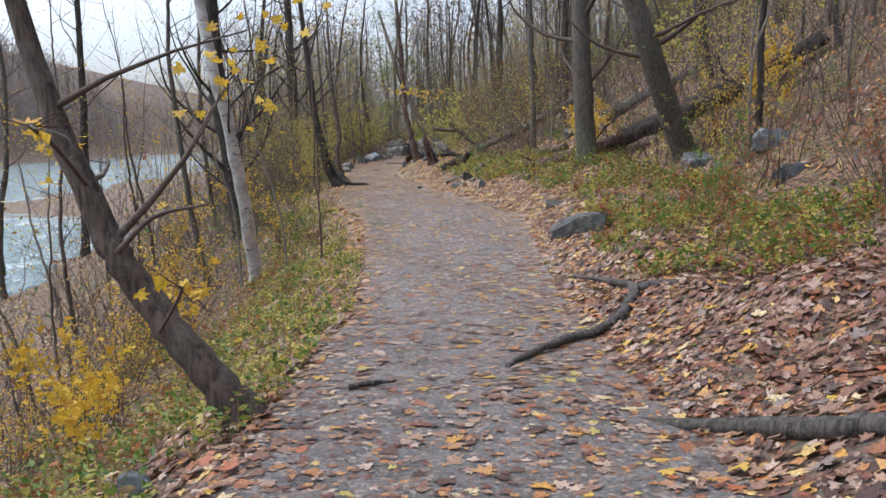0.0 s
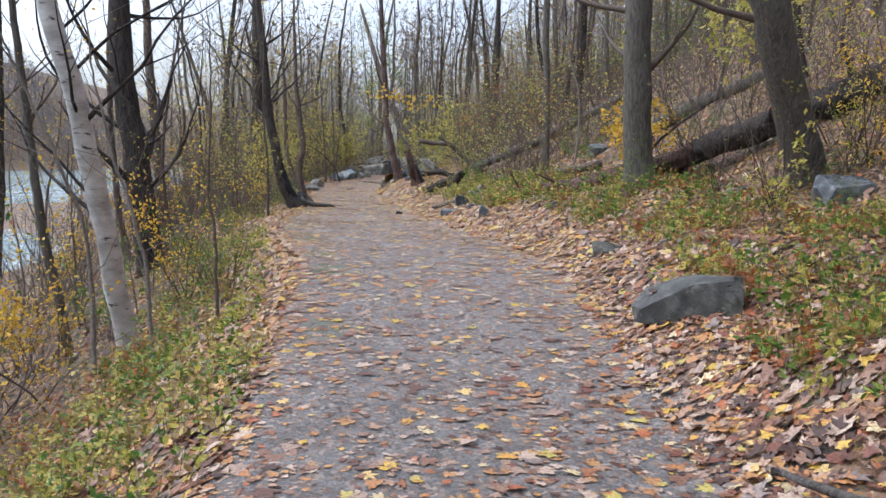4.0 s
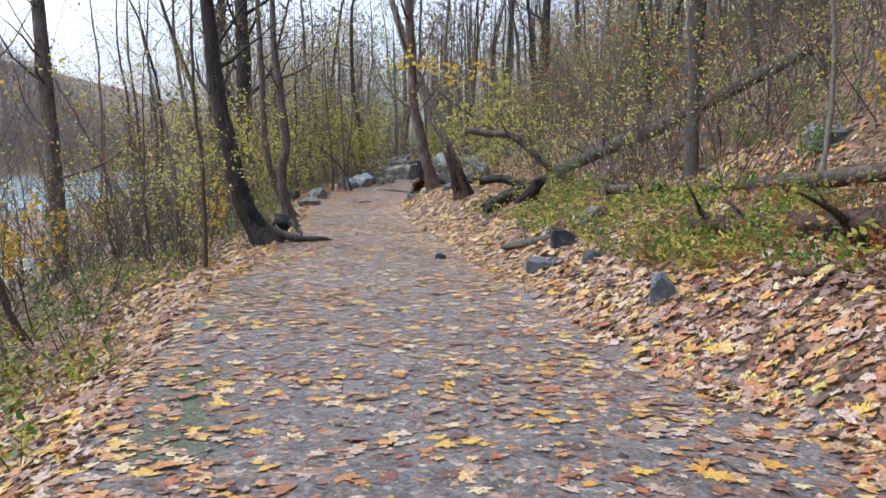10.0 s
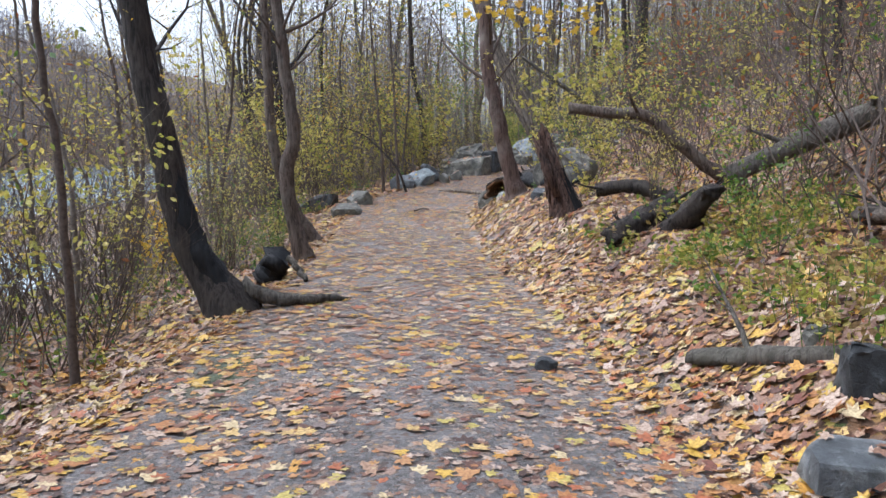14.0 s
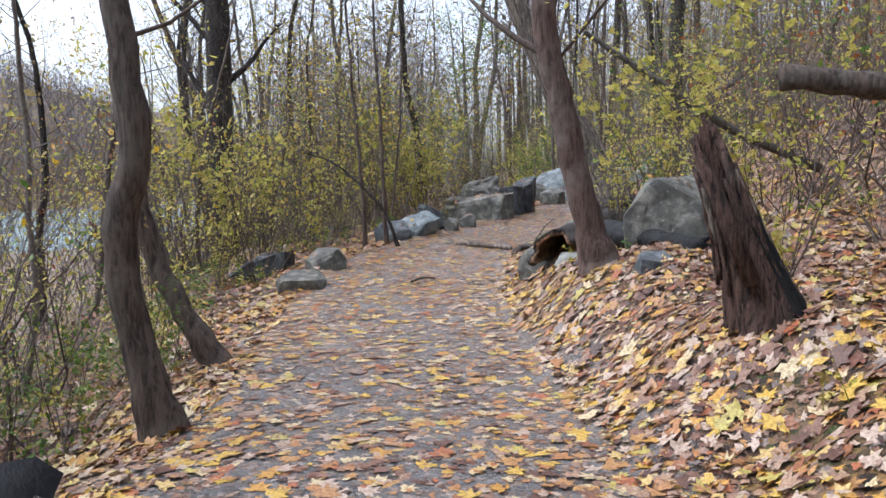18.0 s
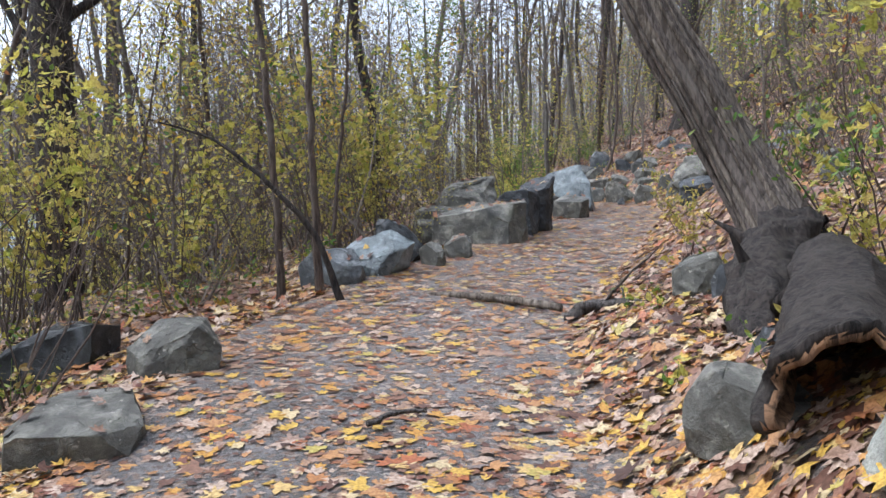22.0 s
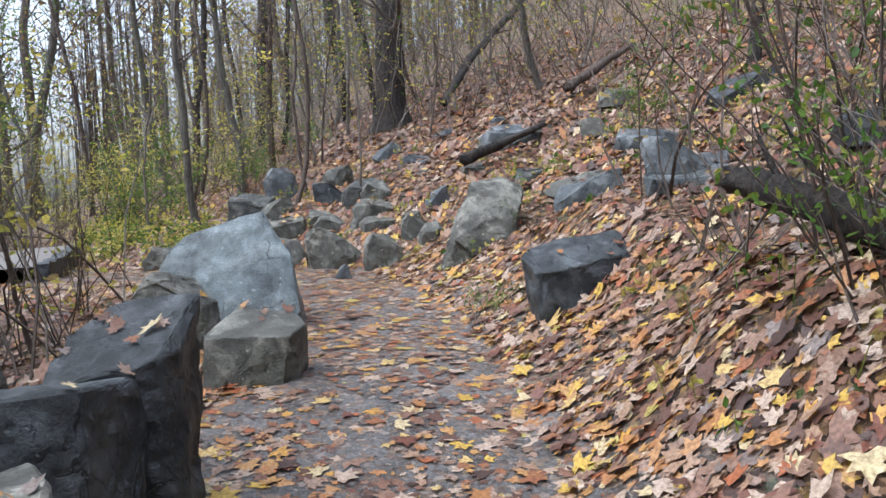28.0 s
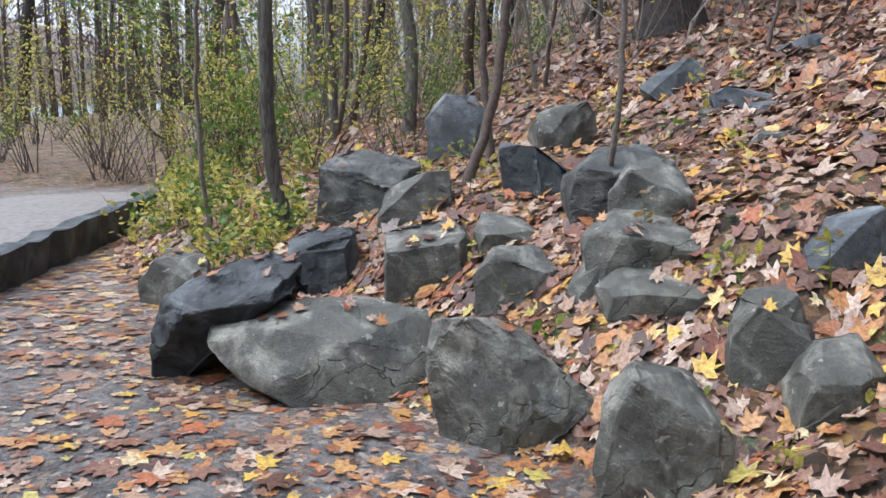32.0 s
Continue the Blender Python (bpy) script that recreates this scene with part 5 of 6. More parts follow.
boulder("grey stone on the slope", 5.78, 55.20, 2.86, 0.40, 0.32, 0.25, -18, M_ROCK_GREY, 85, "stone")
boulder("grey stone on the slope", 4.80, 53.66, 2.25, 0.30, 0.24, 0.13, -2, M_ROCK_OLIVE, 86, "stone")
boulder("grey stone heap on the slope", 4.75, 55.20, 2.49, 0.49, 0.39, 0.49, -7, M_ROCK_GREY, 87, "stone")
boulder("small grey stone on the slope", 4.79, 54.52, 2.36, 0.24, 0.19, 0.12, -12, M_ROCK_OLIVE, 88, "stone")
boulder("large smooth blue-grey slate boulder standing beside the path", 1.20, 49.26, 1.00, 1.15, 0.72, 0.89, -34, M_SLATE, 89, "boulder", cuts=1, rough=0.5, form="slate")
boulder("grey boulder split by a dark overhang under the slate", 0.70, 48.92, 0.98, 0.65, 0.52, 0.51, -18, M_ROCK_OLIVE, 90, "boulder", form="gable")
boulder("black wet square boulder with a cracked face", -0.2, 46.1, 0.78, 0.96, 0.76, 0.62, -19, M_ROCK_DARK, 91, "boulder", form="wedge")
boulder("black upright boulder beside the path", 0.23, 46.27, 0.80, 0.52, 0.46, 0.81, -24, M_ROCK_DARK, 92, "boulder", form="block")
boulder("small upright grey stone in fallen leaves", 2.67, 51.13, 0.98, 0.17, 0.14, 0.27, -26, M_ROCK_GREY, 93, "stone", form="gable")
boulder("grey boulder in deep leaves", 3.80, 51.90, 1.41, 0.32, 0.23, 0.34, -10, M_ROCK_OLIVE, 94, "stone", form="gable")
boulder("flat grey slab on the leafy slope", 5.85, 50.10, 2.31, 0.70, 0.56, 0.46, -22, M_ROCK_GREY, 95, "boulder", form="flat")
boulder("grey slab under leaves on the slope", 4.76, 49.66, 1.82, 0.73, 0.59, 0.51, -27, M_ROCK_GREY, 96, "boulder", form="wedge")
boulder("grey pointed slab on the slope", 4.24, 47.65, 1.97, 0.67, 0.54, 0.39, -32, M_ROCK_GREY, 97, "boulder", form="ramp")
boulder("dark slab on the upper slope", 7.48, 50.30, 2.90, 0.95, 0.76, 0.60, -16, M_ROCK_DARK, 98, "boulder", form="wedge")
boulder("dark round stone on the slope", 3.74, 52.96, 1.81, 0.41, 0.37, 0.35, -21, M_ROCK_OLIVE, 99, "stone", form="gable")
boulder("olive boulder behind the square one", -1.22, 46.40, 0.80, 0.62, 0.56, 0.39, -13, M_ROCK_OLIVE, 100, "boulder", form="block")
boulder("pale stone heap on the slope", 5.3, 51.6, 2.07, 0.5, 0.38, 0.28, 2, M_ROCK_GREY, 581, "stone")
boulder("grey stone in leaves high on the slope", 6.6, 54.6, 2.97, 0.55, 0.41, 0.30, -6, M_ROCK_GREY, 714, "stone")
boulder("dark stone high on the slope", 7.4, 52.6, 3.15, 0.6, 0.45, 0.33, 26, M_ROCK_OLIVE, 792, "stone")
boulder("flat grey stone high on the slope", 5.9, 49.8, 2.36, 0.5, 0.38, 0.28, 26, M_ROCK_GREY, 639, "stone")
boulder("grey stone near a log", 5.0, 54.6, 2.42, 0.45, 0.34, 0.25, -10, M_ROCK_GREY, 554, "stone")
boulder("dark stone below a log", 5.6, 53.2, 2.55, 0.5, 0.38, 0.28, 14, M_ROCK_OLIVE, 613, "stone")
boulder("small grey stone in leaves", 4.9, 50.9, 2.08, 0.3, 0.22, 0.17, -14, M_ROCK_UMBER, 540, "stone")
boulder("mossy stone on the slope", 4.4, 47.9, 2.04, 0.45, 0.34, 0.25, 26, M_ROCK_DARK, 487, "stone")
boulder("grey stone beneath brush", 4.6, 46.4, 2.21, 0.5, 0.38, 0.28, -26, M_ROCK_DARK, 505, "stone")
boulder("grey stone in brush", 3.6, 44.2, 1.67, 0.4, 0.30, 0.22, -6, M_ROCK_OLIVE, 404, "stone")
boulder("olive stone in leaves up the slope", 3.1, 43.0, 1.51, 0.4, 0.30, 0.22, -26, M_ROCK_OLIVE, 353, "stone")
boulder("dark mossy stone in leaves", 0.55, 38.3, 0.44, 0.42, 0.36, 0.26, 20, M_ROCK_DARK, 44, "stone", form="gable")
boulder("flat-topped olive boulder behind a row of rocks", -0.75, 46.95, 0.78, 1.02, 0.85, 0.86, -20, M_ROCK_OLIVE, 33, "boulder", form="flat")


# ---------------- fallen logs, roots and sticks ----------------
log("thin brown log lying along the slope", [(3.1, 28.7, 0.95), (3.75, 26.5, 1.06), (3.95, 23.9, 1.2), (4.4, 22.4, 1.36)], [0.06, 0.075, 0.085, 0.09], M_BARK_BROWN, 61)
log("thick dark rotting log on the slope", [(2.8, 24.5, 0.74), (3.2, 22.9, 0.8), (3.8, 21.5, 0.95), (4.6, 20.6, 1.22), (5.35, 19.7, 1.55)], [0.07, 0.11, 0.17, 0.2, 0.18], M_WOOD_ROTTEN, 62, stubs=6, rough=0.3, sides=20)
log("dark fallen trunk slanting up the slope", [(5.3, 19.6, 1.62), (6.2, 18.9, 2.02), (7.0, 18.6, 2.42), (8.2, 18.5, 3.05), (9.6, 18.6, 3.8)], [0.2, 0.22, 0.22, 0.2, 0.17], M_BARK_DARK, 63, stubs=5, rough=0.2, sides=16)
log("mossy grey log high on the slope", [(5.99, 24.6, 2.2), (7.0, 24.3, 2.7), (8.3, 24.2, 3.3), (9.6, 24.0, 4.0)], [0.16, 0.19, 0.19, 0.16], M_BARK_GREY, 86, stubs=4, rough=0.15)
log("dead branch propped on the dark log", [(4.7, 21.2, 1.2), (5.0, 20.9, 1.7), (5.5, 20.7, 2.2), (6.0, 20.4, 2.6)], [0.03, 0.028, 0.022, 0.012], M_BARK_DARK, 87, "fallen_branch", stubs=3, category="branch")
log("half-buried grey log end in yellow leaves", [(1.27, 26.75, 0.2), (1.58, 26.4, 0.3), (1.9, 26.0, 0.42)], [0.055, 0.065, 0.06], M_BARK_GREY, 64, stubs=1)
log("broken dark log above green plants", [(3.1, 28.6, 0.95), (3.5, 28.0, 1.0), (3.5, 26.9, 1.05)], [0.07, 0.09, 0.09], M_BARK_DARK, 65, stubs=1, rough=0.2)
log("long fallen trunk lying up the hillside", [(2.7, 31.0, 1.2), (3.6, 31.2, 1.6), (4.5, 31.0, 2.0), (5.4, 30.6, 2.5), (7.0, 30.0, 3.4)], [0.11, 0.13, 0.14, 0.14, 0.12], M_BARK_GREY, 66, stubs=4)
log("arching dead branch with a sawn end", [(1.06, 32.8, 2.04), (1.6, 32.8, 1.97), (2.05, 32.8, 1.93), (2.46, 32.8, 1.62), (2.98, 32.8, 1.2), (3.4, 32.8, 0.95)], [0.07, 0.075, 0.08, 0.085, 0.09, 0.1], M_BARK_BROWN, 67, "fallen_branch", stubs=3)
log("short broken log by the stump", [(1.28, 31.6, 1.0), (1.7, 31.55, 1.05), (2.0, 31.5, 0.95), (2.25, 31.5, 0.75)], [0.075, 0.085, 0.09, 0.09], M_BARK_DARK, 68, stubs=1, rough=0.2)
log("rotting root mass of a fallen tree", [(2.0, 30.8, 0.55), (2.15, 30.5, 0.8), (2.3, 30.2, 1.1)], [0.17, 0.15, 0.1], M_BARK_DARK, 69, stubs=4, rough=0.3)
log("gnarled black root buttress of a dead trunk", [(1.5, 40.35, 1.0), (1.2, 40.0, 0.95), (0.9, 39.55, 0.8), (0.66, 39.05, 0.62), (0.5, 38.6, 0.45)], [0.24, 0.22, 0.2, 0.17, 0.08], M_BARK_DARK, 83, "root_buttress", rough=0.45, stubs=3, sides=22, wander=0.03, category="root")
log("thick dark rotting trunk among green plants", [(1.34, 30.73, 0.51), (1.55, 30.86, 0.6), (1.88, 31.15, 0.73), (2.15, 31.16, 0.88)], [0.1, 0.14, 0.15, 0.13], M_BARK_DARK, 84, rough=0.3, stubs=3, sides=18)
log("charred black log behind a tree foot", [(0.5, 37.1, 0.92), (0.75, 36.6, 0.9), (1.05, 36.1, 0.84), (1.35, 35.5, 0.82)], [0.07, 0.14, 0.15, 0.1], M_WOOD_CHAR, 71, rough=0.4, stubs=3)
log("rotting log lying in brush above the path", [(2.99, 45.95, 1.98), (2.95, 45.5, 1.88), (2.88, 44.9, 1.72), (2.8, 44.3, 1.55)], [0.065, 0.08, 0.085, 0.07], M_BARK_DARK, 72, stubs=2, rough=0.22)
log("dark log lying on the rocky slope", [(4.8, 52.5, 2.35), (5.5, 52.6, 2.6), (6.2, 52.7, 2.85)], [0.075, 0.06, 0.035], M_BARK_DARK, 73, stubs=1, rough=0.2)
log("brown log on the leafy slope", [(7.1, 53.5, 3.45), (8.1, 54.0, 3.9), (9.1, 54.4, 4.35)], [0.08, 0.075, 0.045], M_BARK_BROWN, 74, stubs=1)
log("fallen tree leaning down the far slope", [(7.0, 57.7, 3.7), (8.5, 59.4, 4.9), (10.5, 61.5, 6.2), (13.5, 64.5, 8.2)], [0.07, 0.09, 0.09, 0.07], M_BARK_DARK, 75, stubs=6, rough=0.2)
log("weathered branch lying across the path", [(-1.33, 41.68, 0.45), (-1.05, 41.48, 0.46), (-0.78, 41.33, 0.46), (-0.52, 41.12, 0.45), (-0.22, 40.86, 0.43)], [0.02, 0.03, 0.036, 0.036, 0.032], M_WOOD_DEAD, 76, "fallen_branch", stubs=0, rough=0.1, category="branch", wander=0.008)
log("dark knotted root half buried at the path's edge", [(-0.18, 40.66, 0.36), (-0.08, 40.72, 0.44), (0.08, 40.74, 0.46), (0.24, 40.6, 0.5), (0.42, 40.4, 0.53)], [0.05, 0.06, 0.045, 0.04, 0.025], M_ROOT, 85, "surface_root", 10, 0.3, stubs=2, category="root")
log("crooked dark root on the leafy path edge", [(0.72, 5.92, -0.12), (0.8, 6.05, -0.1), (1.27, 6.7, -0.11), (1.69, 6.97, -0.08), (1.97, 7.26, 0.02), (2.16, 7.6, 0.11), (2.3, 7.66, 0.17), (2.5, 7.5, 0.22), (2.75, 7.4, 0.24)], [0.015, 0.025, 0.036, 0.04, 0.05, 0.056, 0.05, 0.042, 0.02], M_ROOT, 77, "surface_root", 10, 0.1, stubs=0, category="root")
log("forked root tip beside the path", [(2.16, 7.62, 0.12), (2.24, 7.95, 0.12), (2.2, 8.5, 0.06), (2.12, 9.1, 0.0), (2.02, 9.7, -0.08)], [0.05, 0.042, 0.038, 0.03, 0.015], M_ROOT, 78, "surface_root", 9, 0.12, stubs=0, category="root")
log("thick mossy root half buried in leaves", [(1.35, 4.55, -0.06), (1.72, 4.08, 0.07), (1.95, 3.7, 0.2), (2.2, 3.2, 0.4)], [0.03, 0.05, 0.06, 0.06], M_ROOT, 79, "surface_root", 9, 0.12, stubs=0, category="root")
log("short dark stick on the path edge", [(-0.43, 5.4, -0.06), (-0.3, 5.45, -0.05), (-0.12, 5.49, -0.05)], [0.022, 0.018, 0.008], M_ROOT, 80, "stick", 7, 0.2, stubs=0, category="stick")
log("dark stick lying in fallen leaves", [(-1.6, 38.3, 0.22), (-1.45, 38.4, 0.25), (-1.3, 38.45, 0.24)], [0.012, 0.014, 0.01], M_ROOT, 81, "stick", 7, 0.2, stubs=0, category="stick")
log("long pale fallen pole leaning through the brush", [(3.6, 38.5, 1.6), (2.6, 38.3, 2.0), (1.6, 38.2, 2.6), (0.6, 38.2, 3.3)], [0.06, 0.055, 0.05, 0.03], M_BARK_GREY, 82, "fallen_branch", stubs=3)

# low stone wall that holds up the far path
wall_root = empty("stone_wall", 0.3, 56, 1.2)
tagged(wall_root, "low dark stone retaining wall along a raised path", "wall", kind="structure")
WV, WF = [], []
line_w, _ = smooth_line([(-0.2, 53.7, 0), (-0.05, 54.9, 0), (0.02, 55.83, 0), (0.11, 57.16, 0), (0.25, 58.85, 0)], [1] * 5, 6)
for i, q in enumerate(line_w):
    ahead = (line_w[min(i + 1, len(line_w) - 1)] - line_w[max(i - 1, 0)]).normalized()
    out = Vector((ahead.y, -ahead.x, 0))
    gz0 = ground_z(q.x, q.y)
    top = 1.31 - gz0
    for off, up in ((0.0, -0.2), (0.0, top), (-0.16, top), (-0.16, -0.2)):
        p = q + out * (off + 0.02 * math.sin(i * 2.3 + up * 9))
        WV.append((p.x - 0.3, p.y - 56, gz0 + up + 0.015 * math.sin(i * 1.7) - 1.2))
for i in range(len(line_w) - 1):
    for k in range(4):
        a, b = i * 4 + k, i * 4 + (k + 1) % 4
        WF.append((a, b, b + 4, a + 4))
WF.append((0, 1, 2, 3))
n4 = (len(line_w) - 1) * 4
WF.append((n4 + 3, n4 + 2, n4 + 1, n4))
part_mesh("wall", mesh_of("wall", WV, WF, M_ROCK_DARK), wall_root)
RV, RF = [], []
for i, q in enumerate(line_w):
    ahead = (line_w[min(i + 1, len(line_w) - 1)] - line_w[max(i - 1, 0)]).normalized()
    out = Vector((ahead.y, -ahead.x, 0))
    gz0 = ground_z(q.x, q.y)
    for j, off in enumerate((-0.15, -0.8, -1.6, -2.4)):
        p = q + out * off
        RV.append((p.x - 0.3, p.y - 56, 1.285 - 0.03 * j * j * 0.6 + 0.01 * math.sin(i * 2.1 + j) - 1.2))
for i in range(len(line_w) - 1):
    for k in range(3):
        a = i * 4 + k
        RF.append((a, a + 1, a + 5, a + 4))
M_FARPATH = plain_noise("damp_far_path", (0.1, 0.085, 0.075), (0.24, 0.21, 0.19), 16, 0.55, 0.01)
part_mesh("raised_path", mesh_of("raised_path", RV, RF, M_FARPATH, True), wall_root, "damp grey raised path")


# ---------------- the wood: saplings, trees and shrubs ----------------
def stand(name, label, seed, h, r, limbs, limb_len, leaf_mat, leaf_n, leaf_size, mat, group, limb_from=0.2, depth=2, spread=0.15, category="tree", twig_mat=None):
    rng = random.Random(seed)
    line, p, n = [], Vector((0, 0, 0)), 13
    lean = Vector((rng.gauss(0, 0.1), rng.gauss(0, 0.1), 1))
    for i in range(n):
        line.append(tuple(p))
        lean = lean + Vector((rng.gauss(0, 0.1), rng.gauss(0, 0.1), 0))
        lean.z = 1
        lean.x, lean.y = lean.x * 0.85, lean.y * 0.85
        p = p + lean * (h / (n - 1))
    rad = [r * (1 - 0.92 * (i / (n - 1)) ** 1.25) for i in range(n)]
    return tree(name, label, (0, 0, -60), line, rad, mat, seed=seed, limbs=limbs, limb_len=limb_len, limb_from=limb_from, twig_mat=twig_mat or M_TWIG, leaf_mat=leaf_mat,
                leaf_n=leaf_n, leaf_size=leaf_size, sides=7, flare=1.25, depth=depth, wander=0.01, group=group, category=category, spread=spread, joined=True)


KINDS = {
    "thin": [stand("sapling", "thin brown sapling with sparse yellow-green leaves", 101, 5.5, 0.028, 14, 1.3, M_LEAF_LIME, 110, 0.055, M_TWIG_GREY, "saplings", twig_mat=M_TWIG_GREY),
             stand("sapling", "thin bare sapling with grey bark", 102, 6.5, 0.032, 15, 1.4, M_LEAF_OCHRE, 60, 0.05, M_TWIG_GREY, "saplings", twig_mat=M_TWIG_GREY),
             stand("sapling", "thin sapling with ochre leaves still clinging", 103, 4.5, 0.022, 13, 1.1, M_LEAF_OCHRE, 150, 0.055, M_TWIG, "saplings"),
             stand("sapling", "slim sapling with yellow leaves", 104, 5.0, 0.026, 14, 1.2, M_LEAF_YELLOW, 90, 0.06, M_TWIG_GREY, "saplings", twig_mat=M_TWIG_GREY),
             stand("sapling", "slim bare sapling with brown bark", 105, 7.5, 0.04, 16, 1.5, M_LEAF_OCHRE, 40, 0.05, M_TWIG, "saplings")],
    "mid": [stand("young_tree", "slim young tree with grey-brown bark and few leaves", 111, 10, 0.07, 22, 2.0, M_LEAF_OCHRE, 260, 0.07, M_BARK_BROWN, "young trees", 0.25),
            stand("young_tree", "slim young tree with yellow leaves high up", 112, 11, 0.08, 22, 2.2, M_LEAF_LIME, 300, 0.075, M_BARK_GREY, "young trees", 0.3, spread=0.3),
            stand("young_tree", "bare young tree with dark bark", 113, 12, 0.085, 22, 2.3, M_LEAF_OCHRE, 160, 0.06, M_BARK_DARK, "young trees", 0.3)],
    "tall": [stand("tall_tree", "tall bare tree with brown bark", 121, 17, 0.17, 20, 3.6, M_LEAF_OCHRE, 150, 0.09, M_BARK_BROWN, "tall trees", 0.3, spread=0.4),
             stand("tall_tree", "tall tree with a few yellow leaves", 122, 16, 0.15, 20, 3.4, M_LEAF_YELLOW, 300, 0.1, M_BARK_GREY, "tall trees", 0.3, spread=0.4),
             stand("tall_tree", "tall bare tree with dark bark", 123, 18, 0.19, 20, 3.8, M_LEAF_OCHRE, 80, 0.09, M_BARK_DARK, "tall trees", 0.3, spread=0.4)],
    "lime": [bush("shrub", "leafy shrub with yellow-green leaves", (0, 0, -60), 1.7, 9, 131, M_LEAF_LIME, 420, 0.065, group="shrubs"),
             bush("shrub", "tall yellow-green shrub with thin stems", (0, 0, -60), 2.5, 8, 132, M_LEAF_LIME, 380, 0.07, group="shrubs")],
    "green": [bush("shrub", "leafy shrub with green leaves", (0, 0, -60), 1.2, 9, 133, M_LEAF_GREEN, 380, 0.065, group="shrubs"),
              bush("shrub", "low bramble with green leaves", (0, 0, -60), 0.8, 10, 134, M_LEAF_GREEN, 330, 0.06, lean=0.9, group="shrubs")],
    "bare": [bush("shrub", "bare brown brushwood with many stems", (0, 0, -60), 2.2, 12, 135, M_LEAF_OCHRE, 60, 0.05, group="shrubs", depth=2),
             bush("shrub", "tangle of bare grey twigs", (0, 0, -60), 1.6, 13, 136, M_LEAF_OCHRE, 40, 0.045, M_TWIG_GREY, 0.8, "shrubs", 2)],
    "gold": [bush("shrub", "shrub of thin twigs with yellow leaves", (0, 0, -60), 1.9, 9, 137, M_LEAF_YELLOW, 420, 0.075, group="shrubs"),
             bush("shrub", "low shrub with yellow maple leaves", (0, 0, -60), 1.2, 8, 138, M_LEAF_YELLOW, 240, 0.1, group="shrubs", shape=MAPLE)],
    "maple": [bush("maple_sapling", "young maple with broad yellow-green leaves", (0, 0, -60), 2.6, 6, 140, M_LEAF_LIME, 300, 0.13, group="shrubs", shape=MAPLE, lean=0.3, depth=2),
              bush("maple_sapling", "low maple seedling with pale yellow-green leaves", (0, 0, -60), 1.3, 6, 141, M_LEAF_LIME, 150, 0.12, group="shrubs", shape=MAPLE)],
    "rust": [bush("shrub", "withered shrub with rusty leaves", (0, 0, -60), 1.5, 8, 139, M_LEAF_RUST, 240, 0.075, group="shrubs")],
}
WOOD = random.Random(77)


def plant(kind, x, y, scale=1.0, tilt=4.0):
    which = WOOD.choice(KINDS[kind])
    s = scale * WOOD.uniform(0.8, 1.2)
    m = pose(x, y, ground_z(x, y) - 0.03, WOOD.gauss(0, tilt), WOOD.gauss(0, tilt), WOOD.uniform(0, 360)) @ Matrix.Diagonal((s, s, s, 1))
    return copy_thing(which, m)


def clear(x, y, margin):
    return y > 61 or x < np.interp(y, LEFT_Y, LEFT_X) - margin or x > np.interp(y, RIGHT_Y, RIGHT_X) + margin


def sow(kind, count, x0, x1, y0, y1, margin=0.7, scale=1.0, side=0, tilt=4.0):
    """Plants so many of a kind in a band. side -1: counted outwards from the river edge of the path, 1: from the hill edge, 0: by place."""
    done = tries = 0
    while done < count and tries < count * 8:
        tries += 1
        y = WOOD.uniform(y0, y1)
        u = WOOD.uniform(x0, x1)
        x = u if side == 0 else (np.interp(y, LEFT_Y, LEFT_X) - u if side < 0 else np.interp(y, RIGHT_Y, RIGHT_X) + u)
        open_rocks = kind in ("thin", "mid", "tall", "bare") and 0.3 < x < 7.5 and 48.5 < y < 57.5
        if clear(x, y, margin) and not open_rocks:
            plant(kind, float(x), y, scale, tilt)
            done += 1


# river bank
sow("gold", 12, 3.0, 5.5, 6, 15, side=-1)
sow("gold", 8, 3.2, 6.5, 10, 20, side=-1)
sow("gold", 10, 1.5, 6.0, 17, 32, side=-1)
sow("bare", 6, 3.2, 6.5, 8, 19, side=-1)
sow("thin", 7, 4.0, 8.0, 9, 18, side=-1)
sow("bare", 18, 0.9, 6.0, 16, 44, side=-1)
sow("thin", 26, 1.3, 9.0, 12, 44, side=-1)
sow("mid", 9, 3.0, 14.0, 16, 60, side=-1)
sow("tall", 5, 7.0, 16.0, 26, 70, side=-1)
sow("lime", 16, 0.9, 4.5, 24, 42, side=-1)
sow("green", 14, 0.9, 3.5, 17, 38, side=-1, scale=0.8)
sow("bare", 20, 1.2, 4.5, 18, 36, side=-1)
sow("green", 8, 0.7, 1.6, 33, 38, side=-1, scale=0.55)
sow("lime", 4, 1.0, 2.6, 34, 40, side=-1, scale=0.7)
sow("green", 8, 2.0, 5.0, 44, 52, side=1, scale=0.8)
sow("bare", 6, 2.0, 5.0, 40, 47, side=1, scale=0.8)
# thicket beyond the boulders
sow("thin", 44, -9, 1.2, 43.5, 60, margin=1.2, tilt=8)
sow("lime", 16, -7, 0.6, 43.5, 56, margin=1.2)
sow("bare", 10, -7, 0.5, 44, 58, margin=1.3)
sow("mid", 9, -9, 0, 47, 56, margin=1.2)
sow("mid", 3, 0, 4, 58, 66, margin=1.2)
sow("tall", 5, -4, 4, 70, 95, margin=1.2)
sow("tall", 9, 4, 12, 62, 95, margin=1.2)
sow("tall", 5, -16, -6, 56, 90, margin=1.2)
sow("thin", 42, 2, 11, 57.5, 76, margin=0.8)
sow("lime", 12, -6, 6, 57, 72, margin=0.8)
sow("mid", 7, 1, 9, 60, 80, margin=0.8)
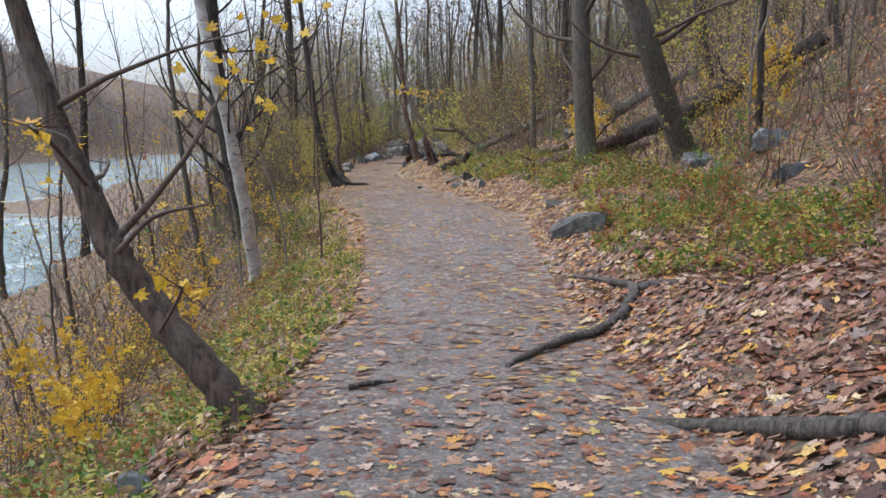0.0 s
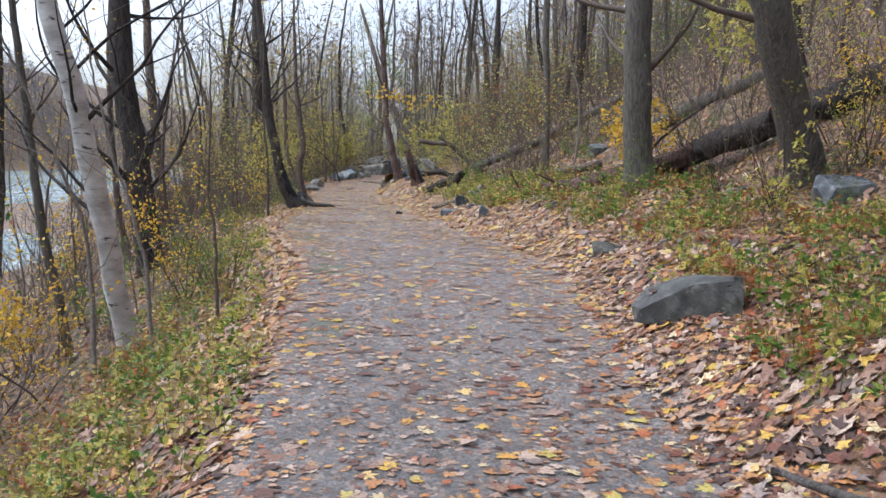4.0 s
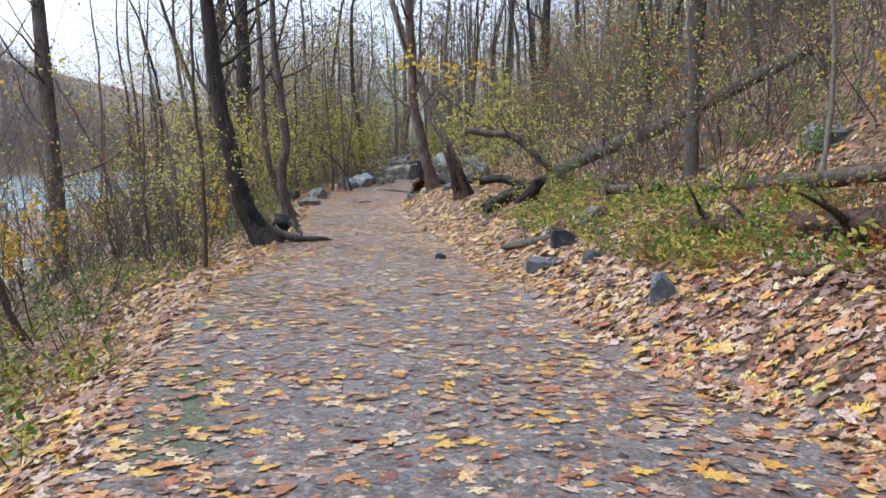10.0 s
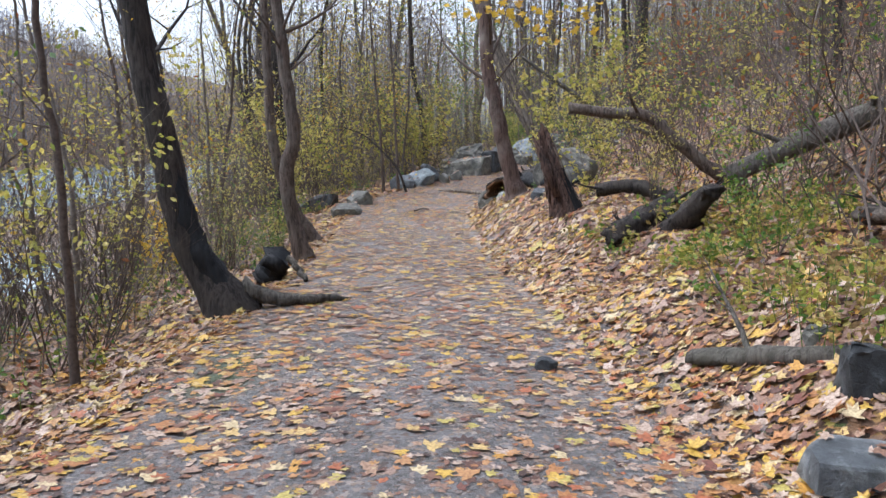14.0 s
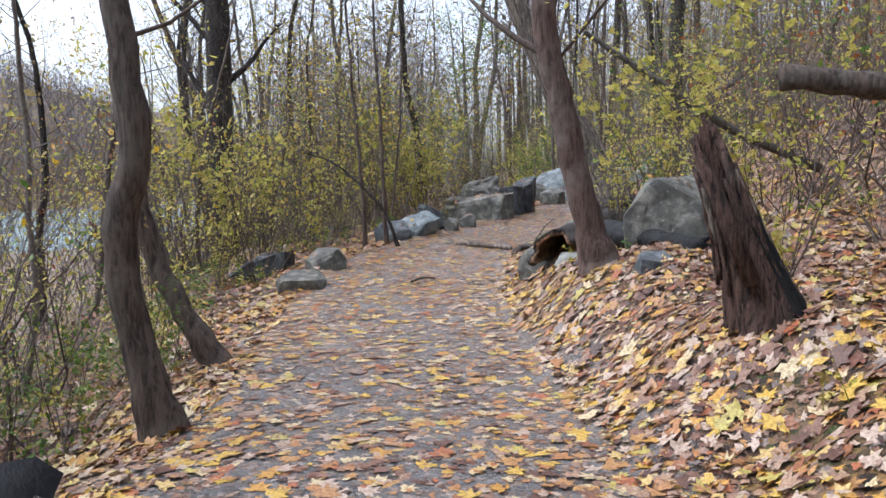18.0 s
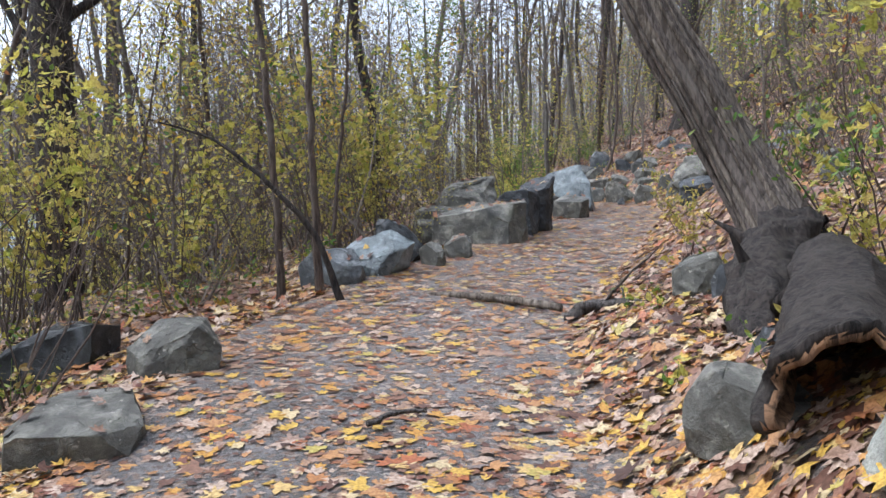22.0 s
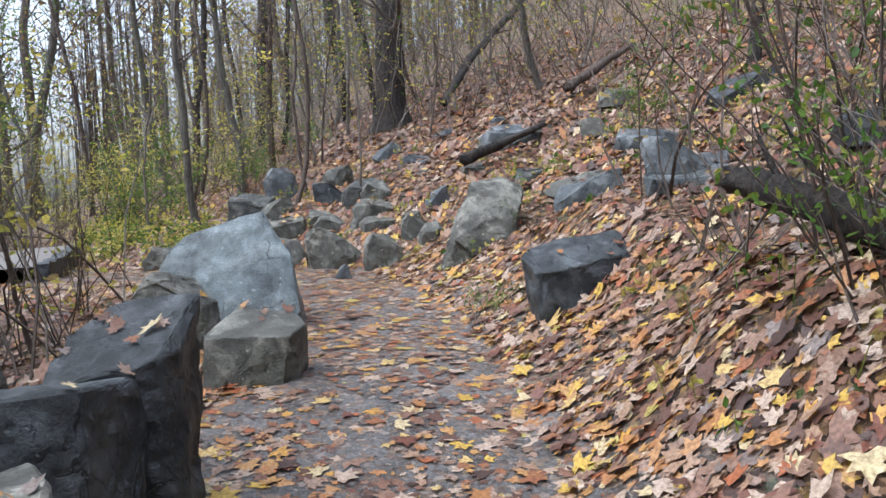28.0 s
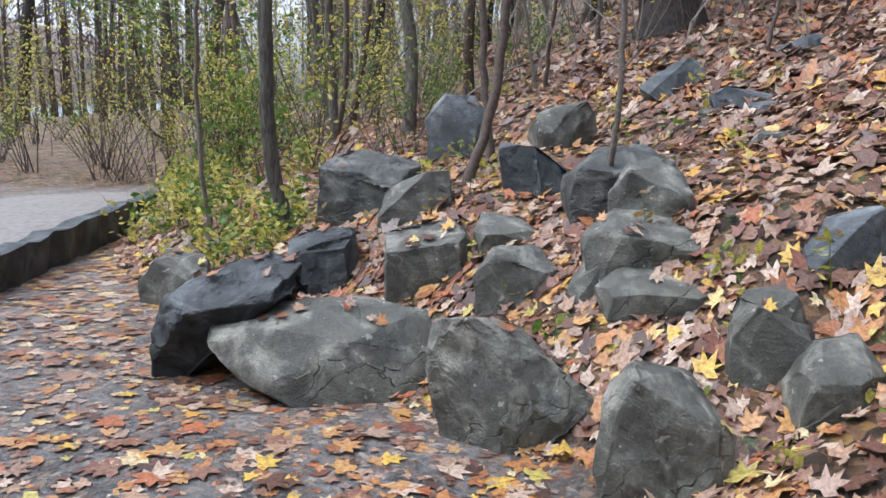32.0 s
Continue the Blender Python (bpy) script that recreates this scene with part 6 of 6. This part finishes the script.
sow("bare", 8, 5, 13, 5, 40, side=-1)
sow("thin", 14, 5, 13, 3, 40, side=-1)
sow("green", 10, -2, 6, 55.5, 64, margin=0.8)
sow("lime", 12, -1.5, 4.5, 57.5, 62, margin=0.6, scale=0.9)
sow("green", 8, -1.0, 4.5, 56.5, 61, margin=0.6, scale=0.9)
# hillside
sow("thin", 40, 3.0, 12, 14, 50, side=1)
sow("mid", 40, 4, 16, 12, 60, side=1)
sow("tall", 16, 7, 26, 14, 80, side=1)
sow("lime", 14, 1.5, 9, 20, 46, side=1)
sow("bare", 16, 2.5, 9, 14, 34, side=1)
sow("lime", 8, 3.5, 11, 10, 22, side=1)
sow("green", 14, 1.8, 6, 11, 34, side=1, scale=0.8)
sow("bare", 24, 2.2, 10, 24, 48, side=1)
sow("rust", 6, 1.6, 4.5, 6, 13, side=1, scale=0.8)
sow("green", 6, 1.6, 4, 7, 14, side=1, scale=0.5)
sow("bare", 4, 3.5, 7, 5, 14, side=1)
sow("gold", 8, 2.5, 7, 10, 34, side=1)
for kind, x, y, s in (("lime", 1.8, 38.7, 1.25), ("lime", 2.4, 39.8, 1.3), ("lime", 1.5, 37.3, 1.0), ("green", 1.9, 40.3, 1.5), ("lime", -4.2, 40.8, 1.2), ("lime", -3.9, 42.6, 1.2), ("lime", -5.0, 41.4, 1.4),
                      ("bare", 3.0, 45.3, 1.0), ("bare", 3.3, 46.2, 0.9), ("bare", 2.9, 44.5, 1.0), ("green", 2.75, 44.9, 0.9), ("green", 3.4, 45.5, 1.6), ("lime", 3.3, 44.3, 1.2), ("lime", 1.9, 31.4, 0.8), ("lime", 1.5, 33.9, 0.9),
                      ("thin", 3.1, 45.0, 0.7), ("mid", 1.84, 55.4, 0.9), ("mid", 3.05, 58.5, 1.1), ("thin", 3.06, 54.45, 1.0), ("thin", 3.27, 54.65, 1.3), ("thin", 3.65, 53.45, 0.6), ("thin", 5.65, 55.5, 0.9), ("mid", 2.2, 59.0, 0.8), ("thin", 1.2, 56.0, 0.9), ("green", 1.6, 56.6, 0.8), ("green", 0.9, 57.6, 0.9),
                      ("lime", 2.0, 57.5, 1.1), ("green", 3.9, 49.3, 0.5), ("green", 2.8, 48.3, 0.45), ("rust", 3.3, 8.6, 0.6), ("rust", 4.1, 10.4, 0.8), ("green", 3.1, 9.9, 0.45), ("green", 3.4, 11.3, 0.5)):
    plant(kind, x, y, s)
for x, y, s in ((-4.4, 40.9, 1.0), (-4.9, 41.9, 1.1), (-3.9, 42.5, 0.9), (-5.4, 40.2, 1.0), (-3.6, 44.3, 0.8), (-2.9, 44.8, 0.7), (1.5, 43.1, 0.5), (1.2, 41.9, 0.5), (1.55, 39.1, 0.9), (1.3, 37.9, 0.8),
                (1.9, 36.9, 0.9), (1.5, 33.8, 0.5), (-1.9, 45.6, 0.8), (-2.6, 47.0, 0.9), (4.6, 15.2, 0.7), (5.2, 13.2, 0.7), (6.4, 20.6, 0.9), (7.4, 22.4, 1.0)):
    plant("maple", x, y, s)
sow("maple", 12, -6.5, -1.2, 43.6, 52, margin=1.0, scale=0.9)
sow("lime", 8, -4.0, -1.0, 43.8, 48, margin=0.9, scale=0.6)
sow("green", 8, -2.5, 1.4, 57, 62, margin=0.4, scale=1.2)
sow("lime", 4, -3.0, 1.4, 58, 64, margin=0.4, scale=1.2)
sow("lime", 7, -6, 2, 60, 70, margin=0.8, scale=1.5)
sow("mid", 3, -16, -3, 58, 84, margin=0.8)
sow("green", 6, -7, 1, 61, 70, margin=0.5, scale=1.4)
for kinds in KINDS.values():
    for first in kinds:
        for o in (*first.children_recursive, first):
            bpy.data.objects.remove(o)


# ---------------- far woods, herbs and fallen leaves ----------------
def far_woods(name, label, xs, ys, count, seed, mats, height=(9, 15), thick=0.16, bits=26, bit=0.55):
    rng = np.random.default_rng(seed)
    x, y = rng.uniform(*xs, count), rng.uniform(*ys, count)
    z = terrain(x, y)[0]
    V, F, S = [], [], []
    for i in range(count):
        h = rng.uniform(*height)
        n = len(V)
        lean = rng.normal(0, 0.4, 2)
        for k in range(3):
            a = k * 2.1
            V.append((x[i] + thick * math.cos(a), y[i] + thick * math.sin(a), z[i] - 0.3))
        V.append((x[i] + lean[0], y[i] + lean[1], z[i] + h))
        F += [(n, n + 1, n + 3), (n + 1, n + 2, n + 3), (n + 2, n, n + 3)]
        S += [0, 0, 0]
        tone = 1 + int(rng.integers(0, len(mats) - 1))
        for k in range(bits):
            u = rng.uniform(0.3, 1.0)
            r = (1.1 - u) * h * 0.26 + 0.3
            c = np.array((x[i] + lean[0] * u, y[i] + lean[1] * u, z[i] + h * u)) + rng.normal(0, 1, 3) * (r, r, 0.5)
            a, b = rng.normal(0, bit, 3), rng.normal(0, bit, 3)
            n = len(V)
            V += [tuple(c), tuple(c + a), tuple(c + b * 0.45)]
            F.append((n, n + 1, n + 2))
            S.append(tone)
    return tagged(new(name, mesh_of(name, V, F, mats, slots=S)), label, "woods", kind="stuff")


# Distance haze is mixed into both twig colours: paler, greyer, slightly purple.
M_FAR_HAZED_BROWN = plain_noise("far_bare_hazed_twigs", (0.135, 0.118, 0.122), (0.24, 0.213, 0.217), 0.5, 0.9, 0)
M_FAR_HAZED_GREY = plain_noise("far_grey_hazed_twigs", (0.175, 0.162, 0.17), (0.285, 0.268, 0.278), 0.5, 0.9, 0)
M_FAR_OCHRE = plain_noise("far_ochre_leaves", (0.22, 0.15, 0.07), (0.33, 0.24, 0.12), 0.5, 0.9, 0)
far_woods("far_woods", "bare brown woods on the far river bank", (-215, -131), (-30, 420), 2600, 3, [M_FAR_HAZED_BROWN, M_FAR_HAZED_BROWN, M_FAR_HAZED_GREY, M_FAR_HAZED_GREY, M_FAR_OCHRE])
far_woods("far_woods", "bare woods up the hillside", (14, 75), (-10, 150), 900, 4, [M_BARK_BROWN, M_FAR_HAZED_BROWN, M_FAR_HAZED_BROWN, M_LEAF_OCHRE], (9, 15), 0.09, 60, 0.3)
far_woods("far_woods", "bare woods beyond the path's bend", (9, 50), (84, 150), 220, 5, [M_FAR_HAZED_GREY, M_FAR_HAZED_GREY, M_LEAF_LIME, M_FAR_OCHRE], (9, 16), 0.09, 60, 0.3)
far_woods("far_woods", "hazy bare treetops beyond the thicket", (-18, -5), (80, 125), 130, 6, [M_BARK_BROWN, M_FAR_HAZED_BROWN, M_FAR_HAZED_GREY, M_FAR_OCHRE], (11, 18), 0.1, 110, 0.24)
far_woods("far_woods", "bare treetops above the bend of the path", (0.5, 6), (78, 115), 46, 8, [M_BARK_BROWN, M_FAR_HAZED_BROWN, M_FAR_HAZED_GREY, M_FAR_OCHRE], (11, 17), 0.1, 100, 0.24)
far_woods("far_woods", "thin hazy trees where the path bends", (-5, 5), (90, 125), 24, 7, [M_FAR_HAZED_GREY, M_FAR_HAZED_GREY, M_FAR_OCHRE, M_LEAF_LIME], (8, 13), 0.09, 90, 0.22)


def thicket(name, label, x0, x1, y0, y1, count, seed, height, mats, leaf_mats, leaf_n, forks=1, step=0.4):
    """Countless thin stems with side twigs, and small leaves among them."""
    rng = random.Random(seed)
    V, F, tips = [], [], []
    for _ in range(count):
        x, y = rng.uniform(x0, x1), rng.uniform(y0, y1)
        if not clear(x, y, 1.0):
            continue
        z, marks = ground_z(x, y), (len(V), len(F), len(tips))
        grow(rng, (x, y, z - 0.05), (rng.gauss(0, 0.4), rng.gauss(0, 0.4), 1), rng.uniform(*height), rng.uniform(0.005, 0.016), V, F, tips, forks, 3, 0.42, 0.09, 0.8, step)
        if not all(clear(a, b, 0.9) for a, b, _ in tips[marks[2]:]):
            del V[marks[0]:], F[marks[1]:], tips[marks[2]:]
    tagged(new(name, mesh_of(name, V, F, mats)), label, "thicket", kind="stuff")
    at, slots = [], []
    for _ in range(leaf_n * 2):
        a, b, c = tips[rng.randrange(len(tips))]
        patch = noise.noise((a * 0.55, b * 0.55, c * 0.5 + seed))
        if clear(a, b, 0.9) and rng.random() < 0.05 + 2.2 * max(patch, 0):
            at.append((a + rng.gauss(0, 0.12), b + rng.gauss(0, 0.12), c + rng.gauss(0, 0.12)))
            tone = noise.noise((a * 0.4, b * 0.4, seed + 7.5)) * 1.2 + 0.5 + rng.gauss(0, 0.22)
            slots.append(min(max(int(tone * len(leaf_mats)), 0), len(leaf_mats) - 1))
    me = leaves(name + "_leaves", at, [rng.uniform(0.05, 0.125) for _ in at], leaf_mats, slots, OVAL, False, seed)
    tagged(new(name + "_leaves", me), "small yellow-green leaves scattered through the thicket", "leaves", kind="stuff")


thicket("thicket", "dense thicket of thin brown stems", -10, 1.5, 43.5, 56, 600, 11, (1.6, 5.0), M_TWIG, [M_LEAF_LIME, M_LEAF_OCHRE, M_LEAF_GREEN, M_LEAF_YELLOW], 24000)
thicket("thicket", "dense brushwood on the hillside", 2.8, 14, 27, 48, 1500, 12, (1.0, 3.6), M_TWIG, [M_LEAF_GREEN, M_LEAF_GREEN, M_LEAF_LIME, M_LEAF_OCHRE, M_LEAF_RUST], 20000)
thicket("thicket", "sparse brushwood high on the slope", 5.2, 17, 10, 27, 620, 18, (1.0, 3.4), M_TWIG, [M_LEAF_GREEN, M_LEAF_OCHRE, M_LEAF_LIME], 9000)
thicket("thicket", "brushwood on the river bank", -9, -3.6, 10, 44, 560, 13, (1.2, 3.6), M_TWIG, [M_LEAF_OCHRE, M_LEAF_RUST, M_LEAF_GREEN, M_LEAF_YELLOW], 6000)
thicket("thicket", "dense thicket of stems beyond the bend", 1.5, 13, 57, 80, 360, 14, (2.5, 6.5), M_TWIG_GREY, [M_LEAF_OCHRE, M_LEAF_LIME, M_LEAF_GREEN], 26000)

thicket("thicket", "tall tangle of fine bare twigs beyond the boulders", -12, -2.0, 46, 70, 130, 15, (6.5, 12.0), M_TWIG_GREY, [M_LEAF_YELLOW, M_LEAF_OCHRE, M_LEAF_LIME], 26000, 2, 0.8)
thicket("thicket", "tall tangled stems behind the row of boulders", -6, 0.2, 44.5, 51.5, 210, 19, (3.5, 8.0), M_TWIG_GREY, [M_LEAF_LIME, M_LEAF_OCHRE, M_LEAF_GREEN, M_LEAF_YELLOW], 5000, 2, 0.6)
thicket("thicket", "brushwood under the hillside trees", 6, 22, 50, 84, 620, 16, (1.2, 4.0), M_TWIG, [M_LEAF_OCHRE, M_LEAF_GREEN, M_LEAF_LIME], 22000)
thicket("thicket", "tall fine twigs over the river bank", -15, -5, 18, 44, 60, 17, (4.5, 8.0), M_TWIG, [M_LEAF_YELLOW, M_LEAF_OCHRE], 2500, 2, 0.8)

LIT = np.random.default_rng(21)


def litter(name, label, count, xs, ys, keep, size, weights, shape, seed, tilt=0.22):
    """Fallen leaves on the ground: keep(x, y) is the share that stays there; weights(x, y) the shares of tan, brown and yellow."""
    x, y = LIT.uniform(*xs, count), LIT.uniform(*ys, count)
    stay = LIT.random(count) < keep(x, y)
    x, y = x[stay], y[stay]
    z = terrain(x, y)[0] + LIT.uniform(0.0, 0.03 if tilt > 0.15 else 0.004, len(x))
    e = 0.05
    slope = ((terrain(x + e, y)[0] - terrain(x - e, y)[0]) / (2 * e), (terrain(x, y + e)[0] - terrain(x, y - e)[0]) / (2 * e))
    w = weights(x, y)
    pick = LIT.random(len(x))
    slots = np.where(pick < w[0], 0, np.where(pick < w[0] + w[1], 1, 2))
    s = size * np.clip(LIT.lognormal(-0.08, 0.36, len(x)), 0.4, 1.55)
    me = leaves(name, np.stack([x, y, z], -1), s, [M_LITTER_TAN, M_LITTER_BROWN, M_LITTER_YELLOW], slots, shape, True, seed, tilt, 0.3 if tilt > 0.15 else 0.07, slope)
    return tagged(new(name, me), label, "fallen leaves", kind="stuff")


def drift(x, y):
    """Patches: leaves gather here and are trodden away there."""
    return 0.5 + 0.5 * np.sin(x * 1.9 + 1.3 * np.sin(y * 0.9)) * np.sin(y * 1.3 + 0.7 * x)


def beside(x, y):
    return np.maximum(np.interp(y, LEFT_Y, LEFT_X) - x, 0), np.maximum(x - np.interp(y, RIGHT_Y, RIGHT_X), 0)


def path_share(x, y):
    """How thickly whole leaves lie: sparse on the first trodden stretch, thick later and at the edges."""
    dl, dr = beside(x, y)
    on = (dl + dr) <= 0
    inner = np.minimum(x - np.interp(y, LEFT_Y, LEFT_X), np.interp(y, RIGHT_Y, RIGHT_X) - x)
    trod = 1 - np.interp(y, [0, 16, 26, 60], [0.45, 0.5, 0.24, 0.15]) * np.clip(inner / 0.8, 0, 1)
    late = np.interp(y, [0, 12, 18, 24, 30, 40, 60], [0.62, 0.56, 0.65, 0.85, 1.0, 1.0, 1.0]) * trod
    return np.where(on, late * (0.45 + 0.55 * drift(x, y)), 1.0) * np.exp(-np.maximum(dl - 0.9, 0) * 0.8)


def tones(x, y):
    late = np.interp(y, [0, 9, 17, 24, 30, 38, 42, 60], [0.27, 0.42, 0.56, 0.54, 0.5, 0.5, 0.54, 0.5])
    gold = np.interp(y, [0, 9, 17, 24, 30, 38, 42, 60], [0.08, 0.15, 0.24, 0.32, 0.35, 0.32, 0.18, 0.13])
    dl, dr = beside(x, y)
    # The dl term browns river-side leaves, standing in for shade and brush there.
    dark = np.clip(dr * 0.35, 0, 0.42) * np.interp(y, [6, 12, 24, 28, 38, 44], [1.7, 0.95, 0.75, 0.75, 0.9, 1.1]) + np.clip((dl - 0.4) * 0.5, 0, 0.5)
    dark = np.minimum(dark + np.clip((dr - 3) * 0.1, 0, 0.2), 0.7)
    late, gold = late * (1 - dark), gold * (1 - dark)
    return late, 1 - late - gold


def off_path(x, y):
    return np.where(sum(beside(x, y)) > 0.1, path_share(x, y), 0)


litter("fallen_leaves", "wet fallen maple leaves, yellow tan and brown", 84000, (-3.4, 3.6), (1.5, 60), path_share, 0.115, tones, MAPLE, 22, 0.05)
litter("fallen_leaves", "wet fallen leaves lying thick beside the path", 84000, (-4.6, 5.2), (1.5, 60), off_path, 0.108, tones, MAPLE, 25, 0.17)
litter("fallen_leaves", "smaller leaves crumpled among the larger ones", 100000, (-4.6, 5.2), (1.5, 60), off_path, 0.074, tones, STAR, 26, 0.25)
litter("fallen_leaves", "small brown leaf scraps trodden into the path", 150000, (-4.0, 4.5), (1.5, 60), lambda x, y: np.where(sum(beside(x, y)) > 0.3, 0, 0.35 + 0.65 * path_share(x, y)), 0.064, lambda x, y: (0.5, 0.45), STAR, 23, 0.04)
litter("fallen_leaves", "fallen leaves over the wooded slopes", 60000, (-9, 16), (2, 44), lambda x, y: np.where((x > 4.9) | (x < -4.2), 1.0, 0.0) * np.where(x < -4.2, 0.5, 1.0), 0.12, tones, OVAL, 24, 0.3)
litter("fallen_leaves", "fallen leaves lying thick on the rocky slope", 66000, (4.6, 15), (43, 66), lambda x, y: np.where(x < 10, 1.0, 0.6), 0.12, tones, STAR, 27, 0.28)
at = np.array([q for q, _ in ROCK_TOPS]) + (0, 0, 0.012)
way = np.array([n for _, n in ROCK_TOPS])
rock_leaves = leaves("leaves_on_rocks", at, 0.085 * np.clip(LIT.lognormal(0, 0.25, len(at)), 0.5, 1.4), [M_LITTER_TAN, M_LITTER_BROWN, M_LITTER_YELLOW], LIT.choice(3, len(at), p=[0.3, 0.55, 0.15]), MAPLE, True, 41, 0.2, 0.2, (-way[:, 0] / way[:, 2], -way[:, 1] / way[:, 2]))
tagged(new("leaves_on_rocks", rock_leaves), "wet brown and yellow leaves lying on the boulders", "fallen leaves", kind="stuff")


def herbs(name, label, count, place, height, mats, seed, per=9, size=0.06):
    """Low plants: short stems with leaves round them, too many to count."""
    rng = random.Random(seed)
    V, F, at, sl = [], [], [], []
    made = 0
    while made < count:
        x, y = place(rng)
        if not clear(x, y, 0.12) or noise.noise((x * 0.9, y * 0.9, seed)) < rng.uniform(-0.25, 0.15):
            continue
        made += 1
        z = ground_z(x, y)
        h = height * rng.uniform(0.4, 1.25)
        tip = (x + rng.gauss(0, 0.25 * h), y + rng.gauss(0, 0.25 * h), z + h)
        tube(V, F, [(x, y, z - 0.02), tip], [0.004, 0.0015], 3, cap=False)
        tone = rng.randrange(len(mats))
        for _ in range(per):
            u = rng.uniform(0.25, 1.05)
            at.append((x + (tip[0] - x) * u + rng.gauss(0, 0.04), y + (tip[1] - y) * u + rng.gauss(0, 0.04), z + h * u + rng.gauss(0, 0.02)))
            sl.append(tone)
    me = leaves(name, at, [size * rng.uniform(0.55, 1.3) for _ in at], mats, sl, OVAL, False, seed, 0.3)
    leaf_ob = tagged(new(name, me), label, "plants", kind="stuff")
    part_mesh("plant_stems", mesh_of("plant_stems", V, F, M_LEAF_GREEN), leaf_ob)
    return leaf_ob


def left_band(y0, y1, d0, d1):
    def place(rng):
        y = rng.uniform(y0, y1)
        return float(np.interp(y, LEFT_Y, LEFT_X)) - rng.uniform(d0, d1) ** 1.0, y
    return place


def right_band(y0, y1, d0, d1):
    def place(rng):
        y = rng.uniform(y0, y1)
        return float(np.interp(y, RIGHT_Y, RIGHT_X)) + rng.uniform(d0, d1), y
    return place


herbs("green_herbs", "low green plants on the river-side path edge", 1000, left_band(2, 13, 0.15, 2.2), 0.22, [M_LEAF_GREEN, M_LEAF_LIME, M_LEAF_OCHRE], 31, 7, 0.075)
herbs("green_herbs", "green plants in the leaves of the river bank", 560, left_band(12, 22, 0.45, 2.4), 0.27, [M_LEAF_GREEN, M_LEAF_LIME, M_LEAF_OCHRE], 38, 8, 0.08)
herbs("green_herbs", "sparse green plants along the outer path edge", 620, left_band(20, 44, 0.9, 2.8), 0.27, [M_LEAF_GREEN, M_LEAF_LIME, M_LEAF_OCHRE], 32, 8, 0.075)
herbs("green_herbs", "green plants at the foot of the slope", 820, right_band(7, 14, 0.8, 3.2), 0.28, [M_LEAF_GREEN, M_LEAF_LIME, M_LEAF_GREEN, M_LEAF_OCHRE, M_LEAF_RUST], 33, 8, 0.085)
herbs("green_herbs", "green plants below the dark rotting log", 760, right_band(13, 24, 1.1, 2.8), 0.33, [M_LEAF_GREEN, M_LEAF_LIME, M_LEAF_GREEN, M_LEAF_OCHRE, M_LEAF_RUST], 39, 8, 0.085)
herbs("green_herbs", "green plants around fallen logs", 800, right_band(22, 32, 1.0, 3.0), 0.3, [M_LEAF_GREEN, M_LEAF_LIME, M_LEAF_OCHRE], 34, 9, 0.08)
herbs("green_herbs", "scattered green plants on the leafy slope", 420, right_band(36, 58, 0.5, 4.5), 0.2, [M_LEAF_GREEN, M_LEAF_LIME, M_LEAF_OCHRE], 35, 7, 0.08)
herbs("green_herbs", "tall weeds down the river bank", 1000, left_band(3, 16, 1.2, 4.8), 0.36, [M_LEAF_GREEN, M_LEAF_LIME, M_LEAF_OCHRE, M_LEAF_RUST], 40, 8, 0.09)
herbs("green_herbs", "green weeds at the foot of the low stone wall", 320, lambda r: (r.uniform(0.25, 2.0), r.uniform(54.8, 60)), 0.4, [M_LEAF_GREEN, M_LEAF_LIME], 42, 9, 0.09)
herbs("withered_plants", "withered brown and yellow plants down the bank", 1100, left_band(2, 30, 1.6, 6.5), 0.24, [M_LEAF_OCHRE, M_LEAF_RUST, M_LEAF_GREEN, M_LEAF_YELLOW], 36)
herbs("withered_plants", "withered plants and seedlings on the slope", 900, right_band(5, 34, 2.2, 7), 0.35, [M_LEAF_OCHRE, M_LEAF_RUST, M_LEAF_GREEN], 37)
